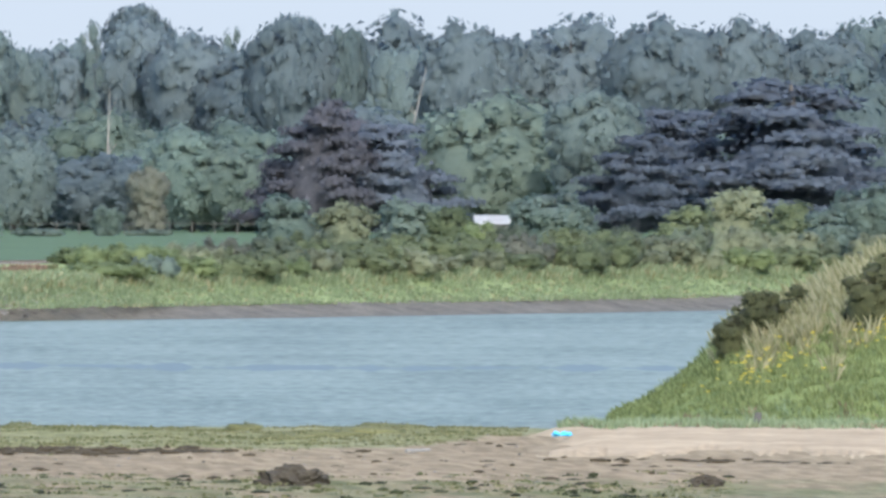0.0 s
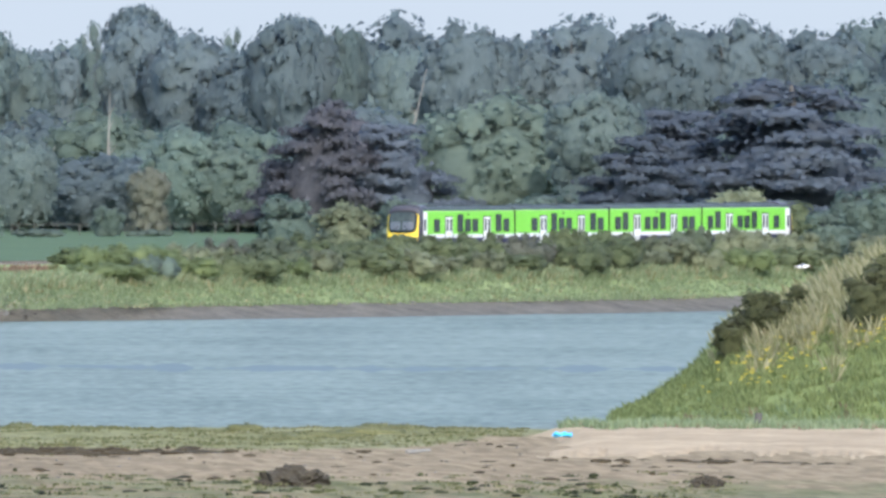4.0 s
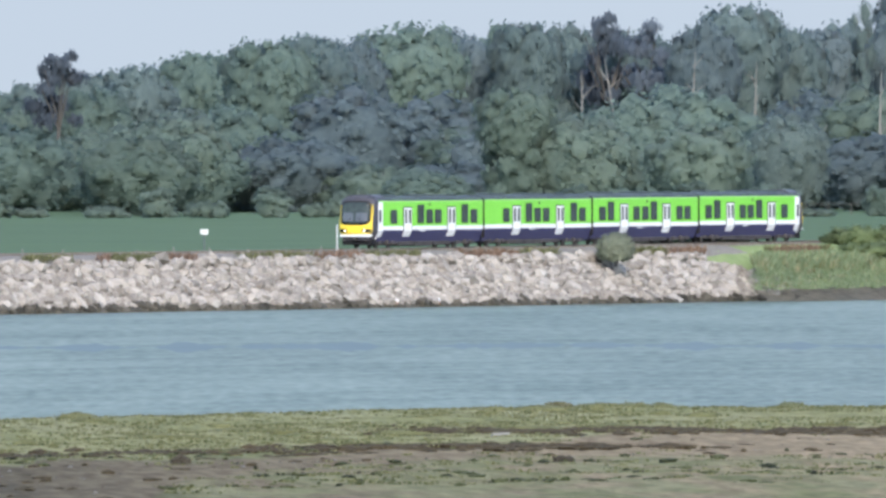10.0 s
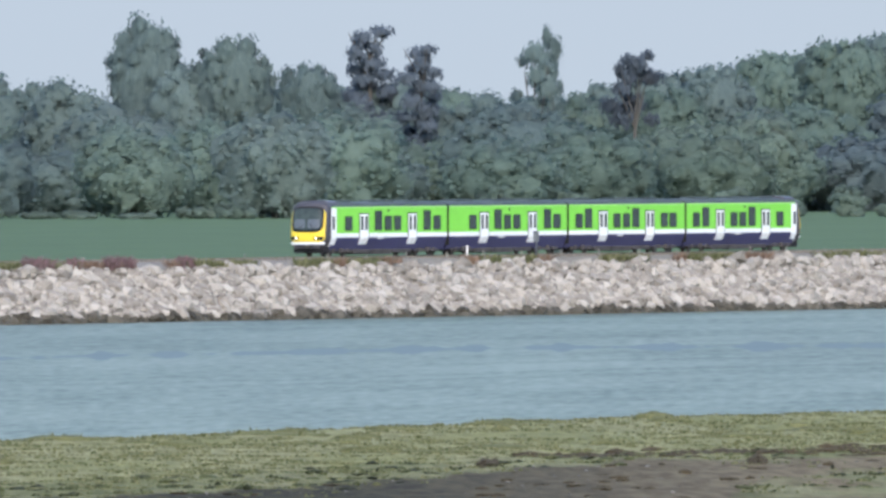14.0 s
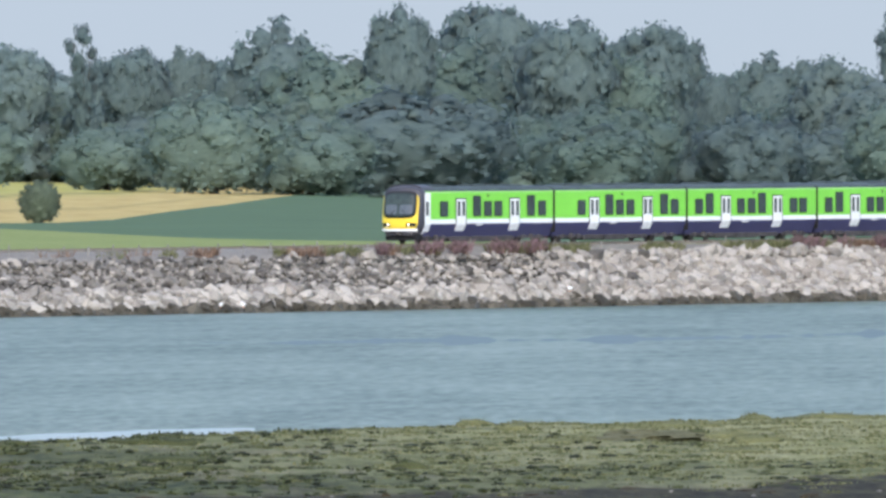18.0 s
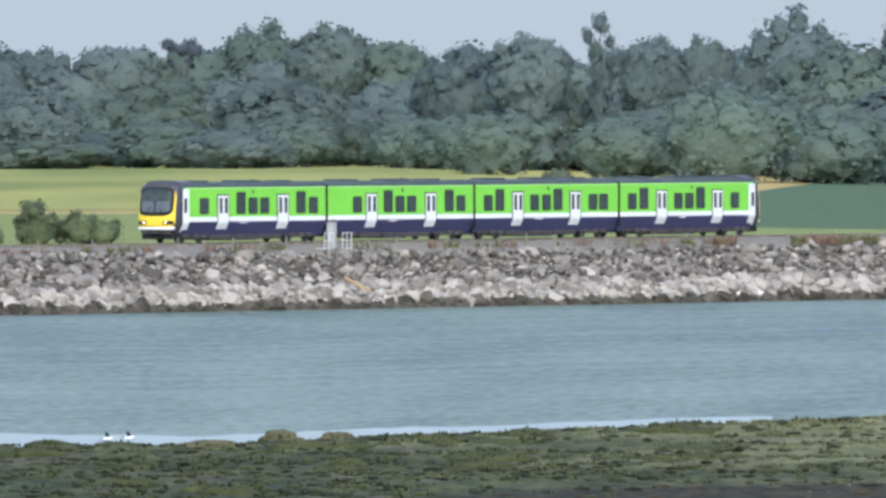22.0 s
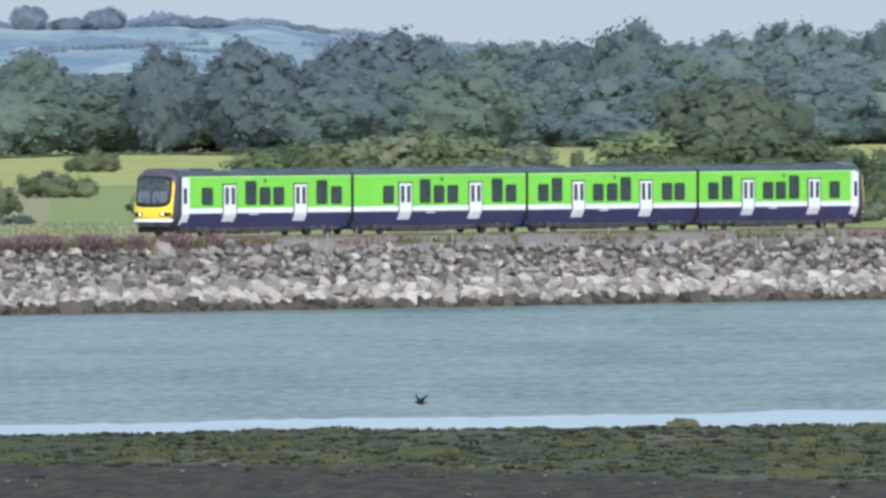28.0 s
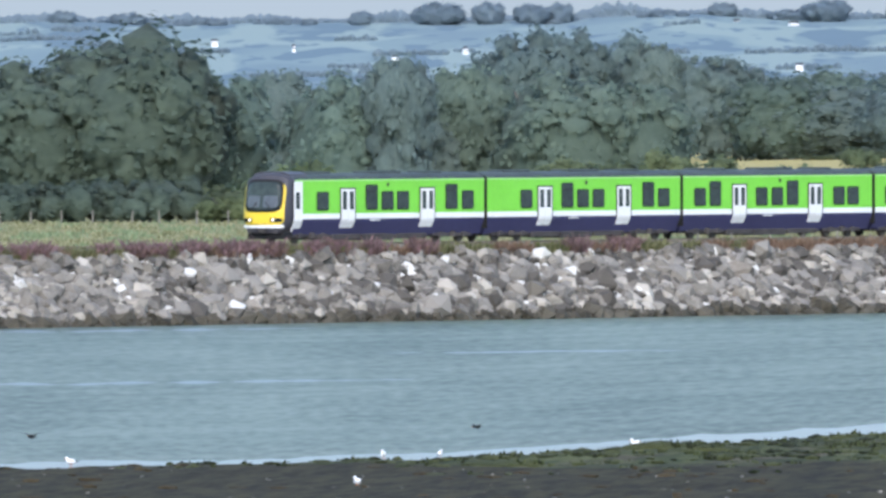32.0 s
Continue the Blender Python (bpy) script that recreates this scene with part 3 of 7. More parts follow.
def rise():
    """The grassy rise from which the estuary is seen."""
    rings, sides = [0, 8, 20, 40, 65, 95, 130, 170, 220, 280], 48
    verts = [(r * math.cos(k * 6.2832 / sides), r * math.sin(k * 6.2832 / sides), 0.05 + 12.1 * math.exp(-(r / 95) ** 2) + 0.3 * lump(r * math.cos(k * 6.2832 / sides), r * math.sin(k * 6.2832 / sides), 3, 14) * min(1, r / 30))
             for r in rings for k in range(sides)]
    faces = [(i * sides + k, i * sides + (k + 1) % sides, (i + 1) * sides + (k + 1) % sides, (i + 1) * sides + k) for i in range(len(rings) - 1) for k in range(sides)]
    tagged(new("grassy_rise", mesh_of("grassy_rise", verts, faces, MEADOW, None, True)), "low grassy rise on the near side of the estuary", "hill", kind="structure")


base_sheet()
rise()
shores()
embankment()
sky_backdrop()
water()
shallows()
fields()
hills()

# ---- trees ----
rng = random.Random(7)


def ball(fine):
    bm = bmesh.new()
    bmesh.ops.create_icosphere(bm, subdivisions=fine, radius=1.0)
    made = [v.co.copy() for v in bm.verts], [[v.index for v in f.verts] for f in bm.faces]
    bm.free()
    return made


ICO_V, ICO_F = ball(1)
ICO_V2, ICO_F2 = ball(2)


def leaf_cloud(lobes, count, leaf, seed, tall=1.0):
    """Leaf clumps round a set of lobes (centre, radii): uneven outline, with gaps."""
    r = random.Random(seed)
    verts, faces, normals = [], [], []
    heart = sum((Vector(c) for c, _ in lobes), Vector()) / len(lobes)
    for c, rad in lobes:
        for _ in range(int(count * (4.0 if rad[0] > 0.25 else min(2.0, max(0.55, (rad[0] * rad[2]) / 0.0110))))):
            v = Vector((r.gauss(0, 1), r.gauss(0, 1), r.gauss(0, 1))).normalized()
            k = r.uniform(0.80, 1.10) if r.random() < 0.93 else r.uniform(1.08, 1.24)
            p = Vector((c[0] + v.x * rad[0] * k, c[1] + v.y * rad[1] * k, c[2] + v.z * rad[2] * k))
            out = p - heart
            out = Vector((out.x, out.y, max(-0.02, out.z))).normalized()
            n = (Vector((v.x, v.y, max(-0.2, v.z))) * 0.36 + Vector((out.x, out.y, out.z + 0.1)) * 0.55 + Vector((r.uniform(-1, 1), r.uniform(-1, 1), r.uniform(-1, 1))) * 0.55).normalized()
            a = n.orthogonal().normalized()
            a.rotate(Matrix.Rotation(r.uniform(0, 6.28), 3, n))
            b = n.cross(a)
            s = leaf * r.uniform(0.5, 1.4)
            i = len(verts)
            normals += [n] * 3
            verts += [p + a * s * 1.2, p - a * s * 0.6 + b * s + n * s * 0.2, p - a * s * 0.6 - b * s]
            faces.append((i, i + 1, i + 2))
    for c, rad in lobes:
        i, big = len(verts), rad[0] > 0.25
        for v in (ICO_V2 if big else ICO_V):
            k = (0.90 if big else 0.80) + 0.14 * noise.noise(v * 2.6 + Vector(c) * 7) + (0.10 * noise.noise(v * 6.5 + Vector(c) * 9) if big else 0.0)
            verts.append(Vector((c[0] + v.x * rad[0] * k, c[1] + v.y * rad[1] * k, c[2] + v.z * rad[2] * k)))
            out = verts[-1] - heart
            out = Vector((out.x, out.y, max(-0.02, out.z))).normalized()
            normals.append((Vector((v.x, v.y, max(-0.2, v.z))) * 0.35 + out * 0.8 + Vector((r.uniform(-1, 1), r.uniform(-1, 1), r.uniform(-1, 1))) * 0.22).normalized())
        faces += [[a + i for a in f] for f in (ICO_F2 if big else ICO_F)]
    return verts, faces, normals


def soften(me, normals):
    """Lets the leaves take the light as the crown's rounded surface does."""
    me.polygons.foreach_set("use_smooth", [True] * len(me.polygons))
    me.normals_split_custom_set_from_vertices(normals)
    return me


def limbs(points, sides=6):
    """Tapered trunk and limbs: rows of (from, to, radius, radius)."""
    verts, faces = [], []
    for a, b, r0, r1 in points:
        a, b = Vector(a), Vector(b)
        x = (b - a).orthogonal().normalized()
        y = (b - a).normalized().cross(x)
        i = len(verts)
        for c, r in ((a, r0), (b, r1)):
            verts += [c + (x * math.cos(t * 6.2832 / sides) + y * math.sin(t * 6.2832 / sides)) * r for t in range(sides)]
        faces += [(i + t, i + (t + 1) % sides, i + sides + (t + 1) % sides, i + sides + t) for t in range(sides)]
        faces.append([i + sides + t for t in range(sides)])
    return verts, faces


def crown_lobes(kind, seed):
    """Lobes of a crown in a tree 1 wide and 1 high."""
    r = random.Random(seed)
    out = []
    if kind[:5] == "broad":
        flat = {"broad": 1.0, "broad_low": 1.6, "broad_high": 0.66}[kind]
        mid, tall = (0.71, 0.265) if kind == "broad_high" else (0.50, 0.45)
        for k in range(54):
            c = 1 - 1.92 * (k + 0.5) / 54
            a = k * 2.39996 + r.uniform(-0.3, 0.3)
            q = r.uniform(0.89, 1.02)
            w = 0.415 * max(0.0, 1 - abs(c) ** (3.4 if c > 0 else 2.2)) ** 0.5 * q * (0.93 if c < -0.3 else 1.0)
            s = r.uniform(0.045, 0.125) if r.random() < 0.8 else r.uniform(0.12, 0.16)
            out.append(((math.cos(a) * w, math.sin(a) * w, mid + tall * c * q), (s, s, s * flat * r.uniform(0.75, 1.0))))
        for k in range(5):
            a = k * 1.2566
            out.append(((math.cos(a) * 0.14, math.sin(a) * 0.14, mid + 0.06 * (k % 2) - 0.03), (0.328, 0.328, tall * 0.93)))
        if kind == "broad_high":
            # lower boughs that close the crown down to the undergrowth
            for k in range(18):
                a = k * 2.39996
                out.append(((math.cos(a) * 0.33, math.sin(a) * 0.33, 0.06 + 0.025 * k), (0.13, 0.13, 0.085)))
            out.append(((0, 0, 0.28), (0.34, 0.34, 0.28)))
    elif kind == "tall":
        for k in range(20):
            h = 0.15 + 0.80 * k / 19
            a = k * 2.4 + r.uniform(-0.6, 0.6)
            w = 0.34 * math.sqrt(max(0.02, 1 - ((h - 0.5) / 0.52) ** 2)) * r.uniform(0.4, 1.0)
            s = r.uniform(0.10, 0.19)
            out.append(((math.cos(a) * w, math.sin(a) * w, h), (s, s, s * 0.42)))
        out.append(((0, 0, 0.45), (0.2, 0.2, 0.3)))
    elif kind == "pine":
        for k in range(16):
            h = r.uniform(0.55, 0.95)
            a = r.uniform(0, 6.28)
            w = 0.40 * math.sqrt(max(0.05, (1.02 - h) / 0.45)) * r.uniform(0.3, 1)
            s = r.uniform(0.08, 0.17)
            out.append(((math.cos(a) * w, math.sin(a) * w, h), (s, s, s * 0.33)))
    elif kind == "cedar":
        for k in range(40):
            h = 0.14 + 0.82 * k / 39
            a = r.uniform(0, 6.28)
            w = 0.38 * (1.1 - h) / 0.75 + 0.04
            s = r.uniform(0.12, 0.22) * (1.2 - 0.6 * h)
            out.append(((math.cos(a) * w, math.sin(a) * w, h), (s, s, 0.046)))
        out.append(((0, 0, 0.34), (0.33, 0.33, 0.36)))
        out.append(((0, 0, 0.62), (0.19, 0.19, 0.30)))
    elif kind == "umbrella":
        for _ in range(9):
            a, w, h = r.uniform(0, 6.28), r.uniform(0.1, 0.3), r.uniform(0.55, 0.84)
            out.append(((math.cos(a) * w, math.sin(a) * w, h), (0.045, 0.045, 0.014)))
        for k in range(11):
            a = k * 0.7
            w = r.uniform(0.08, 0.36)
            out.append(((math.cos(a) * w, math.sin(a) * w, 0.92 + r.uniform(-0.03, 0.04)), (0.15, 0.15, 0.04)))
    elif kind == "shrub":
        for k in range(26):
            a = r.uniform(0, 6.28)
            h = r.uniform(0.08, 0.86)
            w = r.uniform(0.22, 0.42) * math.sqrt(1.02 - h * h)
            s = r.uniform(0.07, 0.17)
            out.append(((math.cos(a) * w, math.sin(a) * w, h), (s, s, s * r.uniform(0.7, 1.2))))
        out.append(((0, 0, 0.34), (0.36, 0.36, 0.40)))
    elif kind == "shrub_round":
        for k in range(46):
            c = 1 - 1.9 * (k + 0.5) / 46
            a = k * 2.39996
            w = 0.43 * math.sqrt(1 - c * c)
            e = r.uniform(0.05, 0.085)
            out.append(((math.cos(a) * w, math.sin(a) * w, 0.47 + 0.45 * c), (e, e, e)))
        out.append(((0, 0, 0.47), (0.48, 0.48, 0.49)))
    elif kind == "spread":
        # a flat-topped open crown on long limbs, fuller below
        for k in range(30):
            a, w = k * 2.39996, 0.40 * math.sqrt((k + 0.4) / 30)
            e = r.uniform(0.07, 0.13)
            out.append(((math.cos(a) * w, math.sin(a) * w, 0.955 - 0.12 * (w / 0.4) ** 2 - r.uniform(0, 0.035)), (e, e, r.uniform(0.016, 0.032))))
        for k in range(14):
            a, w = k * 2.39996, r.uniform(0.08, 0.26)
            out.append(((math.cos(a) * w, math.sin(a) * w, r.uniform(0.60, 0.84)), (0.09, 0.09, 0.035)))
        out.append(((0, 0, 0.45), (0.28, 0.28, 0.36)))
    elif kind == "layered":
        # tiers of foliage with sky between them, two of them leaning out
        for k in range(22):
            h = 0.36 + 0.60 * k / 21
            a = k * 2.39996 + r.uniform(-0.5, 0.5)
            w = r.uniform(0.06, 0.34) * (1.0 if h < 0.85 else 0.55)
            e = r.uniform(0.12, 0.20) * (1.0 if h < 0.85 else 0.8)
            out.append(((math.cos(a) * w, math.sin(a) * w, h), (e, e, r.uniform(0.030, 0.052))))
    elif kind == "shrub_low":
        # several heads side by side
        for k in range(9):
            a, w = k * 2.39996, 0.36 * math.sqrt((k + 0.3) / 9)
            top = r.uniform(0.62, 0.95) * (1.05 - 0.6 * w)
            x, y = math.cos(a) * w, math.sin(a) * w
            out.append(((x, y, top * 0.45), (0.135, 0.135, top * 0.50)))
            for _ in range(6):
                b, h = r.uniform(0, 6.28), r.uniform(0.15, 1.0)
                q = 0.125 * math.sqrt(1.05 - h * h)
                e = r.uniform(0.035, 0.065)
                out.append(((x + math.cos(b) * q, y + math.sin(b) * q, top * (0.12 + 0.78 * h)), (e, e, e * r.uniform(1.8, 2.8))))
    return out


def stem(kind, seed):
    r = random.Random(seed)
    if kind[:5] == "shrub":
        return [((0, 0, -0.08), (r.uniform(-.2, .2), r.uniform(-.2, .2), 0.5), 0.03, 0.012) for _ in range(4)]
    fork = {"pine": 0.55, "cedar": 0.8, "layered": 0.85, "spread": 0.5}.get(kind, 0.35)
    if kind == "umbrella":
        rows = [((0, 0, -0.03), (0.02, 0, 0.55), 0.016, 0.012)]
        for k in range(9):
            a, w, h = k * 0.7, r.uniform(0.06, 0.30), r.uniform(0.50, 0.72)
            rows.append(((0.02, 0, h - 0.12), (math.cos(a) * w * 0.5, math.sin(a) * w * 0.5, h + 0.08), 0.008, 0.006))
            rows.append(((math.cos(a) * w * 0.5, math.sin(a) * w * 0.5, h + 0.08), (math.cos(a) * w, math.sin(a) * w, 0.92), 0.006, 0.003))
        return rows
    rows = [((0, 0, -0.03), (0.01, 0, fork), 0.035, 0.022)]
    if kind == "cedar":
        rows.append(((0.01, 0, fork), (0, 0, 0.97), 0.02, 0.006))
    if kind == "cedar":
        for _ in range(10):
            a, h = r.uniform(0, 6.28), r.uniform(0.2, 0.7)
            w = 0.3 * (1 - h)
            rows.append(((0.01, 0, h - 0.03), (math.cos(a) * w, math.sin(a) * w, h + 0.01), 0.010, 0.004))
        return rows
    for _ in range(8):
        a, w = r.uniform(0, 6.28), r.uniform(0.15, 0.34)
        rows.append(((0.01, 0, fork * r.uniform(0.75, 1)), (math.cos(a) * w, math.sin(a) * w, r.uniform(max(fork + 0.12, 0.6), 0.92)), 0.012, 0.004))
    return rows


STEMS, CROWNS = {}, {}
LEAVES = {"broad": (48, 0.0200), "broad_low": (48, 0.0200), "broad_high": (48, 0.0200), "spread": (110, 0.019), "tall": (90, 0.020), "pine": (110, 0.020), "cedar": (150, 0.018), "umbrella": (110, 0.020), "shrub": (42, 0.031), "shrub_low": (42, 0.019), "shrub_round": (50, 0.020), "layered": (120, 0.019)}


def crown_mesh(kind, variety, material):
    key = (kind, variety, material.name)
    if key not in CROWNS:
        base = (kind, variety)
        if base in CROWNS:
            me = CROWNS[base].copy()
            me.materials[0] = material
        else:
            v, f, nn = leaf_cloud(crown_lobes(kind, variety * 31 + 5), *LEAVES[kind], variety)
            me = CROWNS[base] = soften(mesh_of("crown", v, f, material), nn)
        CROWNS[key] = me
    return CROWNS[key]


def stem_mesh(kind, variety):
    key = (kind, variety)
    if key not in STEMS:
        v, f = limbs(stem(kind, variety))
        STEMS[key] = mesh_of("trunk", v, f, BARK)
    return STEMS[key]


def tree(kind, place, height, width, material, label, group="", name="tree", category="tree"):
    if kind == "broad":
        kind = "broad_low" if width > 1.25 * height else "broad_high" if width < 0.75 * height else "broad"
    if kind == "shrub" and width > 1.7 * height:
        kind = "shrub_low"
    variety = rng.randrange(3 if kind in ("pine", "cedar", "umbrella", "layered") else 7)
    ob = new(name)
    ob.empty_display_size = 0.2
    ob.matrix_basis = Matrix.LocRotScale(place, Euler((0, 0, rng.uniform(0, 6.28))), (width, width, height))
    tagged(ob, label, category, group)
    hang("trunk" if name == "tree" else "stem", stem_mesh(kind, variety), ob)
    hang("crown" if name == "tree" else "foliage", crown_mesh(kind, variety, material), ob)
    return ob


LOOK = {
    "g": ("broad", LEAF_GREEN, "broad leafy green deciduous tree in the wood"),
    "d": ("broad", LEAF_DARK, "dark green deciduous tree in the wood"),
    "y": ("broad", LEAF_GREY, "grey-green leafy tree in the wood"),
    "s": ("broad", LEAF_HAZED, "leafy tree in the wood, paled by painted haze"),
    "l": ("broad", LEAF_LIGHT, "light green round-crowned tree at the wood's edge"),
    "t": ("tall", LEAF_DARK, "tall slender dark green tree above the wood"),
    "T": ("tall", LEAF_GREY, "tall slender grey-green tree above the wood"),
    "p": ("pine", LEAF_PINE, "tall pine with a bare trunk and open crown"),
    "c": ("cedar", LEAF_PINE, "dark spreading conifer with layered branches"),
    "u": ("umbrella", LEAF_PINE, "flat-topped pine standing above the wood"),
    "o": ("broad", LEAF_OLIVE, "olive-green bushy tree at the field edge"),
    "a": ("spread", LEAF_HAZED, "tall old tree with a flat-topped open crown above the wood"),
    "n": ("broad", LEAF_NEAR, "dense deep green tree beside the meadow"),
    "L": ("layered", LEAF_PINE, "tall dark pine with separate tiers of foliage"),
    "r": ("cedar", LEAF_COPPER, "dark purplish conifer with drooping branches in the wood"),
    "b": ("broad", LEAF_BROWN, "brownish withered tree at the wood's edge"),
}


def tree_row(d, rows, group, fat=1.55):
    """Trees at one distance: bearing, rise of the top over eye level and width (both in bearing units), and the look."""
    for u, rise, wide, code in rows:
        kind, material, label = LOOK[code]
        dd = d * rng.uniform(0.985, 1.015)
        rise += 3 if u > -2600 else 6
        z = field_z(u, dd) - 0.2
        f = 1.55 if kind == "cedar" else 1.2 if kind in ("pine", "layered", "umbrella", "tall", "spread") else fat
        tree(kind, spot(u, dd, z), EYE_Z + rise * dd / UNIT - z, wide * dd / UNIT * f, material, label, group)


def skyline():
    g = "trees of the wood beyond the field"
    tree_row(2960, [(1800, 190, 200, "s"), (1660, 200, 150, "s"), (1545, 210, 110, "d"), (1440, 188, 140, "s"), (1310, 208, 110, "s"), (1180, 208, 160, "s"), (1000, 212, 170, "s"), (820, 200, 120, "s"),
                    (700, 215, 190, "s"), (600, 202, 70, "d"), (515, 206, 110, "s"), (410, 202, 50, "T"), (340, 182, 120, "s"), (250, 208, 105, "s"), (160, 208, 60, "T"), (100, 162, 100, "s"), (30, 158, 90, "d"), (900, 175, 120, "s"), (440, 150, 130, "s")], g, 1.66)
    tree_row(2960, [(-63, 205, 120, "d"), (0, 163, 90, "s"), (-223, 192, 110, "p"), (-293, 204, 110, "p"), (-120, 170, 90, "s"), (-346, 155, 80, "s"), (-431, 175, 90, "d"), (-526, 140, 90, "s"), (-646, 165, 140, "g"),
                    (-746, 140, 90, "s"), (-826, 140, 120, "g"), (-901, 130, 100, "s"), (-1000, 120, 120, "g"), (-260, 150, 130, "d"), (-580, 145, 110, "s")], g, 1.66)
    tree_row(2880, [(-817, 145, 130, "d"), (-887, 145, 120, "g"), (-1017, 115, 120, "g"), (-1127, 95, 110, "d"), (-1207, 65, 110, "g"), (-1262, 137, 110, "p"), (-1357, 45, 130, "g"), (-1412, 172, 50, "t"), (-1437, 135, 105, "t"),
                    (-1537, 40, 130, "d"), (-1640, 141, 105, "L"), (-1732, 172, 125, "L"), (-1690, 70, 130, "d"), (-1842, 105, 80, "d"), (-1977, 147, 110, "y"), (-2127, 175, 95, "d"), (-2060, 95, 90, "d"), (-2273, 65, 120, "y"), (-2390, 78, 120, "y")], g)
    tree_row(2800, [(-2483, 45, 60, "d"), (-2590, 130, 120, "d"), (-2743, 138, 130, "d"), (-2879, 170, 130, "d"), (-3039, 155, 90, "d"),
                    (-3169, 70, 200, "g"), (-3259, 138, 145, "d"), (-3419, 90, 80, "y"), (-3509, 92, 90, "d"), (-3604, 136, 80, "t"), (-3729, 92, 110, "d"), (-3849, 78, 120, "d"), (-2660, 80, 150, "g"), (-2950, 100, 160, "g")], g)
    tree_row(2980, [(-3724, 95, 110, "g"), (-3964, 90, 100, "g"), (-4084, 115, 110, "y"), (-4204, 122, 130, "g"), (-4339, 96, 70, "u"), (-4454, 50, 110, "d"), (-4594, 74, 90, "d"), (-4694, 88, 140, "d"),
                    (-4804, 80, 130, "g"), (-4927, 102, 110, "d"), (-5077, 92, 90, "y"), (-4380, 55, 140, "g"), (-5087, 60, 120, "g"), (-5227, 70, 130, "d")], g)
    tree_row(2980, [(-5397, 90, 130, "d"), (-5587, 92, 110, "d"), (-5717, 65, 110, "d"), (-5867, 80, 110, "d"), (-6037, 60, 110, "y"), (-6237, 60, 110, "d"), (-5960, 40, 160, "d"), (-6130, 38, 160, "g"), (-5480, 60, 160, "g"), (-5650, 40, 150, "g")], g)
    tree_row(2700, [(-6310, 62, 175, "s"), (-6540, 50, 140, "s"), (-6697, 45, 100, "s"), (-6927, 38, 105, "l"), (-7042, 20, 60, "y"), (-6600, -18, 220, "g"), (-6800, -22, 200, "l"), (-6980, -15, 180, "l"), (-7150, -40, 220, "g"),
                    (-7350, -35, 220, "l"), (-7520, -30, 200, "y"), (-6430, -10, 220, "d"), (-6200, 0, 200, "l")], g)
    tree_row(2700, [(-7468, -12, 200, "l"), (-7330, -28, 130, "d"), (-7560, -20, 160, "l"), (-7708, 28, 120, "y"), (-7650, 0, 150, "y")], g)
    tree_row(2250, [(-7800, 48, 80, "y"), (-7938, 63, 110, "d"), (-8020, 64, 150, "d"), (-7860, 50, 130, "d")], g)
    tree_row(1850, [(-7954, -10, 180, "l"), (-8124, 0, 120, "l"), (-8249, 20, 95, "d"), (-8344, -10, 130, "g"), (-8464, -5, 110, "y"), (-8724, 47, 260, "n"), (-8900, 15, 200, "n"), (-9060, 30, 220, "n"), (-7850, -20, 170, "l"),
                    (-8580, 0, 160, "g"), (-8230, -30, 160, "y"), (-9200, 40, 250, "n")], g)
    tree_row(2120, [(-8420, -50, 220, "d"), (-8600, -45, 220, "g"), (-8240, -70, 190, "g"), (-8780, -50, 220, "n")], g)
    # old trees and pines behind the edge of the wood
    tree_row(3040, [(520, 236, 118, "a"), (242, 250, 122, "a")], g)
    tree_row(2790, [(-7140, 52, 120, "u")], g)
    # trees that stand out in front of the wood
    tree_row(2760, [(1400, 105, 300, "c"), (1200, 55, 220, "c"), (1450, 30, 240, "c"), (1130, 10, 150, "c"), (1510, 130, 150, "d"), (640, 0, 150, "c"), (600, 60, 130, "r"), (880, 62, 210, "l"), (570, 70, 150, "r"), (690, 30, 170, "c"), (1050, 80, 120, "y"), (340, 18, 130, "g"), (420, -15, 120, "l"), (30, 10, 100, "y"),
                    (262, -50, 55, "b"), (-130, 0, 130, "l"), (-330, 0, 140, "l"), (-450, 60, 100, "l"), (-700, -80, 110, "l"), (-610, -90, 110, "g"), (-1050, 10, 130, "l")], g)
    tree_row(2700, [(-1900, 5, 150, "y"), (-1790, 5, 170, "g"), (-2000, -5, 140, "g"), (-1500, -40, 150, "g"), (-1350, -15, 160, "g"), (-1120, -30, 150, "l"), (-2150, -15, 150, "g"), (-2700, -50, 160, "g"),
                    (-3019, 10, 250, "d"), (-3370, 0, 170, "g"), (-2669, -20, 170, "g"), (-3230, -5, 140, "l"), (-3560, -50, 130, "g"), (-2420, -30, 130, "d"), (-3800, -40, 130, "g"), (-3200, -40, 160, "g")], g)


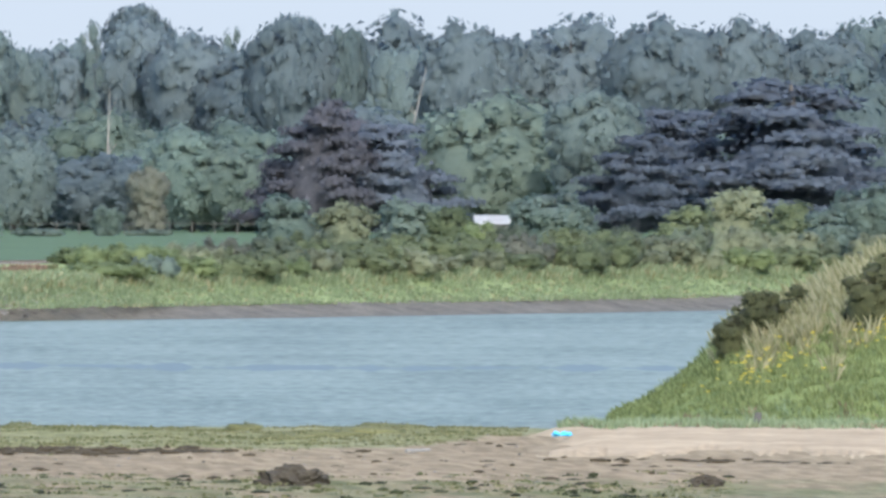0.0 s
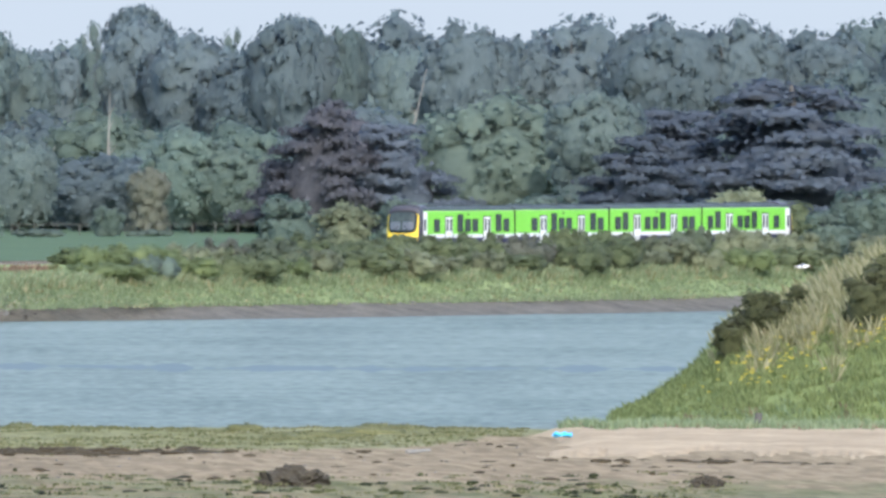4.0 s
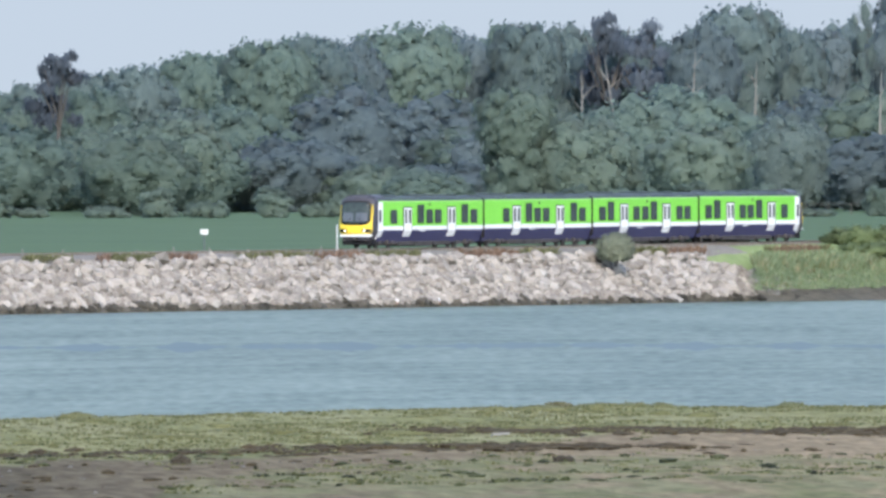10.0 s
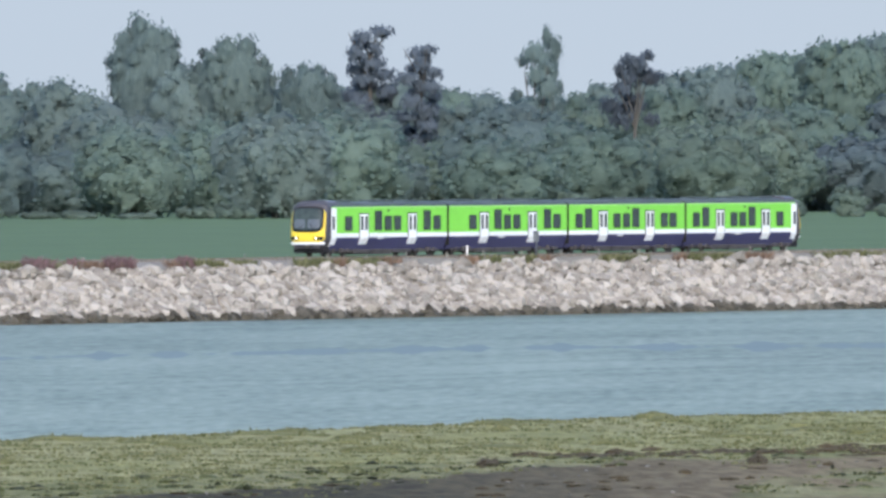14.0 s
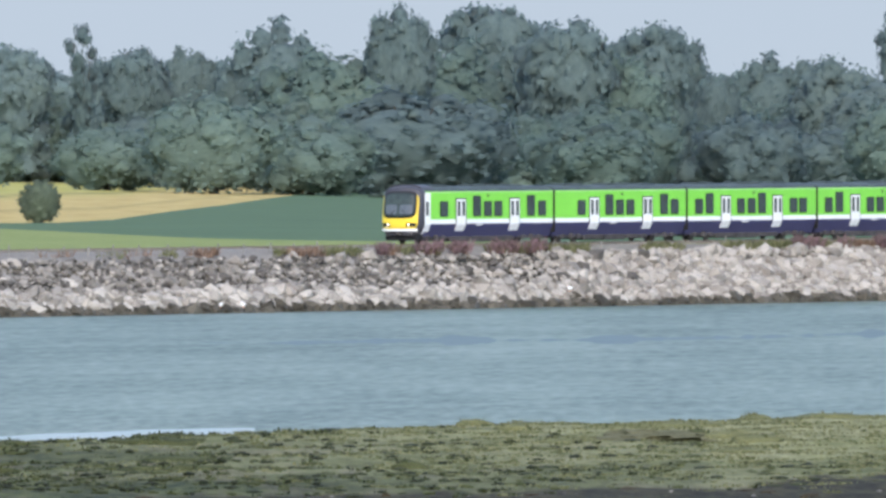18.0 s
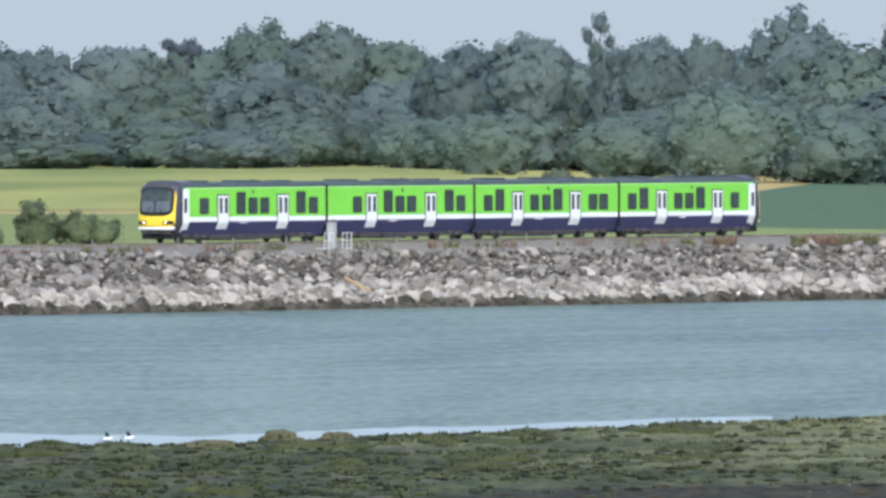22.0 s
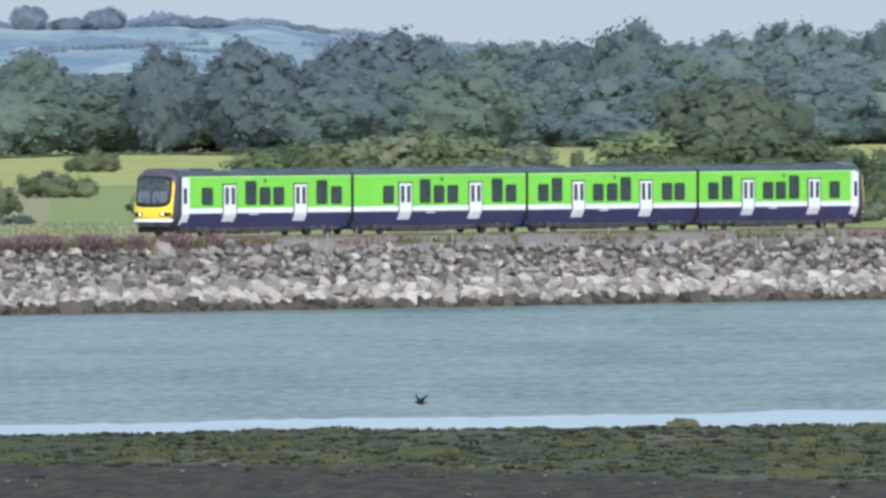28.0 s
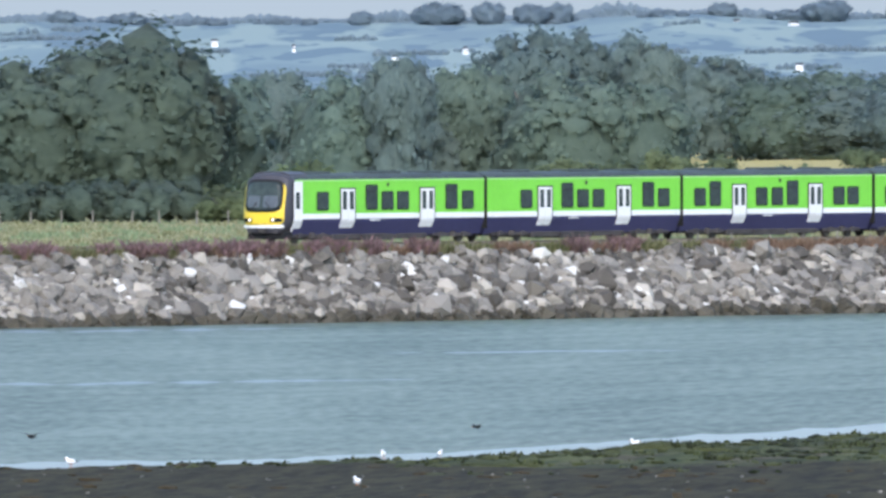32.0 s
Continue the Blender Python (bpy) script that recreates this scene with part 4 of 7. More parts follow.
def understory():
    """Lower trees in front of and between the tall ones."""
    g = "trees of the wood beyond the field"
    rear = []
    for d, lo, hi, step, codes in ((2930, 60, 150, 85, "ddgyyd"), (2860, -25, 60, 110, "gdgyyl"), (2810, -90, -30, 105, "gglyd")):
        u = 1800.0
        while u > -7100:
            e = float(np.interp(u, [-7100, -6500, -5200, -4200, -3000, -2400, -1600, -900, 0, 1800], [-75, -50, -30, -14, -4, -15, -20, 0, 0, 0]))
            k = float(np.interp(u, [-7100, -5200, -3000, -1600, -700], [0.45, 0.75, 0.7, 0.62, 1.0]))
            rise = e + (lo + (hi - lo) * rng.random()) * k
            if d == 2930 and u > -500:
                rise += 26
            row = (u + rng.uniform(-25, 25), rise, step * rng.uniform(1.1, 1.7), rng.choice(codes if u < -900 or d == 2930 else codes.replace("d", "s").replace("y", "s")))
            if d == 2930:
                rear.append(row)
            else:
                tree_row(d, [row], g)
            u -= step * rng.uniform(0.8, 1.2)
    # the crowns deep in the wood, as one mass
    for code in "dgy":
        verts, faces, normals = [], [], []
        v0 = [leaf_cloud(crown_lobes("broad_high", 400 + q), 20, 0.026, q) for q in range(3)]
        for u, rise, wide, c in rear:
            if c != code:
                continue
            z = field_z(u, 2990)
            p, h, w = spot(u, 2990, z), EYE_Z + rise * 2990 / UNIT - z, wide * 2990 / UNIT * 1.4
            vs, fs, ns = v0[rng.randrange(3)]
            normals += ns
            i = len(verts)
            verts += [(p.x + v[0] * w, p.y + v[1] * w, p.z + v[2] * h) for v in vs]
            faces += [[a + i for a in f] for f in fs]
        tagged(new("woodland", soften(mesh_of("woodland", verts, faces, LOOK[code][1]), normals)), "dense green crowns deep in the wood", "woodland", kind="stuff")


skyline()
understory()

# ---- bushes and hedges ----
SHRUBS = {"g": (SHRUB_GREEN, "green leafy bush"), "d": (SHRUB_DARK, "dense dark green bush"), "y": (SHRUB_GREY, "grey-green bush"), "l": (LEAF_LIGHT, "light green leafy bush"),
          "o": (LEAF_OLIVE, "olive-green scrubby bush"), "b": (LEAF_BROWN, "brownish scrubby bush"), "c": (LEAF_COPPER, "dark reddish bush"), "k": (LEAF_DARK, "dark green leafy bush"), "n": (LEAF_NEAR, "deep green leafy bush")}


def bush_row(rows, where, group, ground=None):
    """Bushes: bearing, distance, rise of the top over eye level and width in bearing units, and the look."""
    for u, d, rise, wide, code in rows:
        material, label = SHRUBS[code]
        z = (ground or field_z)(u, d) - 0.1
        tree("shrub", spot(u, d, z), max(0.5, (EYE_Z + rise * d / UNIT - z) * 1.05), wide * d / UNIT * 1.3, material, label + " " + where, group, "bush", "bush")


def bank_z(u, d):
    y = spot(u, d).y - TRACK_Y
    return float(np.interp(y, [-18, -14, -13, -8, -4, -2.4, 2.4, 5, 12], [0.05, 0.9, 1.3, 2.8, 3.6, 4.0, 4.0, 3.75, 3.92])) + climb(spot(u, d).x) * float(np.interp(y, [-13, -5, 5, 12], [0, 1, 1, 0])) if y < 12 else field_z(u, d)


def at_bank(u, y):
    return (TRACK_Y + y) / math.cos(BEARING_0 + u / UNIT)


def hedges():
    r = random.Random(3)
    # scrub along the grassy bank, on the water side of the line
    u = 1750.0
    while u > -50:
        if u < 250 and r.random() < 0.85:
            u -= r.uniform(50, 80)
            continue
        top = float(np.interp(u, [-240, -100, 60, 90, 290, 330, 700, 1100, 1500, 1750], [-196, -190, -184, -176, -172, -160, -156, -148, -152, -152])) + r.uniform(-9, 7)
        for y in (-4.4, -6.8) if u > 20 else (-4.4, -6.2) if u > -60 else (-4.6,):
            bush_row([(u + r.uniform(-20, 20), at_bank(u, y), top - (r.uniform(14, 34) if y < -5 else -4), r.uniform(95, 170), r.choice("dydgdyyob" if u > 350 else "gygdgylo"))], "on the railway bank", "bushes on the railway bank", bank_z)
        u -= r.uniform(55, 85)
    # the taller scrub beyond the line
    bush_row([(515, 2200, -100, 120, "l"), (610, 2190, -105, 100, "y"), (725, 2200, -100, 130, "l"), (790, 2195, -118, 80, "d"), (985, 2220, -85, 150, "l"), (1080, 2190, -130, 120, "o"), (1210, 2200, -120, 110, "d"), (1300, 2210, -85, 140, "y"),
              (1390, 2200, -110, 120, "d"), (1540, 2210, -65, 130, "l"), (1460, 2190, -125, 100, "l"), (900, 2190, -146, 70, "o"), (845, 2190, -144, 70, "g"), (1650, 2210, -70, 150, "g")], "beyond the railway", "bushes beyond the railway")
    # the end of the rock bank
    u, d = -277, at_bank(-277, -6.9)
    tree("shrub_round", spot(u, d, bank_z(u, d) - 0.1), 2.55, 3.3, SHRUB_PALE, "round pale grey-green bush on the end of the rock bank", "", "bush", "bush")
    bush_row([(-497, 2220, -168, 52, "k"), (-462, 2230, -174, 44, "k"), (-392, 2160, -176, 38, "k"), (-322, 2200, -148, 56, "k"), (-278, 2205, -152, 56, "k"), (-220, at_bank(-220, 6), -172, 80, "b"), (-150, at_bank(-150, 6), -165, 110, "o"),
              (-1392, at_bank(-1392, 9), -199, 42, "k"), (-100, at_bank(-100, 6), -175, 100, "d")], "beside the railway", "bushes beside the railway", lambda u, d: bank_z(u, d) if d < at_bank(u, 12) else field_z(u, d))
    # single bushes in the fields
    bush_row([(-4804, 1760, -205, 95, "d"), (-4690, 1760, -212, 70, "d"), (-4600, 1750, -185, 80, "d"), (-4510, 1750, -195, 130, "d")], "standing in the field", "bushes in the field")
    u, d = -3679, 2110
    tree("shrub_round", spot(u, d, field_z(u, d) - 0.1), 3.8, 3.75, LEAF_OLIVE, "dense dark round bush standing alone in the field", "", "bush", "bush")
    # the thicket between the line and the barley
    bush_row([(-5420, 1790, -150, 150, "d"), (-5530, 1800, -120, 170, "d"), (-5640, 1795, -110, 190, "d"), (-5700, 1780, -140, 180, "y"), (-5790, 1790, -95, 200, "d"), (-5880, 1790, -110, 190, "g"), (-5600, 1740, -200, 150, "g"), (-5740, 1735, -205, 170, "d"), (-5850, 1735, -200, 150, "l"), (-5480, 1745, -205, 130, "y"), (-5990, 1790, -130, 170, "d"), (-6080, 1780, -120, 180, "y"), (-6180, 1790, -110, 190, "d"), (-6290, 1790, -105, 190, "y"), (-6390, 1780, -115, 190, "d"), (-6490, 1790, -120, 170, "g"), (-5395, 1842, -128, 130, "d"), (-5310, 1836, -165, 130, "g"), (-5235, 1830, -185, 100, "d"), (-5390, 1800, -170, 130, "d"), (-5470, 1820, -150, 150, "g"), (-5590, 1780, -150, 150, "g"), (-5760, 1760, -190, 120, "y"), (-5860, 1740, -140, 130, "d"), (-5960, 1730, -165, 120, "g"), (-6060, 1720, -185, 110, "l"),
              (-6130, 1730, -150, 130, "y"), (-6225, 1760, -105, 95, "d"), (-6330, 1740, -150, 120, "y"), (-6430, 1760, -130, 130, "d"), (-6250, 1700, -195, 160, "g"), (-6400, 1695, -200, 180, "l"), (-6130, 1695, -205, 160, "g"), (-5960, 1870, -135, 40, "d")], "in the thicket by the railway", "thicket by the railway")
    bush_row([(-6500, 1720, -190, 160, "y"), (-6600, 1800, -175, 130, "o"), (-6700, 1780, -200, 140, "l"), (-6560, 1900, -150, 130, "d"), (-6880, 2000, -160, 150, "d"), (-7030, 1800, -160, 130, "d"), (-7160, 1790, -155, 110, "d"), (-7220, 1780, -185, 120, "d"),
              (-7080, 1720, -230, 190, "y"), (-6990, 1730, -240, 130, "l"), (-6450, 2350, -130, 140, "g"), (-6222, 2350, -118, 90, "d"), (-6820, 2350, -125, 100, "d"), (-6100, 2350, -130, 150, "o")], "at the meadow's edge", "bushes at the meadow's edge")
    bush_row([(-7335, 1835, -122, 105, "d"), (-7265, 1830, -114, 120, "d"), (-7425, 1835, -140, 90, "d"), (-7330, 1780, -150, 120, "d"), (-7700, 1800, -150, 130, "d"), (-7780, 1790, -140, 110, "d"), (-7860, 1800, -160, 120, "d"), (-7560, 2120, -150, 90, "d"), (-7515, 2120, -160, 80, "g"), (-7340, 2120, -155, 100, "d"), (-7790, 2120, -140, 120, "d"), (-7620, 1820, -212, 110, "g"), (-7530, 1830, -188, 120, "o"), (-7380, 1790, -138, 180, "d"), (-7290, 1790, -142, 170, "d"), (-7235, 1785, -165, 130, "g"), (-7445, 1800, -172, 130, "d"), (-7233, 1612, -205, 78, "y"), (-7950, 1800, -150, 130, "d"), (-7420, 1840, -165, 130, "g"),
              (-8050, 1740, -190, 170, "g"), (-8180, 1740, -190, 170, "o"), (-8310, 1745, -150, 170, "d"), (-8440, 1745, -135, 190, "g"), (-8560, 1735, -180, 180, "d"), (-8690, 1735, -170, 200, "n"), (-8830, 1735, -160, 200, "n"), (-8960, 1735, -165, 200, "n")], "below the wood's edge", "bushes below the wood's edge")
    # the hedge at the foot of the far wood
    u = -7480.0
    while u < -6200:
        bush_row([(u, 2660 + r.uniform(-15, 15), -132 + r.uniform(-14, 14), r.uniform(80, 130), r.choice("dgdo"))], "along the foot of the wood", "hedge at the wood's foot")
        u += r.uniform(48, 70)
    # low scrub along the far edge of the crop
    u = 260.0
    while u > -3050:
        bush_row([(u, 2660 + r.uniform(-12, 12), -132 + r.uniform(-22, 26), r.uniform(55, 90), r.choice("l"))], "at the far edge of the crop", "scrub at the edge of the crop")
        u -= r.uniform(60, 130)
    # the olive tree over the thicket
    tree_row(1900, [(-5700, -25, 250, "o")], "", 1.25)


def dead_trees():
    g = "dead pale trees in the wood"
    for i, (u, top, foot, lean) in enumerate(((-335, 92, -35, 0.01), (-265, 112, 50, 0.25), (-31, 105, -35, -0.02), (-141, 125, -5, 0.15), (189, 90, -20, 0.03), (77, -10, -95, 0.1), (-836, -85, -150, 0), (705, 130, 70, -0.3), (-1515, 25, -30, 0.1))):
        d = 2880.0
        z = field_z(u, d)
        h = EYE_Z + top * d / UNIT - z
        ob = new("dead_tree")
        ob.matrix_basis = pose(*spot(u, d, z), 0, 0, i * 70)
        tagged(ob, "bare pale dead tree trunk in the wood", "dead tree", g)
        rows = [((0, 0, -0.3), (lean * h * 0.3, 0, h * 0.6), 0.16, 0.11), ((lean * h * 0.3, 0, h * 0.6), (lean * h * 0.6, 0.2, h), 0.11, 0.03)]
        hang("trunk", mesh_of("trunk", *limbs(rows), DEADWOOD), ob)
        r = random.Random(i)
        for _ in range(4):
            a, k = r.uniform(0, 6.28), r.uniform(0.5, 0.9)
            b = Vector((lean * h * 0.55 * k, 0, h * k))
            hang("branch", mesh_of("branch", *limbs([(b, b + Vector((math.cos(a) * 1.3, math.sin(a) * 1.3, r.uniform(0.8, 2.2))), 0.06, 0.02)]), DEADWOOD), ob)


# ---- the dune at the near shore ----
def dune_z(u, d):
    k = d - 1215
    across = float(np.interp(u, [1058, 1104, 1150, 1208, 1258, 1303, 1350, 1455, 1568, 1700, 1900, 2300], [0, 0.35, 0.9, 2.1, 3.3, 4.2, 5.0, 6.4, 7.8, 8.4, 7.4, 4.0]))
    v = spot(u, d)
    rise = float(np.interp(k, [-6, 0, 12, 30, 60, 90], [0, 0.18, 0.45, 0.8, 1.0, 0.75]))
    return 0.24 - max(0.0, 0.22 - across) * 3.0 * max(0.0, min(1.0, k / 16)) + across * rise * (1 + 0.07 * lump(v.x, v.y, 1, 6)) + 0.25 * lump(v.x, v.y, 2, 2.5) * min(1.0, across)


DUNE_GRASS = surface("dune_grass", (0.11, 0.15, 0.05), (0.21, 0.25, 0.095), 3.0, 0.9, bump=0.8, depth=0.15)
MARRAM = foliage("marram_grass", (0.20, 0.20, 0.095), (0.40, 0.37, 0.22), 0.0, 0.8, 3.0, 0.0)
BLADE_GREEN = foliage("fresh_grass", (0.14, 0.175, 0.065), (0.26, 0.30, 0.125), 0.0, 0.8, 3.0, 0.0)
BLADE_SALT = foliage("salt_grass_blades", (0.120, 0.125, 0.055), (0.211, 0.204, 0.101), 0.0, 0.8, 3.0, 0.0)
BLADE_BANK = foliage("bank_blades", (0.182, 0.237, 0.124), (0.292, 0.347, 0.194), 0.0, 0.8, 3.0, 0.0)
BLADE_MARSH = foliage("marsh_blades", (0.023, 0.029, 0.013), (0.092, 0.106, 0.043), 0.0, 0.8, 3.0, 0.0)
TUSSOCK = surface("tussock_turf", (0.060, 0.066, 0.030), (0.170, 0.168, 0.080), 1.1, 0.9, bump=0.8)
CUSHION = surface("marsh_cushion", (0.022, 0.028, 0.012), (0.088, 0.094, 0.042), 0.7, 0.9, bump=0.8)
TURF = surface("grey_turf", (0.056, 0.057, 0.033), (0.137, 0.131, 0.075), 0.5, 0.9, bump=0.8)
PETAL = surface("yellow_petals", (0.60, 0.46, 0.05), (0.74, 0.60, 0.10), 0.2, 0.6, bump=0)
VALERIAN = foliage("pink_valerian", (0.150, 0.105, 0.098), (0.265, 0.165, 0.168), 0.0, 0.8, 3.0, 0.0)
RUST_GRASS = foliage("rusty_seed_heads", (0.17, 0.11, 0.075), (0.30, 0.20, 0.14), 0.0, 0.8, 3.0, 0.0)


def blades(verts, faces, p, height, spread, count, r, wide=0.06):
    for _ in range(count):
        a = r.uniform(0, 6.28)
        o = Vector((math.cos(a), math.sin(a), 0))
        b = p + o * spread * r.random()
        w = Vector((-o.y, o.x, 0)) * wide * r.uniform(0.6, 1.4)
        h = height * r.uniform(0.6, 1.15)
        i = len(verts)
        verts += [b - w, b + w, b + o * h * 0.25 + w * 0.6 + Vector((0, 0, h * 0.7)), b + o * h * r.uniform(0.3, 0.6) + Vector((0, 0, h))]
        faces += [(i, i + 1, i + 2), (i, i + 2, i + 3)]


def clump(verts, faces, p, rx, rz, r):
    """A low cushion of plants or weed."""
    i = len(verts)
    for v in ICO_V:
        k = r.uniform(0.75, 1.2)
        verts.append(Vector((p.x + v.x * rx * k, p.y + v.y * rx * k, p.z + v.z * rz * k)))
    faces.extend([a + i for a in f] for f in ICO_F)


def dune():
    us = steps(1020, 2300, 110)
    ds = [1209 + 2.0 * i for i in range(50)]
    sheet("dune", us, ds, dune_z, DUNE_GRASS, "grassy sand dune at the water's edge", "dune")
    def sand_z(u, d):
        near = 1122 + 22 * lump(u, 0, 3, 110) + 12 * lump(u, 0, 9, 28) + 6 * lump(u, 0, 2, 9)
        west = 985 + 90 * lump(d, 0, 6, 22) + 25 * lump(d, 0, 1, 6)
        fade = min(1.0, max(0.0, (d - near) / 14)) * min(1.0, max(0.0, (u - west) / 60))
        return 0.10 + 0.30 * fade + 0.22 * max(0.0, min(1.0, (d - 1135) / 50)) * fade + 0.05 * lump(u, d, 5, 24)
    sheet("sand_patch", steps(930, 2300, 340), [1095 + 2.0 * i for i in range(64)], sand_z, SAND, "patch of pale bare sand below the dune", "sand")
    r = random.Random(11)
    green, dry = ([], []), ([], [])
    for _ in range(5200):
        u, d = r.uniform(1050, 1750), r.uniform(1211, 1285)
        z = dune_z(u, d)
        if z < 0.4:
            continue
        p = spot(u, d, z - 0.05)
        high = (d - 1211) / 75 + 0.35 * lump(u, d * 3, 0, 60) + max(-0.3, min(0.12, (u - 1330) / 500))
        if high > 0.42 and u > 1265 + r.uniform(0, 50) and r.random() < 0.75:
            blades(*dry, p, r.uniform(0.5, 1.15), 0.45, 9, r, 0.04)
        else:
            blades(*green, p, r.uniform(0.2, 0.5) * (0.7 if u < 1250 else 1.0), 0.45, 9, r, 0.05)
    tagged(new("dune_grass", mesh_of("dune_grass", *green, BLADE_GREEN)), "fresh green grass covering the lower dune", "grass", kind="stuff")
    tagged(new("marram_grass", mesh_of("marram_grass", *dry, MARRAM)), "tall straw-coloured marram grass on the dune", "grass", kind="stuff")
    # the ragged foot of the dune, over the sand
    foot, brown = ([], []), ([], [])
    for _ in range(3000):
        u = r.uniform(1000, 1900)
        d = 1207 + 9 * lump(u, 0, 4, 70) + 5 * lump(u, 0, 8, 18) + r.gauss(0, 3.5) - (5 if u > 1400 else 0)
        z = max(0.5, dune_z(u, d))
        if r.random() < 0.6:
            blades(*foot, spot(u, d, z - 0.05), r.uniform(0.2, 0.6), 0.5, 7, r, 0.06)
        else:
            blades(*brown, spot(u, d, z - 0.05), r.uniform(0.15, 0.4), 0.5, 6, r, 0.06)
    tagged(new("foot_grass", mesh_of("foot_grass", *foot, BLADE_BANK)), "ragged green grass at the foot of the dune", "grass", kind="stuff")
    tagged(new("withered_grass", mesh_of("withered_grass", *brown, RUST_GRASS)), "withered brown grass at the foot of the dune", "grass", kind="stuff")
    for u, d, h, w, n in ((1335, 1246, 2.9, 3.3, 0), (1300, 1245, 2.3, 2.4, 1), (1366, 1247, 2.4, 2.4, 5), (1408, 1253, 2.2, 1.9, 2), (1540, 1236, 3.3, 3.6, 3), (1600, 1238, 3.9, 4.0, 4)):
        z = dune_z(u, d)
        tree("shrub", spot(u, d, z - 0.3), h, w, GORSE, "dense evergreen bush growing on the dune", "bushes on the dune", "bush", "bush")
    # ragwort
    for n in range(95):
        if n < 66:
            u, d = r.gauss(1365, 62), r.uniform(1221, 1238)
        else:
            u, d = r.uniform(1500, 1640), r.uniform(1227, 1235)
        z = dune_z(u, d)
        ob = new("ragwort")
        ob.matrix_basis = pose(*spot(u, d, z), 0, 0, r.uniform(0, 360))
        tagged(ob, "flowering yellow ragwort plant on the dune", "flower", "ragwort on the dune")
        h = r.uniform(0.6, 1.0)
        hang("stem", RAGWORT["stem"], ob, Matrix.Diagonal((1, 1, h, 1)))
        hang("flower_head", RAGWORT["head"], ob, Matrix.Translation((0, 0, h)) @ Matrix.Scale(r.uniform(0.3, 0.6), 4))


def ragwort_meshes():
    r = random.Random(2)
    v, f = [], []
    for _ in range(14):
        clump(v, f, Vector((r.uniform(-.15, .15), r.uniform(-.15, .15), r.uniform(-0.05, 0.08))), 0.05, 0.03, r)
    return {"stem": mesh_of("stem", *limbs([((0, 0, -0.1), (0, 0, 1.0), 0.02, 0.012), ((0, 0, 0.5), (0.12, 0.05, 0.95), 0.012, 0.008), ((0, 0, 0.45), (-0.1, -0.08, 0.95), 0.012, 0.008)], 5), BLADE_GREEN),
            "head": mesh_of("flower_head", v, f, PETAL)}


RAGWORT = ragwort_meshes()


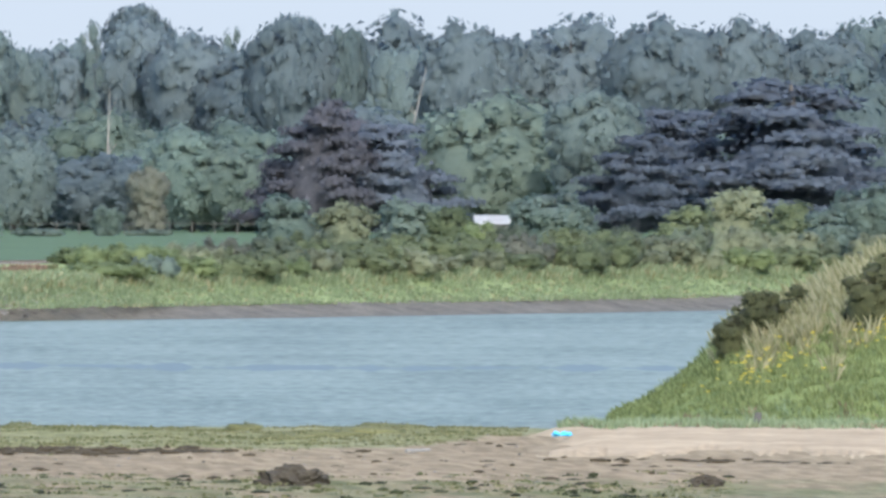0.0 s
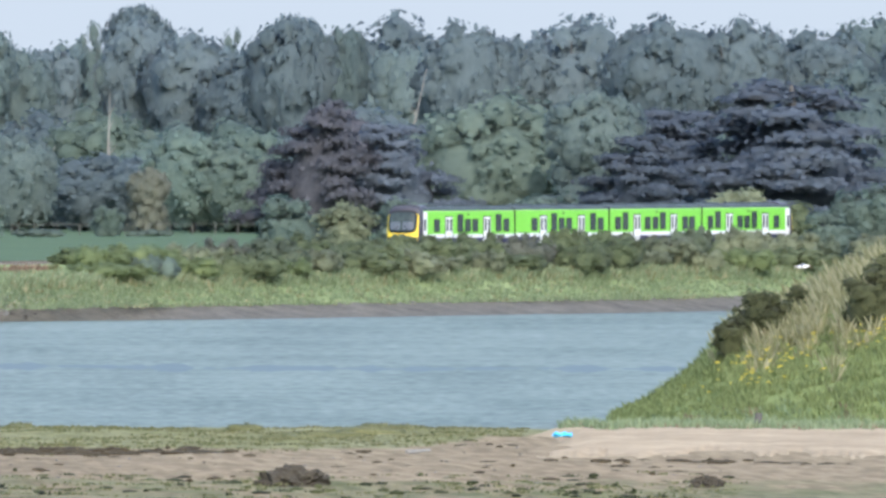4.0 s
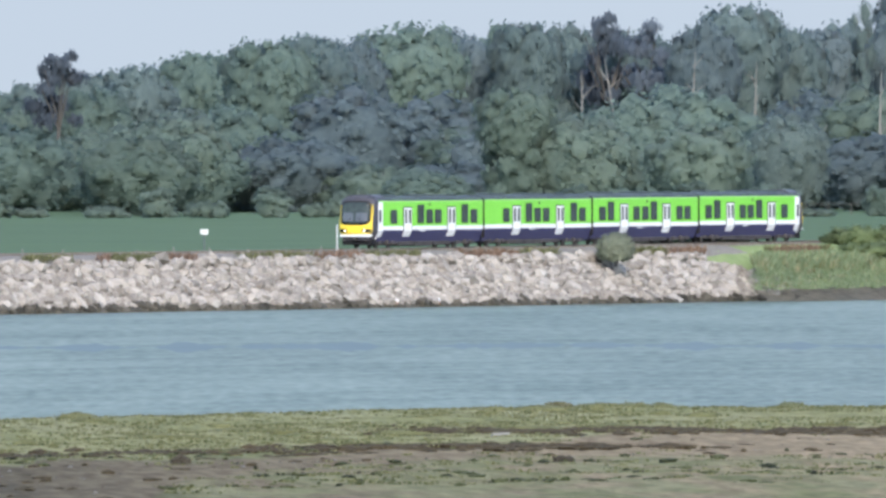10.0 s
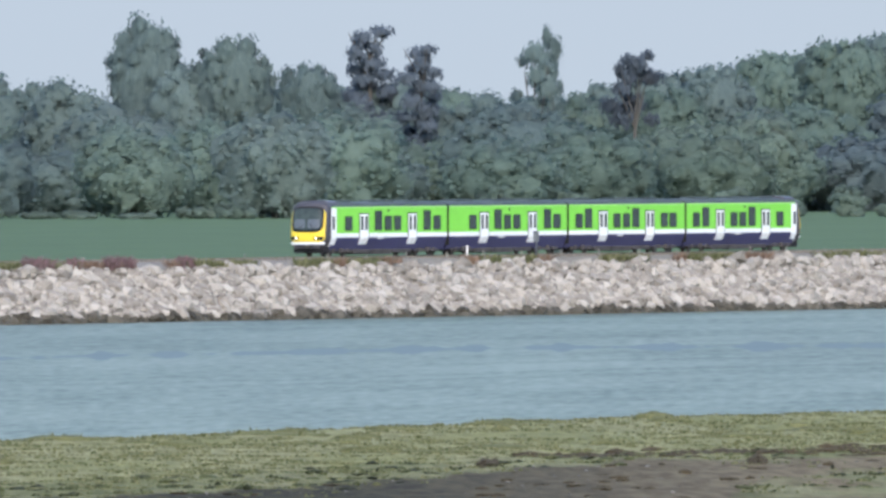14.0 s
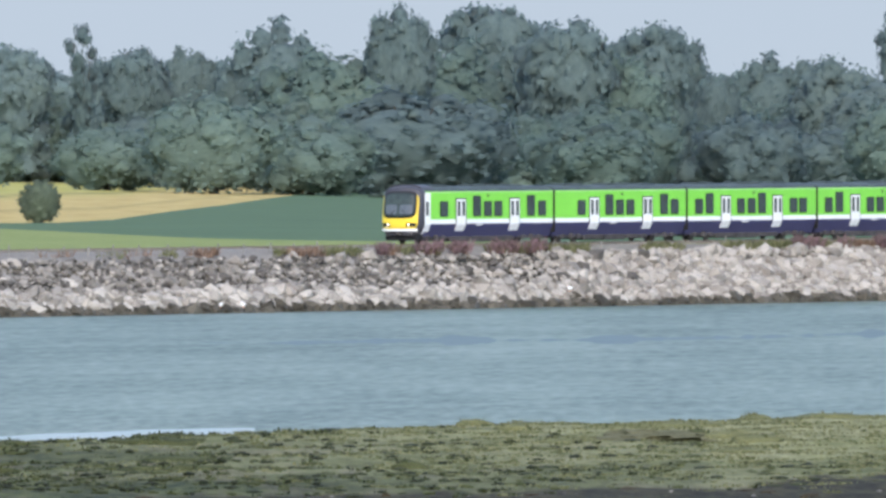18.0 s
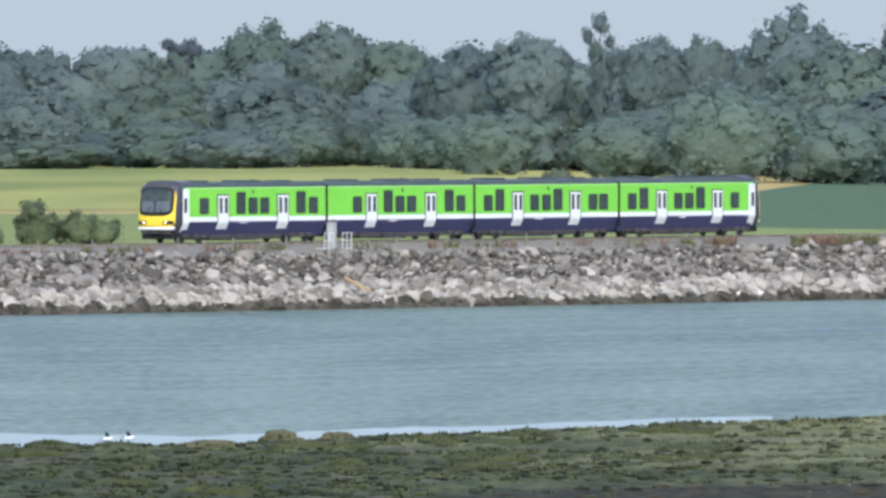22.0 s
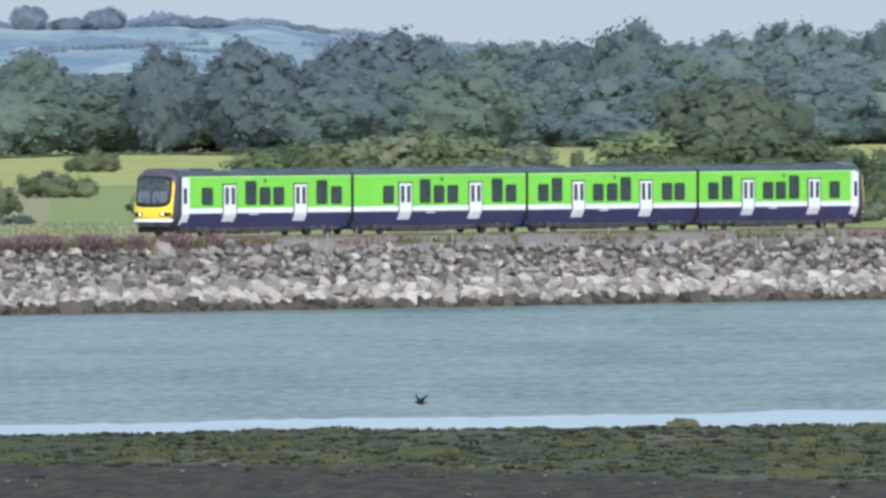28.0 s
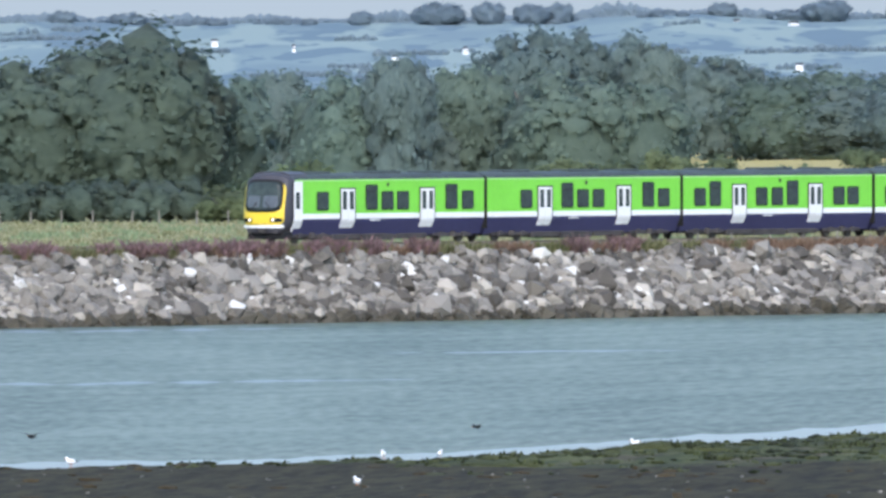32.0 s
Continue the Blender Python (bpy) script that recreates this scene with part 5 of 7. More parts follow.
# ---- plants, weed and stones of the near shore ----
def shore_growth():
    r = random.Random(5)
    salt, marsh, weed = ([], []), ([], []), ([], [])
    pebbles = ([], [])
    for _ in range(30000):
        u = r.uniform(-9400, 1300)
        k = r.uniform(0, 330) if u < -2600 else r.uniform(0, 280)
        c, g, dk = shore_cover(u, k)
        d = near_edge(u) - k
        if d < 700 or (u > 930 and d > 1090):
            continue
        p = spot(u, d, near_height(u, d))
        n = lump(p.x, p.y, 5, 11) + 0.6 * lump(p.x, p.y, 9, 3.5)
        if r.random() < c and n > -0.35:
            if r.random() < g:
                clump(*marsh, p, r.uniform(0.10, 0.42), r.uniform(0.04, 0.15), r)
                if r.random() < 0.6:
                    blades(*marsh, p, r.uniform(0.06, 0.17), 0.45, 6, r, 0.06)
            else:
                blades(*salt, p, r.uniform(0.04, 0.13), 0.9, 9, r, 0.09)
        elif r.random() < 0.05 and c < 0.5:
            clump(*weed, p, r.uniform(0.12, 0.5), r.uniform(0.04, 0.12), r)
        elif r.random() < 0.07 and c < 0.5:
            clump(*pebbles, p, r.uniform(0.04, 0.11), r.uniform(0.02, 0.06), r)
    # tide-wrack lines
    for u0, u1, k0, k1, n in ((-450, 380, 118, 122, 420), (-700, -150, 108, 128, 260), (-1450, -300, 152, 172, 420), (-900, -100, 175, 180, 200), (950, 1500, 150, 158, 22)):
        for _ in range(n):
            q = r.random()
            u = u0 + (u1 - u0) * q + r.gauss(0, 12)
            d = near_edge(u) - (k0 + (k1 - k0) * q) + r.gauss(0, 4)
            clump(*weed, spot(u, d, near_height(u, d)), r.uniform(0.15, 0.7), r.uniform(0.05, 0.16), r)
    # rounded tussocks and cushions of turf
    humps, dark_humps = ([], []), ([], [])
    for _ in range(420):
        u = r.uniform(-9300, 900)
        k = r.uniform(12, 150)
        if shore_cover(u, k)[0] < 0.55 or lump(u, k * 4, 2, 220) < -0.08:
            continue
        d = near_edge(u) - k
        p, w, h = spot(u, d, near_height(u, d) - 0.04), r.uniform(0.5, 1.9), r.uniform(0.12, 0.36)
        pile = dark_humps if r.random() < shore_cover(u, k)[1] or u < -3400 else humps
        turn, i = r.uniform(0, 6.28), len(pile[0])
        for v in ICO_V2:
            q = 0.95 + 0.30 * noise.noise(v * 2.4 + Vector((u, k, 0))) + 0.22 * noise.noise(v * 6.0 + Vector((k, u, 1)))
            pile[0].append(p + Vector(((v.x * math.cos(turn) - v.y * math.sin(turn)) * w * q, (v.x * math.sin(turn) + v.y * math.cos(turn)) * w * q, v.z * h * q)))
        pile[1].extend([a + i for a in f] for f in ICO_F2)
        for _ in range(int(w * 7)):
            a, q = r.uniform(0, 6.28), math.sqrt(r.random()) * w * 0.8
            tuft = marsh if pile is dark_humps else salt
            blades(*tuft, p + Vector((math.cos(a) * q, math.sin(a) * q, h * 0.75 * (1 - (q / w) ** 2))), r.uniform(0.10, 0.24), 0.3, 5, r, 0.05)
    tagged(new("tussocks", mesh_of("tussocks", *humps, TUSSOCK, None, True)), "rounded grassy tussocks over the near shore", "tussocks", kind="stuff")
    tagged(new("marsh_cushions", mesh_of("marsh_cushions", *dark_humps, CUSHION, None, True)), "rounded dark green cushions over the marsh", "marsh plants", kind="stuff")
    tagged(new("salt_grass", mesh_of("salt_grass", *salt, BLADE_SALT)), "short yellowish salt grass on the near shore", "grass", kind="stuff")
    tagged(new("marsh_plants", mesh_of("marsh_plants", *marsh, BLADE_MARSH)), "low dark green marsh plants and algae cushions", "marsh plants", kind="stuff")
    tagged(new("tide_wrack", mesh_of("tide_wrack", *weed, WEED)), "dark dry seaweed left by the tide", "seaweed", kind="stuff")
    tagged(new("pebbles", mesh_of("pebbles", *pebbles, ROCK_GREY)), "scattered pale pebbles and shells on the mud", "pebbles", kind="stuff")
    # larger heaps of weed and humps of turf
    for u, k, w, h, material, label, name in ((518, 238, 1.4, 0.75, MOUND, "brown mound of rotting seaweed on the shore", "seaweed_mound"), (1250, 232, 0.7, 0.45, MOUND, "dark mound of seaweed on the shore", "seaweed_mound"),
                                              (-370, 215, 0.5, 0.3, MOUND, "small dark mound of seaweed", "seaweed_mound"), (-1048, 195, 0.45, 0.4, MOUND, "small dark mound of seaweed", "seaweed_mound"), (-1525, 175, 0.5, 0.35, MOUND, "small dark mound of seaweed", "seaweed_mound"),
                                              (-4170, 4, 0.9, 0.5, TURF, "hump of dark turf at the water's edge", "turf_hump"), (-4070, 10, 0.8, 0.4, TURF, "hump of dark turf at the water's edge", "turf_hump"), (-4300, 20, 1.2, 0.35, TURF, "hump of dark turf", "turf_hump"),
                                              (-2600, 90, 2.5, 0.5, TURF, "low hump of grey turf", "turf_hump"), (-5780, 2, 0.7, 0.4, TURF, "small hump of turf at the water's edge", "turf_hump"), (-380, 3, 0.8, 0.35, TURF, "small dark hump of turf", "turf_hump")):
        d = near_edge(u) - k
        bm = bmesh.new()
        bmesh.ops.create_icosphere(bm, subdivisions=4, radius=1.0)
        for q in bm.verts:
            c = q.co.copy()
            k = 0.95 + 0.35 * lump(c.x + u, c.y, c.z, 0.45) + 0.25 * lump(c.x + u, c.y, c.z, 0.16)
            q.co = Vector((c.x * w * k, c.y * w * k, c.z * h * k))
        ob = part(name, bm, material, m=pose(*spot(u, d, near_height(u, d))))
        tagged(ob, label, "seaweed" if "sea" in name else "turf")


def litter():
    bm = bmesh.new()
    bmesh.ops.create_grid(bm, x_segments=14, y_segments=8, size=0.5)
    for q in bm.verts:
        q.co = Vector((q.co.x * 1.15, q.co.y * 0.8, 0.10 + 0.28 * abs(lump(q.co.x, q.co.y, 4, 0.22)) + 0.18 * lump(q.co.x, q.co.y, 1, 0.5)))
    bmesh.ops.solidify(bm, geom=bm.faces[:], thickness=0.02)
    blue = surface("blue_plastic", (0.03, 0.42, 0.72), (0.10, 0.62, 0.90), 0.4, 0.35, bump=0.2)
    ob = part("plastic_sheet", bm, blue, m=pose(*spot(994, 1176, 0.44), 0, 0, 30))
    tagged(ob, "crumpled bright blue plastic sheet on the sand", "litter")
    stump = part("post_stump", rod((0, 0, -0.2), (0.08, 0, 0.75), 0.22, 0.17, 9), BARK, m=pose(*spot(1340, 1205, 0.5)))
    tagged(stump, "weathered dark wooden post stump in the sand", "post")
    drift = part("driftwood", rod((-0.6, 0, 0.05), (0.6, 0.1, 0.12), 0.10, 0.06, 7), DEADWOOD, m=pose(*spot(740, near_edge(740) - 128, 0.3), 0, 0, -40))
    tagged(drift, "pale length of driftwood on the mud", "driftwood")
    drift2 = part("driftwood", rod((-0.45, 0, 0.05), (0.45, 0.1, 0.12), 0.09, 0.05, 7), DEADWOOD, m=pose(*spot(-480, near_edge(-480) - 138, 0.3), 0, 0, -40))
    tagged(drift2, "pale length of driftwood beside seaweed", "driftwood")


    u = -4034
    p = spot(u, at_bank(u, -8.6), 1.55)
    board = part("board", box(-0.95, 0.95, -0.16, 0.16, -0.05, 0.05, 0.015), TIMBER, m=pose(*p, 28, 28, -62))
    tagged(board, "tan wooden board stranded among the boulders", "driftwood")


# ---- the rock armour of the embankment ----
def rock_armour(bank):
    r = random.Random(21)
    mats = [ROCK_PALE, ROCK_GREY, ROCK_BUFF, ROCK_WEED, ROCK_WHITE]
    verts, faces, index = [], [], []
    shapes = []
    for q in range(12):
        vs = []
        for v in ICO_V:
            k = r.uniform(0.62, 1.25)
            vs.append(Vector((v.x * k * 1.15, v.y * k * 0.95, v.z * k * 0.82)))
        shapes.append(vs)
    singles, single_count = {}, 0
    x = 1122.0
    while x < ROCK_END + 24:
        size = float(np.interp(x, [1122, 1300, 1480, 1700, 1880], [0.37, 0.37, 0.37, 0.36, 0.36]))
        u = (math.atan2(x, TRACK_Y - 8) - BEARING_0) * UNIT
        rows = int(7.4 / (size * 1.12))
        end = max(0.0, (x - ROCK_END + 8) / 22)
        for k in range(rows):
            s = (k + r.random()) / rows
            if s < 0.10 or s > 1.0 - end * 0.9:
                continue
            rad = size * (r.uniform(0.5, 1.15) if r.random() < 0.80 else r.uniform(1.2, 2.1))
            if x < along(-6700, TRACK_Y) and r.random() < 0.12:
                rad *= r.uniform(1.1, 1.5)
            if s > 0.52 and along(-7300, TRACK_Y) < x < along(-2950 + 500 * lump(x, 0, 0, 30), TRACK_Y):
                rad *= 0.55 if r.random() < 0.9 else 0.95
            y = -10.0 + 5.4 * s - 2.6 * max(0.0, min(1.0, (x - ROCK_END + 6) / 22))
            z = -0.6 + 4.0 * s + (0.35 if s > 0.9 else 0) * r.random()
            p = Vector((x + r.uniform(-0.4, 0.4), TRACK_Y + y, z))
            wet = float(np.interp(x, [1600, 1850], [0.235, 0.20])) + 0.05 * lump(x, 0, 0, 7)
            if s < wet:
                m = 3
            elif x > along(-2650 - 700 * r.random(), TRACK_Y):
                m = 0 if r.random() < 0.85 else 2
            elif x > along(-7200, TRACK_Y):
                m = (2 if r.random() < 0.8 else 0) if s < 0.50 else (1 if r.random() < 0.85 else 2)
            else:
                m = r.choices((1, 2, 0, 4), (76, 15, 5, 4) if s > 0.46 else (66, 24, 7, 3))[0]
            if s > wet and x > along(-7200, TRACK_Y) and r.random() < 0.05:
                m = 0
            turn = Euler((r.uniform(-0.6, 0.6), r.uniform(-0.6, 0.6), r.uniform(0, 6.28))).to_matrix()
            q = r.randrange(12)
            if 1168 < x < 1200 and single_count < 300:
                key = (q, m)
                if key not in singles:
                    singles[key] = mesh_of("boulder", shapes[q], ICO_F, mats[m])
                hang("boulder", singles[key], bank, Matrix.LocRotScale(p, turn.to_quaternion(), (rad, rad, rad)))
                single_count += 1
                continue
            i = len(verts)
            verts += [p + turn @ v * rad for v in shapes[q]]
            faces += [[a + i for a in f] for f in ICO_F]
            index += [m] * len(ICO_F)
        x += size * 1.10
    tagged(hang("rock_armour", mesh_of("rock_armour", verts, faces, mats, index), bank), "piled angular limestone boulders, weedy at the waterline", kind="stuff")


def verge():
    """Flowers and grass on the crest of the rocks and beside the line."""
    r = random.Random(31)
    pink, rust, grass = ([], []), ([], []), ([], [])
    for u0, u1, n in ((-8954, -8350, 900), (-9300, -8954, 300), (-8340, -8150, 180), (-7950, -7800, 160), (-7000, -6600, 350), (-6950, -6820, 120), (-3080, -2780, 380), (-2350, -2050, 260), (-6680, -6600, 60)):
        for _ in range(n):
            u = r.uniform(u0, u1)
            if lump(u, 0, 2, 45) < 0.0:
                continue
            y = r.uniform(-4.9, -3.4)
            p = spot(u, at_bank(u, y), 3.62 if y < -4.4 else 3.8)
            for _ in range(3):
                clump(*pink, p + Vector((r.uniform(-.4, .4), r.uniform(-.2, .2), r.uniform(0.15, 0.6))), r.uniform(0.05, 0.12), r.uniform(0.08, 0.18), r)
            blades(*pink, p, r.uniform(0.45, 0.95), 0.4, 6, r, 0.05)
            blades(*rust, p, r.uniform(0.3, 0.6), 0.4, 3, r, 0.05)
    for _ in range(9500):
        u = r.uniform(-9300, 100)
        if u < -3400 and u > -6500 and r.random() < 0.85:
            continue
        if lump(u, 4, 0, 130) < -0.1 and u > -6600:
            continue
        y = r.uniform(-4.7, -3.2)
        p = spot(u, at_bank(u, y), 3.6 if y < -4.4 else 3.78)
        target = rust if lump(u, 8, 0, 90) > 0.05 else grass
        blades(*target, p, r.uniform(0.25, 0.6), 0.4, 6, r, 0.06)
    tagged(new("pink_valerian", mesh_of("pink_valerian", *pink, VALERIAN)), "dusky pink flowering plants along the rock crest", "flowers", kind="stuff")
    tagged(new("rusty_grass", mesh_of("rusty_grass", *rust, RUST_GRASS)), "rusty brown seeding grass along the line", "grass", kind="stuff")
    tagged(new("verge_grass", mesh_of("verge_grass", *grass, BLADE_SALT)), "tufts of dry grass along the line", "grass", kind="stuff")
    # tufts over the dry meadow
    straw, fresh = ([], []), ([], [])
    for _ in range(7000):
        u = r.uniform(-9300, -6700)
        d = at_bank(u, 12) + (1735 - at_bank(u, 12)) * r.random() ** 1.3
        n = lump(u, d, 1, 60) + 0.5 * lump(u, d, 6, 15)
        blades(*(straw if n > -0.12 else fresh), spot(u, d, field_z(u, d) - 0.03), r.uniform(0.10, 0.32), 0.8, 6, r, 0.08)
    tagged(new("straw_tufts", mesh_of("straw_tufts", *straw, MARRAM)), "dry straw-coloured tufts over the meadow", "grass", kind="stuff")
    tagged(new("meadow_tufts", mesh_of("meadow_tufts", *fresh, BLADE_BANK)), "green grass tufts over the meadow", "grass", kind="stuff")
    bank, reed = ([], []), ([], [])
    for _ in range(9000):
        u, y = r.uniform(-30, 1700), r.uniform(-14.2, -4.5)
        z = float(np.interp(y, [-14.6, -13.6, -8, -4], [0.75, 1.05, 2.8, 3.6])) + climb(spot(u, at_bank(u, y)).x) * float(np.interp(y, [-13, -5], [0, 1]))
        blades(*(reed if r.random() < 0.12 else bank), spot(u, at_bank(u, y), z), r.uniform(0.14, 0.36), 0.6, 6, r, 0.08)
    for _ in range(3600):
        u, y = r.uniform(-30, 1700), r.gauss(-8.3, 0.7)
        z = float(np.interp(y, [-14.6, -13.6, -8, -4], [0.75, 1.05, 2.8, 3.6])) + climb(spot(u, at_bank(u, y)).x) * float(np.interp(y, [-13, -5], [0, 1]))
        blades(*(reed if r.random() < 0.2 else bank), spot(u, at_bank(u, y), z), r.uniform(0.35, 0.85), 0.6, 6, r, 0.08)
    tagged(new("bank_grass", mesh_of("bank_grass", *bank, BLADE_BANK)), "rough green grass on the railway bank", "grass", kind="stuff")
    tagged(new("dry_bank_grass", mesh_of("dry_bank_grass", *reed, MARRAM)), "dry grass stems on the railway bank", "grass", kind="stuff")


# ---- the line and its furniture ----
def line():
    for y in (-0.8, 0.8):
        xs = [1000, 1400, 1780] + [1780 + 15 * i for i in range(1, 30)] + [2700]
        verts = [(x, TRACK_Y + 1.5 + y + a, z + climb(x)) for x in xs for a, z in ((-0.04, 4.19), (0.04, 4.19), (0.04, RAIL_Z), (-0.04, RAIL_Z))]
        faces = [(4 * i + k, 4 * i + (k + 1) % 4, 4 * i + 4 + (k + 1) % 4, 4 * i + 4 + k) for i in range(len(xs) - 1) for k in range(4)]
        tagged(new("rail", mesh_of("rail", verts, faces, STEEL)), "worn steel rail of the railway line", "rail", "rails", "structure")
    v, f = [], []
    x = 1100.0
    while x < 2300:
        i = len(v)
        v += [(x + a, TRACK_Y + 1.5 + b, 4.05 + c + climb(x)) for a in (-0.12, 0.12) for b in (-1.3, 1.3) for c in (0, 0.14)]
        f += [(i, i + 1, i + 3, i + 2), (i + 4, i + 6, i + 7, i + 5), (i + 1, i + 5, i + 7, i + 3), (i, i + 4, i + 5, i + 1), (i + 2, i + 3, i + 7, i + 6)]
        x += 0.7
    tagged(new("sleepers", mesh_of("sleepers", v, f, BALLAST)), "grey concrete sleepers under the rails", "sleepers", kind="stuff")


WOOD_GREY = surface("grey_post", (0.15, 0.145, 0.13), (0.28, 0.265, 0.24), 0.3, 0.85)
DULL_WOOD = surface("dull_fence_wood", (0.11, 0.115, 0.10), (0.17, 0.17, 0.15), 0.3, 0.9)
PALE_METAL = surface("pale_painted_metal", (0.429, 0.445, 0.437), (0.546, 0.554, 0.546), 0.8, 0.5, bump=0.1)
GREY_METAL = surface("dull_grey_metal", (0.27, 0.28, 0.275), (0.40, 0.41, 0.40), 0.6, 0.55, bump=0.2)
SIGN_WHITE = surface("sign_white", (0.72, 0.73, 0.72), (0.82, 0.82, 0.81), 0.8, 0.5, bump=0.05)
SIGN_DARK = surface("sign_back", (0.07, 0.08, 0.09), (0.13, 0.14, 0.15), 0.5, 0.6, bump=0.1)


def fences():
    r = random.Random(17)
    ob = tagged(new("fence"), "line of short grey fence posts beside the railway", "fence")
    ob.matrix_basis = pose(1150, TRACK_Y - 3.1, 3.85)
    me = mesh_of("post", *limbs([((0, 0, -0.3), (0, 0, 0.72), 0.055, 0.05)], 6), WOOD_GREY)
    x = along(-7800, TRACK_Y)
    while x < along(-700, TRACK_Y):
        hang("post", me, ob, pose(x - 1150, r.uniform(-0.15, 0.15), r.uniform(-0.15, 0.1), r.uniform(-3, 3), r.uniform(-3, 3), 0))
        x += 3.65 if x < along(-3000, TRACK_Y) else 6.5
    far = tagged(new("fence"), "line of weathered fence posts in the meadow", "fence")
    for k in range(40):
        u = -9250 + k * 58 + r.uniform(-8, 8)
        hang("post", me, far, Matrix.LocRotScale(spot(u, 1715, field_z(u, 1715)), Euler((r.uniform(-.06, .06), r.uniform(-.06, .06), 0)), (1, 1, 1.25)))
    wall = tagged(new("fence"), "long low grey fence at the edge of the wood", "fence")
    wall.matrix_basis = pose(*spot(-60, 2700, 4.0))
    a, b = spot(-60, 2700, 4.0), spot(460, 2700, 4.0)
    for z in (1.3,):
        hang("rail", mesh_of("rail", *limbs([((0, 0, z), (b - a) + Vector((0, 0, z)), 0.025, 0.025)], 4), DULL_WOOD), wall)
    mw = mesh_of("post", *limbs([((0, 0, -0.3), (0, 0, 0.85), 0.05, 0.04)], 6), DULL_WOOD)
    for k in range(14):
        q = (b - a) * (k / 13)
        hang("post", mw, wall, Matrix.LocRotScale(q, Euler((0, 0, 0)), (1.0, 1.0, 1.55)))


def cabinet():
    u = -4079
    p = spot(u, at_bank(u, -3.4))
    ob = tagged(new("relay_cabinet"), "tall pale grey lineside relay cabinet with steel platforms", "cabinet")
    ob.matrix_basis = pose(p.x, p.y, 3.80)
    part("body", box(-0.30, 0.30, -0.20, 0.20, 0.05, 1.68, 0.03), GREY_METAL, ob)
    part("lid", box(-0.33, 0.33, -0.24, 0.24, 1.68, 1.75, 0.02), GREY_METAL, ob)
    part("door", box(-0.27, -0.02, -0.225, -0.202, 0.2, 1.58, 0.01), GREY_METAL, ob)
    part("door", box(0.02, 0.27, -0.225, -0.202, 0.2, 1.58, 0.01), GREY_METAL, ob)
    part("plinth", box(-0.75, 0.75, -0.5, 0.5, -0.5, 0.05), BALLAST, ob)
    for s in (-1, 1):
        part("platform", box(s * 1.2 - 0.7, s * 1.2 + 0.7, -0.5, 0.5, 0.0, 0.06), PALE_METAL, ob)
        for q in (0.6, 1.2, 1.8):
            part("railing_post", rod((s * q, -0.48, -0.5), (s * q, -0.48, 1.05), 0.03), PALE_METAL, ob)
        for z in (0.55, 1.05):
            part("railing", rod((s * 0.6, -0.48, z), (s * 1.8, -0.48, z), 0.028), PALE_METAL, ob)


def signs():
    for u, y, top, w, h, face, label in ((-5738, 6.5, 2.1, 0.85, 0.66, SIGN_WHITE, "white square lineside sign on a dark post"), (-1672, 9, 2.3, 0.35, 0.45, WOOD_GREY, "small white sign on a thin post in the field"),
                                         (-1438, -3.3, 2.2, 0.4, 0.8, SIGN_DARK, "dark narrow lineside sign on a post"), (-1005, 12, 2.0, 0.6, 0.4, PALE_METAL, "white board on a post in the field"),
                                         (-770, -3.2, 2.4, 0.08, 2.0, PALE_METAL, "thin white marker post beside the line"), (-1560, -3.2, 1.2, 0.1, 0.8, SIGN_WHITE, "short white marker post beside the line")):
        p = spot(u, at_bank(u, y))
        ob = tagged(new("sign"), label, "sign")
        ob.matrix_basis = pose(p.x, p.y, 3.8, 0, 0, -62)
        part("post", rod((0, 0.05, -0.4), (0, 0.05, top), 0.05), SIGN_DARK if w > 0.2 else WOOD_GREY, ob)
        part("board", box(-w / 2, w / 2, -0.03, 0.0, top - h, top, 0.01), face, ob)


def shed():
    p = spot(870, 2400, 4.0)
    ob = tagged(new("shed"), "low farm shed with a white roof behind bushes", "shed")
    ob.matrix_basis = pose(*p, 0, 0, -60) @ Matrix.Diagonal((0.56, 0.6, 0.86, 1))
    wall = surface("shed_wall", (0.12, 0.13, 0.11), (0.20, 0.20, 0.17), 1.0, 0.9)
    part("wall", box(-2.6, 2.6, -2, 2, -0.3, 2.6), wall, ob)
    bm = bmesh.new()
    v = [bm.verts.new(c) for c in ((-3, -2.4, 2.5), (3, -2.4, 2.5), (3, 0, 3.5), (-3, 0, 3.5), (-3, 2.4, 2.5), (3, 2.4, 2.5))]
    bm.faces.new((v[0], v[1], v[2], v[3]))
    bm.faces.new((v[3], v[2], v[5], v[4]))
    bmesh.ops.solidify(bm, geom=bm.faces[:], thickness=0.12)
    part("roof", bm, PALE_METAL, ob)
    part("door", box(-0.6, 0.6, -2.06, -2.0, 0, 2.1), SIGN_DARK, ob)


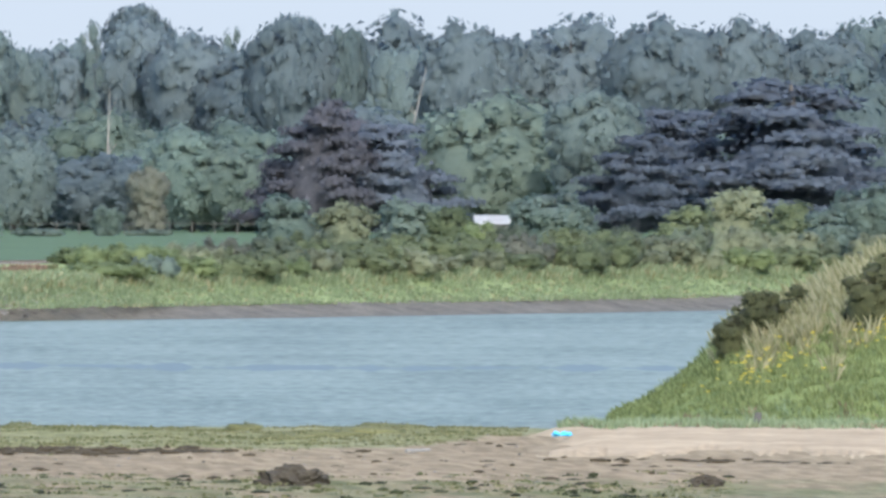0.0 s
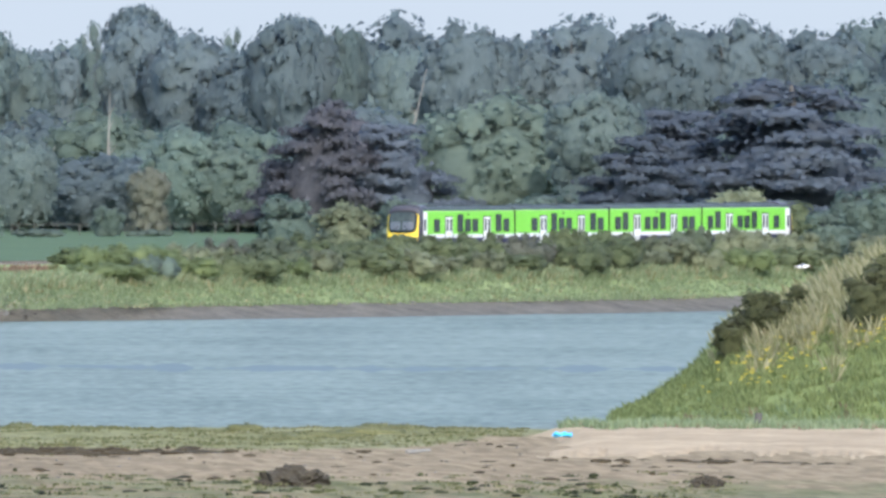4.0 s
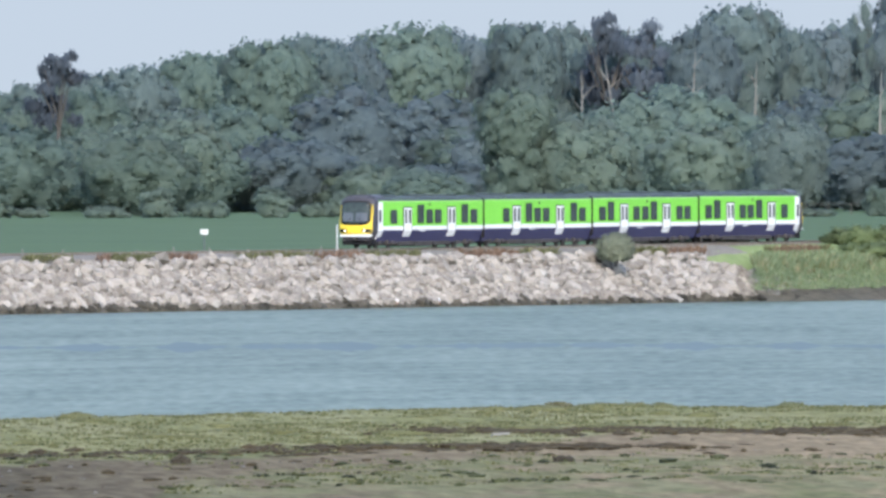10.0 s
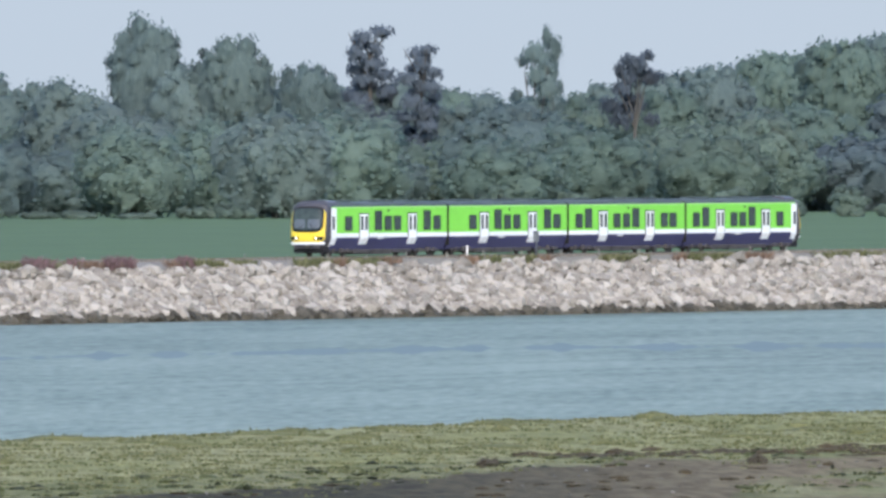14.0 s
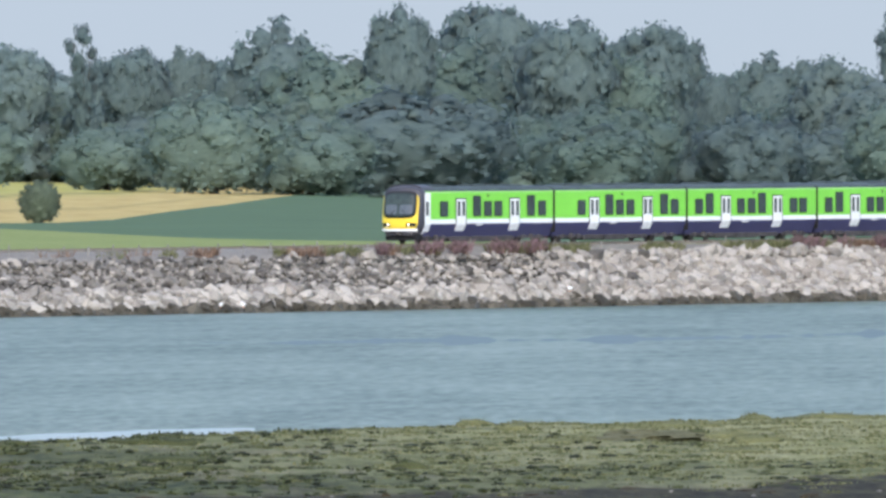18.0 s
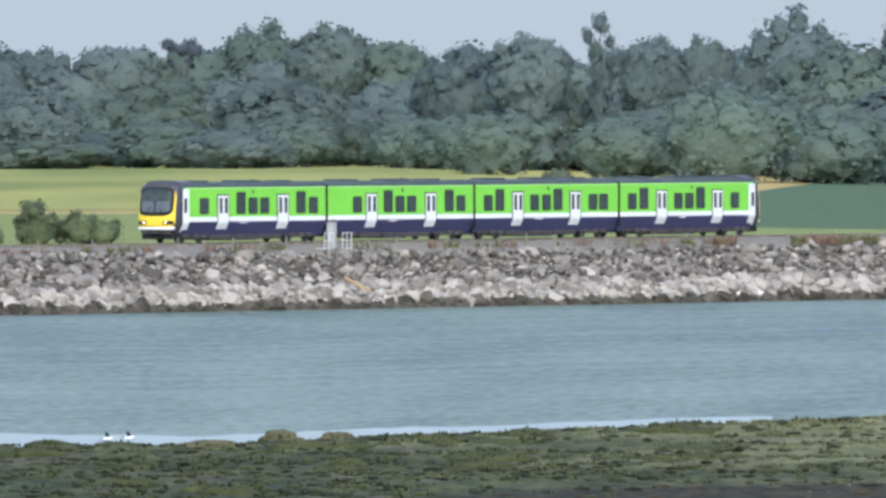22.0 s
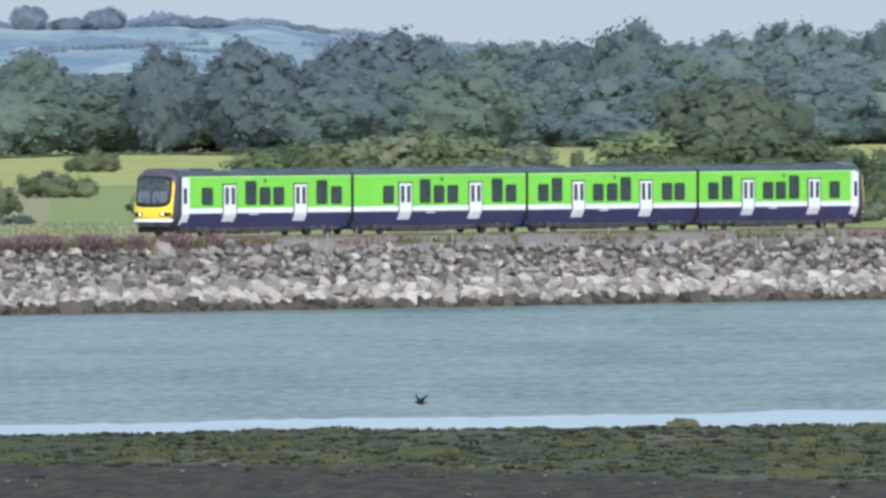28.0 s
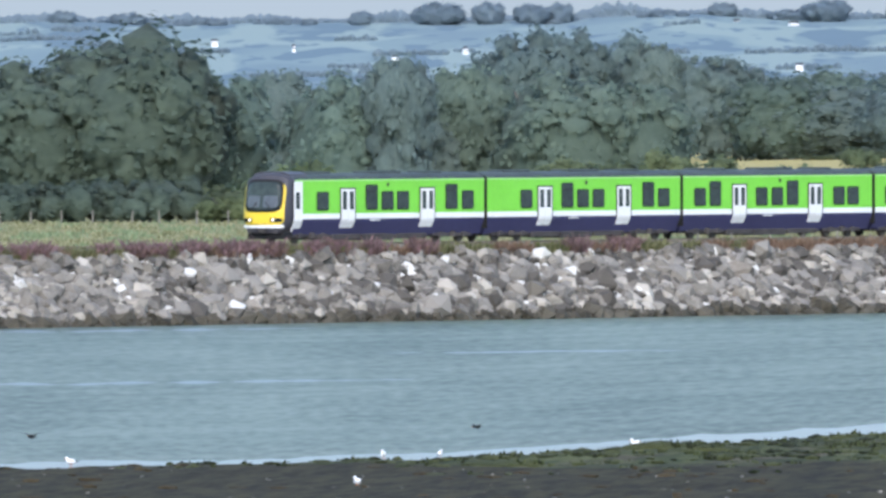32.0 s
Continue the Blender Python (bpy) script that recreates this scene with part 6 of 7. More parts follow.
def far_houses():
    wall = surface("white_render", (0.70, 0.71, 0.72), (0.80, 0.80, 0.80), 3.0, 0.9, bump=0)
    slate = surface("slate", (0.10, 0.11, 0.13), (0.18, 0.19, 0.21), 2.0, 0.8, bump=0)
    for u, rise, w in ((-8574, 60, 2.0), (-8254, 30, 1.6), (-7539, 14, 2.2), (-7549, 88, 3.0), (-8434, 50, 0.9), (-7200, -22, 3.0), (-7650, 92, 2.0), (-8130, 45, 1.0)):
        d = float(np.interp(rise, [-60, -22, 14, 90], [3950, 4000, 4150, 4600]))
        z = EYE_Z + rise * d / UNIT
        ob = tagged(new("farmhouse"), "small white farmhouse on the distant hill", "house", "farmhouses on the hill")
        ob.matrix_basis = pose(*spot(u, d, z - 0.4), 0, 0, -58 + (u % 7) * 9) @ Matrix.Scale(0.52, 4)
        part("wall", box(-w / 2, w / 2, -1.0, 1.0, -1.5, 0.5), wall, ob)
        bm = bmesh.new()
        h = w / 2 + 0.1
        v = [bm.verts.new(c) for c in ((-h, -1.15, 0.45), (h, -1.15, 0.45), (h, 0, 1.2), (-h, 0, 1.2), (-h, 1.15, 0.45), (h, 1.15, 0.45))]
        bm.faces.new((v[0], v[1], v[2], v[3]))
        bm.faces.new((v[3], v[2], v[5], v[4]))
        bmesh.ops.solidify(bm, geom=bm.faces[:], thickness=0.1)
        part("roof", bm, slate, ob)
        for x in (-w / 4, w / 4):
            part("window", box(x - 0.2, x + 0.2, -1.03, -1.0, -0.4, 0.1), slate, ob)


hedges()
dead_trees()
dune()
shore_growth()
litter()
line()
cabinet()
signs()
shed()
far_houses()
verge()
fences()
rock_armour(bpy.data.objects["rock_embankment"])

# ---- the train: four railcars ----
def paint(name, a, b, rough=0.35):
    return surface(name, a, b, 2.5, rough, bump=0.03, fine=9.0, depth=0.01)


GREEN = paint("lime_green_paint", (0.165, 0.53, 0.042), (0.205, 0.63, 0.060))
NAVY = paint("navy_paint", (0.027, 0.028, 0.080), (0.044, 0.045, 0.115), 0.45)
WHITE = paint("white_paint", (0.68, 0.69, 0.68), (0.80, 0.80, 0.79))
YELLOW = paint("yellow_paint", (0.66, 0.48, 0.03), (0.76, 0.56, 0.055))
ROOF = surface("roof_grey", (0.030, 0.040, 0.042), (0.085, 0.105, 0.105), 1.6, 0.6, bump=0.2)
UNDER = surface("underframe_grime", (0.028, 0.027, 0.030), (0.095, 0.088, 0.085), 0.7, 0.8, bump=0.4)
RUBBER = surface("black_rubber", (0.012, 0.012, 0.013), (0.03, 0.03, 0.032), 0.4, 0.7, bump=0.2)
GLASS = paint("dark_tinted_glass", (0.02, 0.028, 0.031), (0.062, 0.084, 0.078), 0.25)
REFLECTION_GLASS = paint("painted_reflection_glass", (0.05, 0.06, 0.075), (0.10, 0.115, 0.13), 0.3)
GLASS.node_tree.nodes["Principled BSDF"].inputs["Specular IOR Level"].default_value = 0.18
STEEL_WHEEL = surface("wheel_steel", (0.06, 0.055, 0.05), (0.14, 0.12, 0.10), 0.4, 0.55, 0.6)
LAMP = bpy.data.materials.new("headlight_glow")
LAMP.use_nodes = True
LAMP.node_tree.nodes["Principled BSDF"].inputs["Emission Color"].default_value = (1.0, 0.93, 0.72, 1)
LAMP.node_tree.nodes["Principled BSDF"].inputs["Emission Strength"].default_value = 2.5

HALF = 1.45
FAIRING = paint("dark_grey_fairing", (0.035, 0.035, 0.045), (0.075, 0.072, 0.085), 0.5)


def arch(x0, x1, rows):
    """A roof: half-profile rows (y, z), run from x0 to x1 and closed at the ends."""
    ring = [(-y, z) for y, z in rows] + [(y, z) for y, z in reversed(rows)]
    bm = bmesh.new()
    a = [bm.verts.new((x0, y, z)) for y, z in ring]
    b = [bm.verts.new((x1, y, z)) for y, z in ring]
    n = len(ring)
    for i in range(n):
        bm.faces.new((a[i], a[(i + 1) % n], b[(i + 1) % n], b[i]))
    bm.faces.new(list(reversed(a)))
    bm.faces.new(b)
    bmesh.ops.recalc_face_normals(bm, faces=bm.faces[:])
    return bm


def window_part(car, x, tall, wide=1.22):
    low, high = 1.86, (3.30 if tall else 2.92)
    for s in (-1, 1):
        y = s * HALF
        w = part("window", plate("y", y, y + s * 0.025, x - wide / 2, x + wide / 2, low, high, 0.14), RUBBER, car)
        y = s * (HALF + 0.026)
        if tall:
            part("pane", box(x - wide / 2 + 0.07, x + wide / 2 - 0.07, min(y, y + s * 0.012), max(y, y + s * 0.012), low + 0.07, 2.86), GLASS, w)
            part("top_light", box(x - wide / 2 + 0.07, x + wide / 2 - 0.07, min(y, y + s * 0.012), max(y, y + s * 0.012), 2.93, high - 0.06), GLASS, w)
        else:
            part("pane", plate("y", y, y + s * 0.012, x - wide / 2 + 0.07, x + wide / 2 - 0.07, low + 0.07, high - 0.07, 0.1), GLASS, w)


def door_part(car, x):
    for s in (-1, 1):
        def slab(name, x0, x1, z0, z1, out0, out1, material, parent):
            a, b = s * (HALF + out0), s * (HALF + out1)
            return part(name, box(x0, x1, min(a, b), max(a, b), z0, z1, 0.006), material, parent)
        d = part("door", skin(s, x - 0.78, x + 0.80, [(1.38, 0), (3.14, 0)], 0.0, 0.022), RUBBER, car)
        for k in (-1, 1):
            c = x + k * 0.345
            part("leaf", skin(s, c - 0.33, c + 0.33, [(0.80, TUCK * 0.74), (1.22, 0.04), (1.38, 0), (3.06, 0)], 0.023, 0.045), WHITE, d)
            slab("pane", c - 0.20, c + 0.20, 1.90, 2.92, 0.046, 0.055, GLASS, d)


def skin(s, x0, x1, rows, out0, out1):
    """A panel that follows the body side s: rows of (z, how far in from the widest line)."""
    bm = bmesh.new()
    rings = []
    for x in (x0, x1):
        rings.append([bm.verts.new((x, s * (HALF - i + o), z)) for o, seq in ((out0, rows), (out1, rows[::-1])) for z, i in seq])
    a, b = rings
    n = len(a)
    for k in range(n):
        bm.faces.new((a[k], a[(k + 1) % n], b[(k + 1) % n], b[k]))
    bm.faces.new(a[::-1])
    bm.faces.new(b)
    bmesh.ops.recalc_face_normals(bm, faces=bm.faces[:])
    return bm


TUCK = 0.34


def bogie(car, x):
    b = part("bogie", box(x - 1.95, x + 1.95, -1.14, 1.14, 0.30, 0.58, 0.05), UNDER, car)
    for k in (-1.15, 1.15):
        for s in (-1, 1):
            part("wheel", rod((x + k, s * 0.72, 0.42), (x + k, s * 0.86, 0.42), 0.42, None, 20), STEEL_WHEEL, b)
            part("axle_box", box(x + k - 0.2, x + k + 0.2, s * 1.12 - 0.1, s * 1.12 + 0.1, 0.28, 0.58, 0.03), UNDER, b)
    for s in (-1, 1):
        part("spring", rod((x, s * 1.18, 0.30), (x, s * 1.18, 0.62), 0.19, None, 12), UNDER, b)


def front_x(y, z):
    """The driving end's rounded front: bowed in plan, raked back above the waist."""
    return 10.36 - 0.34 * abs(y / 1.42) ** 2.6 - 0.17 * max(0.0, z - 1.85) - 0.10 * max(0.0, (z - 3.2) / 0.5) ** 2


def front_patch(e, y0, y1, z0, z1, out, thick=0.02, power=6.0, n=12):
    """A panel with rounded corners that lies on the bowed front."""
    bm = bmesh.new()
    cy, cz, hy, hz = (y0 + y1) / 2, (z0 + z1) / 2, (y1 - y0) / 2, (z1 - z0) / 2
    layers = []
    for lift in (out, out + thick):
        grid = []
        for i in range(n + 1):
            for j in range(n + 1):
                a, b = 2 * i / n - 1, 2 * j / n - 1
                m = max(abs(a), abs(b))
                k = m / (abs(a) ** power + abs(b) ** power) ** (1 / power) if m else 0.0
                y, z = cy + a * k * hy, cz + b * k * hz
                grid.append(bm.verts.new((e * (front_x(y, z) + lift), y, z)))
        layers.append(grid)
    w = n + 1
    for g in layers:
        for i in range(n):
            for j in range(n):
                bm.faces.new((g[i * w + j], g[(i + 1) * w + j], g[(i + 1) * w + j + 1], g[i * w + j + 1]))
    rim = [i * w for i in range(n)] + [n * w + j for j in range(n)] + [i * w + n for i in range(n, 0, -1)] + [j for j in range(n, 0, -1)]
    for p, q in zip(rim, rim[1:] + rim[:1]):
        bm.faces.new((layers[0][p], layers[0][q], layers[1][q], layers[1][p]))
    bmesh.ops.recalc_face_normals(bm, faces=bm.faces[:])
    return bm


def cab(car, e):
    """The driving end at x = e * 10: rounded nose, windscreen, lights and coupler."""
    def X(v):
        return e * v
    def bar(name, x0, x1, y0, y1, z0, z1, material, parent, bevel=0.0, seg=1):
        return part(name, box(min(X(x0), X(x1)), max(X(x0), X(x1)), y0, y1, z0, z1, bevel, seg), material, parent)
    # nose: lofted from the body's section round to the bowed front
    section = [(HALF - TUCK, 0.56), (HALF - 0.04, 1.22), (HALF, 1.38), (HALF, 2.4), (HALF, 3.50), (1.34, 3.73), (1.02, 3.88), (0.5, 3.97), (0.0, 4.0)]
    section = [(-y, z) for y, z in section[:-1]] + [(y, z) for y, z in reversed(section)]
    bm = bmesh.new()
    rings = []
    for back, k in ((None, 1.0), (0.42, 1.0), (0.16, 0.99), (0.04, 0.965), (0.0, 0.92)):
        ring = []
        for y, z in section:
            y, z = y * k, 2.2 + (z - 2.2) * k
            ring.append(bm.verts.new((X(9.0 if back is None else front_x(y, z) - back), y, z)))
        rings.append(ring)
    n = len(section)
    for a, b in zip(rings, rings[1:]):
        for i in range(n):
            bm.faces.new((a[i], a[(i + 1) % n], b[(i + 1) % n], b[i]))
    bm.faces.new(rings[0])
    bm.faces.new(rings[-1])
    bmesh.ops.recalc_face_normals(bm, faces=bm.faces[:])
    nose = part("nose", bm, FAIRING, car, "dark rounded cab nose", smooth=True)
    front = part("front_panel", front_patch(e, -1.38, 1.38, 1.02, 3.46, 0.012, 0.03, 7.0), YELLOW, nose, smooth=True)
    part("windscreen_surround", front_patch(e, -1.27, 1.27, 1.78, 3.64, 0.044, 0.014, 5.0), RUBBER, front, smooth=True)
    part("windscreen", front_patch(e, -1.16, 1.16, 1.90, 3.50, 0.060, 0.012, 5.0), GLASS, front, smooth=True)
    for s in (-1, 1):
        # two lighter panels painted in as the windscreen's pale reflections
        part("screen_pane", front_patch(e, min(s * 0.10, s * 1.02), max(s * 0.10, s * 1.02), 2.05, 2.72, 0.074, 0.006, 6.0, 6), REFLECTION_GLASS, front)
        part("wiper", rod((X(front_x(0.5, 1.95) + 0.10), s * 0.75, 1.82), (X(front_x(0.2, 2.4) + 0.09), s * 0.28, 2.35), 0.03), RUBBER, front)
        c = part("lamp_cluster", front_patch(e, s * 0.95 - 0.34, s * 0.95 + 0.34, 1.22, 1.46, 0.044, 0.02, 6.0, 6), RUBBER, front)
        part("headlight", rod((X(front_x(0.78, 1.35) + 0.05), s * 0.80, 1.35), (X(front_x(0.78, 1.35) + 0.085), s * 0.80, 1.35), 0.055, None, 14), LAMP if e < 0 else GLASS, c)
        # white corner with the cab door and its window
        side = part("cab_side", skin(s, min(X(8.38), X(9.24)), max(X(8.38), X(9.24)), [(0.58, TUCK * 0.98), (1.22, 0.04), (1.38, 0), (3.50, 0)], 0.004, 0.03), WHITE, car)
        y0, y1 = sorted((s * (HALF + 0.031), s * (HALF + 0.045)))
        part("pane", box(min(X(8.68), X(9.06)), max(X(8.68), X(9.06)), y0, y1, 1.96, 2.90), GLASS, side)
        part("edge_strip", skin(s, min(X(9.245), X(9.33)), max(X(9.245), X(9.33)), [(0.60, TUCK), (1.22, 0.04), (1.38, 0), (3.50, 0)], 0.004, 0.026), RUBBER, car)
        part("corner_panel", skin(s, min(X(9.335), X(9.52)), max(X(9.335), X(9.52)), [(0.72, TUCK * 0.85), (1.22, 0.06), (1.38, 0.02), (2.3, 0.02)], 0.0, 0.012), WHITE, car)
    part("number_panel", front_patch(e, -0.40, 0.40, 1.26, 1.62, 0.044, 0.008, 6.0, 6), YELLOW, front)
    part("valance", front_patch(e, -1.36, 1.36, 0.90, 1.07, 0.012, 0.03, 8.0), WHITE, nose)
    bar("skirt", 9.0, 9.95, -1.22, 1.22, 0.26, 0.70, RUBBER, nose, 0.08, 2)
    part("coupler", box(min(X(9.9), X(10.42)), max(X(9.9), X(10.42)), -0.2, 0.2, 0.62, 0.88, 0.04), UNDER, nose)
    for s in (-1, 1):
        part("buffer", rod((X(9.90), s * 0.85, 0.74), (X(10.2), s * 0.85, 0.74), 0.13, 0.17, 12), UNDER, nose)
    # roof fairing over the cab
    part("fairing", arch(min(X(7.6), X(9.3)), max(X(7.6), X(9.3)), [(1.30, 3.72), (1.2, 3.93), (0.8, 4.05), (0.0, 4.08)]), FAIRING, car)


def railcar(windows, doors, cab_end, label):
    car = tagged(new("railcar"), label, "train car", "cars of the train")
    x0, x1 = (-9.05 if cab_end < 0 else -9.92), (9.05 if cab_end > 0 else 9.92)
    part("lower_panel", arch(x0, x1, [(HALF - TUCK, 0.44), (HALF - 0.05, 1.18), (HALF, 1.38)]), NAVY, car)
    part("underframe", box(x0 + 0.3, x1 - 0.3, -0.95, 0.95, 0.30, 0.60, 0.02), UNDER, car)
    part("waist_stripe", box(x0, x1, -HALF - 0.003, HALF + 0.003, 1.38, 1.68), WHITE, car)
    part("upper_panel", box(x0, x1, -HALF, HALF, 1.68, 3.60), GREEN, car)
    part("cornice", box(x0, x1, -HALF - 0.012, HALF + 0.012, 3.52, 3.585), paint_cornice, car)
    part("roof", arch(x0, x1, [(HALF - 0.02, 3.60), (1.34, 3.73), (1.02, 3.86), (0.5, 3.94), (0.0, 3.96)]), ROOF, car)
    for x, w in ((-5.6, 2.6), (1.2, 3.2), (6.0, 1.8)):
        part("roof_unit", box(x - w / 2, x + w / 2, -0.62, 0.62, 3.86, 4.04 + 0.02 * (w > 2), 0.05), ROOF, car)
    part("exhaust", rod((3.6, 0.5, 3.85), (3.6, 0.5, 4.10), 0.10), RUBBER, car)
    for x, tall in windows:
        window_part(car, x, tall)
    for x in doors:
        door_part(car, x)
    for x in (-7.1, 7.1):
        bogie(car, x)
    for x, w, z in ((-3.55, 2.9, 0.20), (-0.4, 3.2, 0.14), (2.95, 3.1, 0.22)):
        part("underfloor_unit", box(x - w / 2, x + w / 2, -1.18, 1.18, z, 0.52, 0.04), UNDER, car)
    part("emblem", box(-1.6, -0.6, -HALF - 0.002, -HALF + 0.03, 1.26, 1.33), WHITE, car, "small pale lettering bar")
    part("small_lamp", box(0.1, 0.28, -HALF - 0.03, -HALF, 3.2, 3.4), UNDER, car)
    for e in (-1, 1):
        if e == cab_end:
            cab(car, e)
        else:
            part("end_wall", box(min(e * 9.925, e * 9.945), max(e * 9.925, e * 9.945), -1.44, 1.44, 0.74, 3.66), RUBBER, car)
            part("gangway", box(min(e * 9.94, e * 10.09), max(e * 9.94, e * 10.09), -1.12, 1.12, 0.8, 3.68, 0.03), RUBBER, car)
    return car


paint_cornice = paint("green_cornice", (0.34, 0.66, 0.20), (0.46, 0.76, 0.30))
L1 = "green, white and navy railcar with a yellow-fronted driving cab"
L2 = "green, white and navy middle railcar with pale doors"
cars = [
    railcar([(8.25, False), (6.6, True), (1.7, False), (0.15, False), (-1.45, True), (-6.35, False)], [4.15, -3.85], -1, L1),
    railcar([(-5.95, False), (-1.75, True), (-0.15, False), (1.45, False), (6.6, True), (8.2, False)], [-4.05, 4.05], 0, L2),
    railcar([(-8.2, False), (-6.6, True), (-1.75, False), (-0.1, False), (1.5, True), (6.4, False), (7.9, False)], [-4.1, 3.9], 0, L2),
    railcar([(-8.25, False), (-6.6, True), (-1.7, False), (-0.15, False), (1.45, True), (6.35, False)], [-4.1, 3.85], 1, "green, white and navy railcar with its cab at the rear"),
]


# ---- hedgerow trees on the far hills ----
def hill_trees():
    r = random.Random(12)
    g = "hedgerow trees on the hills"
    rows = [(-8844, 112, 40), (-8724, 108, 60), (-8600, 100, 90), (-8314, 108, 36), (-8179, 122, 70), (-8089, 124, 44), (-8014, 120, 50), (-7964, 122, 44), (-7674, 122, 50), (-7524, 126, 130), (-7360, 118, 50), (-7960, 95, 60), (-6935, 124, 60), (-6830, 118, 120), (-6620, 104, 60), (-6700, 106, 80),
            (-7250, 100, 120), (-7100, 104, 100), (-8450, 96, 110), (-7780, 105, 90), (-6450, 84, 90)]
    for u, rise, w in rows:
        d = 4630.0
        z = hill_z(u, d) - 0.5
        top = max(1.6, EYE_Z + rise * d / UNIT - z)
        full = w * d / UNIT
        n = max(1, int(full / (top * 1.3)))
        for q in range(n):
            uu = u + (q - (n - 1) / 2) * w / n
            h = top * (1.0 if q == n // 2 else r.uniform(0.6, 0.95))
            tree("broad", spot(uu, d + r.uniform(-8, 8), hill_z(uu, d) - 0.5), h, full / n * r.uniform(1.15, 1.5), HILL_LEAF, "hedgerow tree on the distant hill, haze painted in", g)
    ridge = ([], [])
    u = -11000.0
    while u < -6000:
        k = max(0.0, 0.35 + 1.1 * lump(u, 3, 0, 130))
        for _ in range(2):
            clump(*ridge, spot(u + r.uniform(-6, 6), 4640, hill_z(u, 4640) + 0.4 * k), r.uniform(1.0, 2.0), (0.7 + 1.4 * k) * r.uniform(0.7, 1.1), r)
        u += 8
    tagged(new("ridge_hedge", mesh_of("ridge_hedge", *ridge, HILL_LEAF)), "hedge along the distant ridge, haze painted in", "hedges", kind="stuff")
    # hedges and copses over the slopes
    verts, faces = [], []
    for _ in range(80):
        u, k = r.uniform(-9300, -6300), r.random()
        d = 3960 + 640 * k
        a, n = r.uniform(-0.5, 0.5), r.randrange(3, 16)
        for q in range(n):
            uu = u + q * 13
            dd = d + q * 6 * a
            clump(verts, faces, spot(uu, dd, hill_z(uu, dd) + 0.2), r.uniform(0.6, 1.1), r.uniform(0.5, 1.1), r)
    tagged(new("hedgerows", mesh_of("hedgerows", verts, faces, HILL_HEDGE)), "hedgerows across the distant hill fields, haze painted in", "hedges", kind="stuff")


# both hill leaf colours are paled and blued to paint in distance haze
HILL_LEAF = foliage("far_foliage_hazed", (0.194, 0.261, 0.316), (0.232, 0.3, 0.352), 0.34, 0.1, 0.3, 0.0)

HILL_HEDGE = foliage("far_hedge_hazed", (0.167, 0.229, 0.271), (0.196, 0.258, 0.296), 0.5, 0.15, 3.0, 0.0)


# ---- birds ----
FEATHER_WHITE = surface("white_feathers", (0.74, 0.74, 0.73), (0.84, 0.84, 0.83), 0.2, 0.8, bump=0.05)
FEATHER_DARK = surface("black_feathers", (0.012, 0.012, 0.014), (0.035, 0.034, 0.035), 0.2, 0.7, bump=0.05)
BEAK = surface("orange_beak", (0.55, 0.16, 0.03), (0.65, 0.22, 0.05), 0.2, 0.5, bump=0)


def ellipsoid(c, rx, ry, rz):
    bm = bmesh.new()
    bmesh.ops.create_uvsphere(bm, u_segments=12, v_segments=8, radius=1.0, matrix=Matrix.Translation(c) @ Matrix.Diagonal((rx, ry, rz, 1)))
    return bm


def bird(place, span, body, wing, label, category, group="", name="bird"):
    """A flying bird that heads along +x, in parts, its wings free to beat."""
    ob = tagged(new(name), label, category, group)
    ob.matrix_basis = place
    s = span
    part("body", ellipsoid((0, 0, 0), 0.22 * s, 0.075 * s, 0.075 * s), body, ob, smooth=True)
    part("head", ellipsoid((0.24 * s, 0, 0.03 * s), 0.07 * s, 0.045 * s, 0.045 * s), body if body is FEATHER_WHITE else wing, ob, smooth=True)
    part("beak", rod((0.29 * s, 0, 0.03 * s), (0.38 * s, 0, 0.015 * s), 0.014 * s, 0.004 * s, 6), BEAK, ob)
    part("tail", box(-0.34 * s, -0.18 * s, -0.05 * s, 0.05 * s, -0.012 * s, 0.012 * s, 0.004 * s), wing, ob)
    wings = []
    for k in (-1, 1):
        bm = bmesh.new()
        v = [bm.verts.new((x * s, k * y * s, z * s)) for x, y, z in ((0.10, 0, 0), (-0.10, 0, 0), (-0.07, 0.22, 0.03), (0.11, 0.22, 0.03), (0.03, 0.40, 0.0), (-0.09, 0.38, 0.0), (-0.10, 0.50, -0.02))]
        for f in ((0, 1, 2, 3), (3, 2, 5, 4), (4, 5, 6)):
            bm.faces.new([v[i] for i in f])
        bmesh.ops.solidify(bm, geom=bm.faces[:], thickness=0.012 * s)
        bmesh.ops.recalc_face_normals(bm, faces=bm.faces[:])
        wings.append(part("wing", bm, wing, ob))
    return ob, wings


def standing_gull(u, d, z, turn, label="white gull standing at the water's edge"):
    ob = tagged(new("gull"), label, "bird", "gulls at the water's edge" if "edge" in label else "")
    ob.matrix_basis = pose(*spot(u, d, z), 0, 0, turn)
    part("body", ellipsoid((0, 0, 0.22), 0.23, 0.09, 0.10), FEATHER_WHITE, ob, smooth=True)
    part("head", ellipsoid((0.20, 0, 0.34), 0.065, 0.05, 0.055), FEATHER_WHITE, ob, smooth=True)
    part("beak", rod((0.25, 0, 0.34), (0.33, 0, 0.325), 0.014, 0.004, 6), BEAK, ob)
    part("tail", box(-0.34, -0.18, -0.05, 0.05, 0.20, 0.23), FEATHER_DARK, ob)
    for s in (-1, 1):
        part("leg", rod((0, s * 0.04, -0.02), (0, s * 0.04, 0.16), 0.01), BEAK, ob)


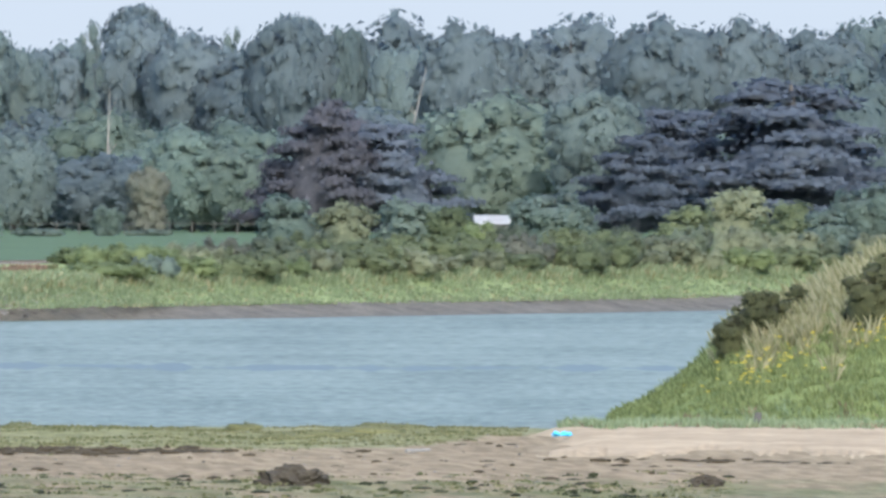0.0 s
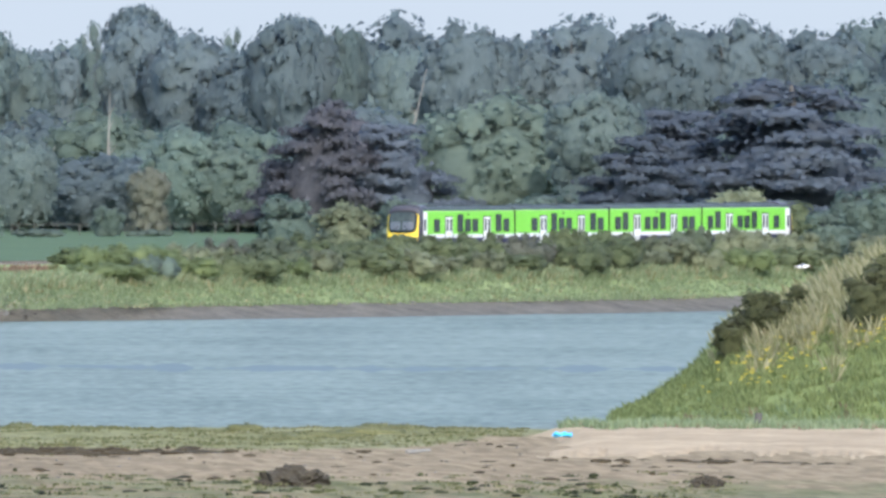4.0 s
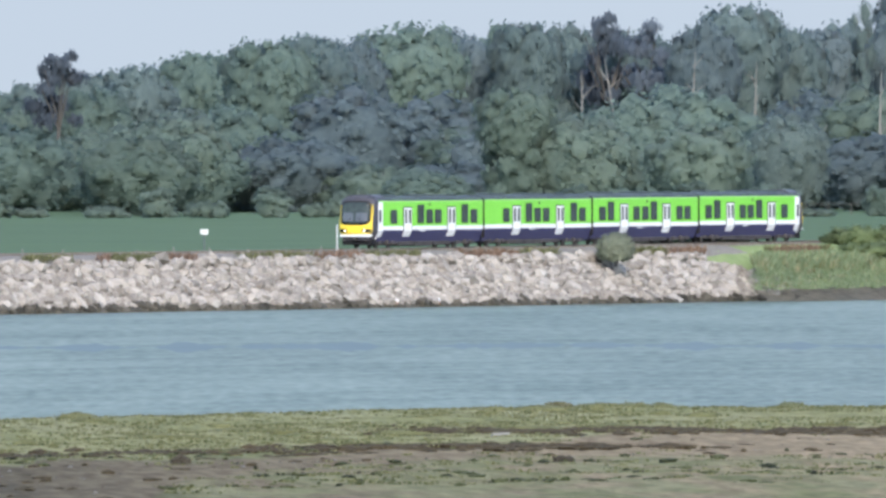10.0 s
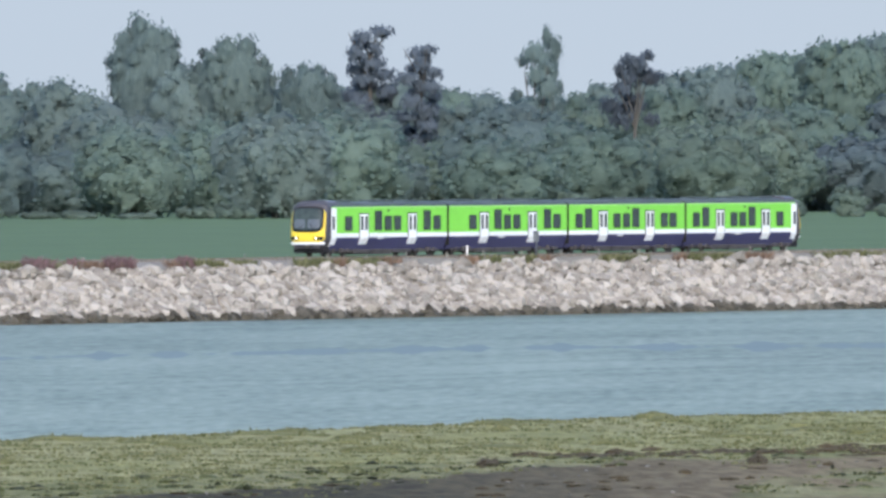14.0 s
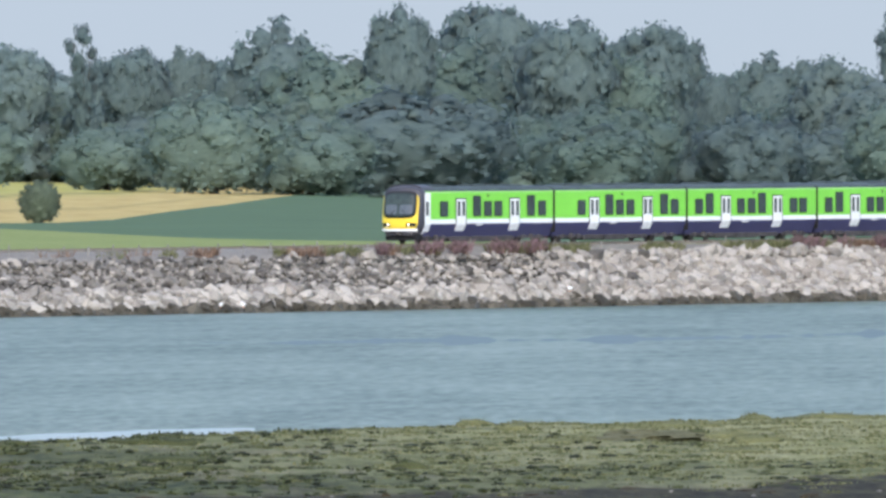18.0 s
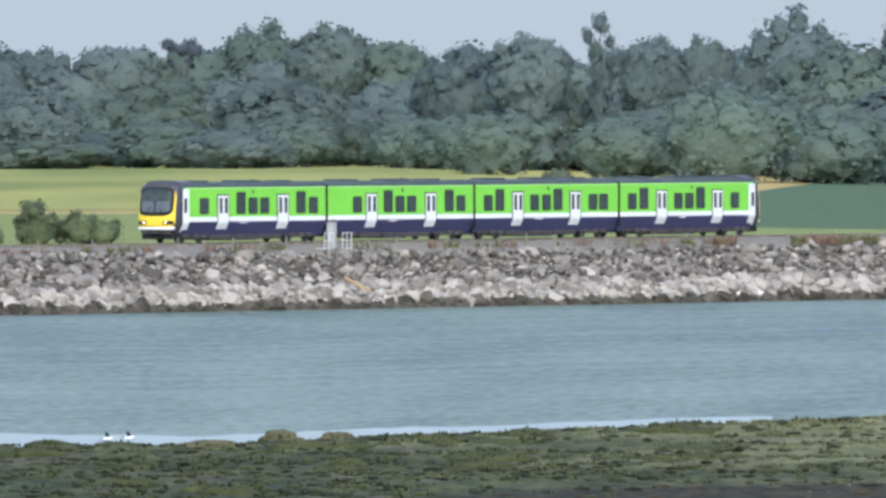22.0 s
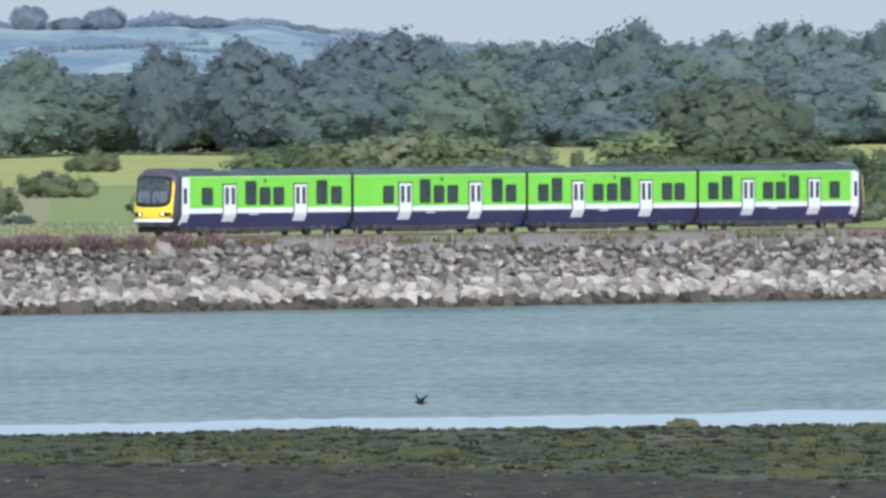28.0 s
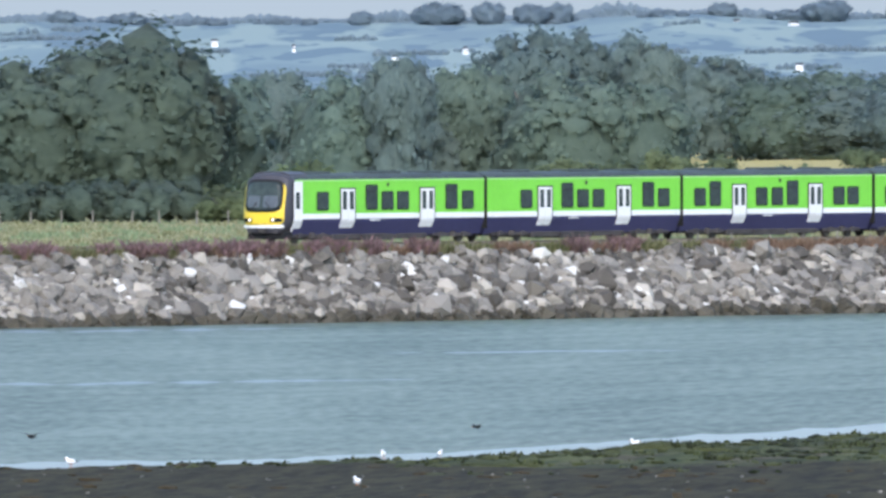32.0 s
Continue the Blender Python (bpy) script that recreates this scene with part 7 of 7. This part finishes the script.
def gulls():
    for u, k, turn in ((-8278, 2, 200), (-8178, 0.5, 20), (-7830, 3, 150), (-8324, 75, 60), (-8831, 3, 170)):
        d = near_edge(u) - k
        standing_gull(u, d, near_height(u, d), turn)
    for u, y, z, turn in ((-663, -10.3, 0.25, 180), (-589, -10.3, 0.25, 30), (-2741, -8.7, 1.0, 160), (-3360, -10.0, 0.3, 0), (-3320, -10.0, 0.3, 170)):
        standing_gull(u, at_bank(u, y), z, turn)
    standing_gull(-4075, at_bank(-4079, -3.4), 5.57, 20, "white gull standing on the relay cabinet")


gulls()
hill_trees()
egret, egret_wings = bird(pose(0, 0, 0), 0.95, FEATHER_WHITE, FEATHER_WHITE, "white egret flying low along the shore", "bird")
wader, wader_wings = bird(pose(0, 0, 0), 1.05, FEATHER_DARK, FEATHER_DARK, "dark wading bird flying over the shallows", "bird")
pied_a, pied_a_wings = bird(pose(0, 0, 0), 0.80, FEATHER_WHITE, FEATHER_DARK, "black and white wading bird over the shallows", "bird", "pied wading birds")
pied_b, pied_b_wings = bird(pose(0, 0, 0), 0.80, FEATHER_WHITE, FEATHER_DARK, "black and white wading bird over the shallows", "bird", "pied wading birds")
tern, tern_wings = bird(pose(0, 0, 0), 0.75, FEATHER_DARK, FEATHER_DARK, "dark wading bird rising from the water's edge", "bird")


# ---- all that moves ----
def flight(ob, wings, rows, start, end, beat=0.26):
    """rows: seconds, bearing, distance and height; the wings beat between start and end."""
    path = []
    for i, (t, u, d, z) in enumerate(rows):
        p = spot(u, d, z)
        a, b = rows[max(0, i - 1)], rows[min(len(rows) - 1, i + 1)]
        w = spot(b[1], b[2]) - spot(a[1], a[2])
        path.append((t, pose(*p, 0, 0, math.degrees(math.atan2(w.y, w.x)))))
    walk(ob, path)
    for k, wing in zip((-1, 1), wings):
        beats, t, up = [(0.0, pose(0, 0, 0, k * 20, 0, 0))], start, True
        while t < end:
            beats.append((t, pose(0, 0, 0, k * (42 if up else -30), 0, 0)))
            t, up = t + beat / 2 + 0.02, not up
        beats.append((32.0, pose(0, 0, 0, k * 20, 0, 0)))
        walk(wing, beats)


# metres by which the train lags behind an even speed, as it eases and gathers way
LAG = [-1.6, -0.75, 0.6, 0.75, 1.0, 0.9, 0.5, 0.35, -0.1, -0.45, 0.0, 0.4, 0.54, 0.3, 0.3, 0.3, 0.1, -0.55, -0.2, 0.1, 0.2]


def motions():
    for i, car in enumerate(cars):
        def at(t):
            lag = float(np.interp(t, [0, 2, 5, 7, 8, 9, 11, 12, 13, 14, 16, 17, 19, 20, 22, 24, 26, 28.5, 30, 31, 32], LAG))
            x = 2055.24 - 26.53 * t + lag + 20.18 * (i + 0.5)
            return pose(x, TRACK_Y + 1.5, RAIL_Z + climb(x))
        walk(car, [(float(t), at(t)) for t in range(33)])
    flight(egret, egret_wings, [(0.0, -1700, 1050, 8.3), (2.2, -10, 1050, 8.2), (2.5, 234, 1050, 8.3), (6.0, 2900, 1050, 9.0), (32.0, 16000, 1050, 14.0)], 1.9, 4.5, 0.3)
    flight(wader, wader_wings, [(0.0, -7600, 1080, 2.0), (21.5, -5700, 1055, 0.6), (23.0, -5122, 1052, 0.55), (23.5, -5015, 1050, 0.5), (24.3, -4979, 1052, 0.6), (25.0, -4747, 1054, 0.95), (25.6, -4760, 1056, 1.3), (26.0, -4904, 1054, 1.48),
                                (26.5, -5148, 1052, 1.4), (28.5, -6680, 1020, 0.7), (29.1, -7176, 1005, 0.6), (30.0, -7640, 985, 0.6), (31.0, -8132, 965, 0.6), (32.0, -8900, 930, 0.9)], 22.0, 32.0)
    flight(pied_a, pied_a_wings, [(0.0, -4480, 1046, 0.08), (22.6, -4478, 1046, 0.08), (23.0, -4476, 1046, 0.12), (23.5, -4350, 1046, 0.35), (24.0, -4240, 1050, 0.75), (26.0, -3600, 1090, 2.0), (32.0, -1500, 1180, 3.0)], 22.6, 26.0)
    flight(pied_b, pied_b_wings, [(0.0, -4440, 1048, 0.08), (22.6, -4440, 1048, 0.08), (23.0, -4437, 1048, 0.14), (23.5, -4312, 1050, 0.4), (24.0, -4190, 1055, 0.9), (26.0, -3500, 1090, 2.4), (32.0, -1300, 1180, 3.4)], 22.7, 26.0, 0.24)
    flight(tern, tern_wings, [(0.0, -7650, 968, 0.3), (31.3, -7700, 968, 0.35), (31.8, -7880, 966, 0.5), (32.0, -8112, 962, 0.75)], 31.2, 32.0)


motions()
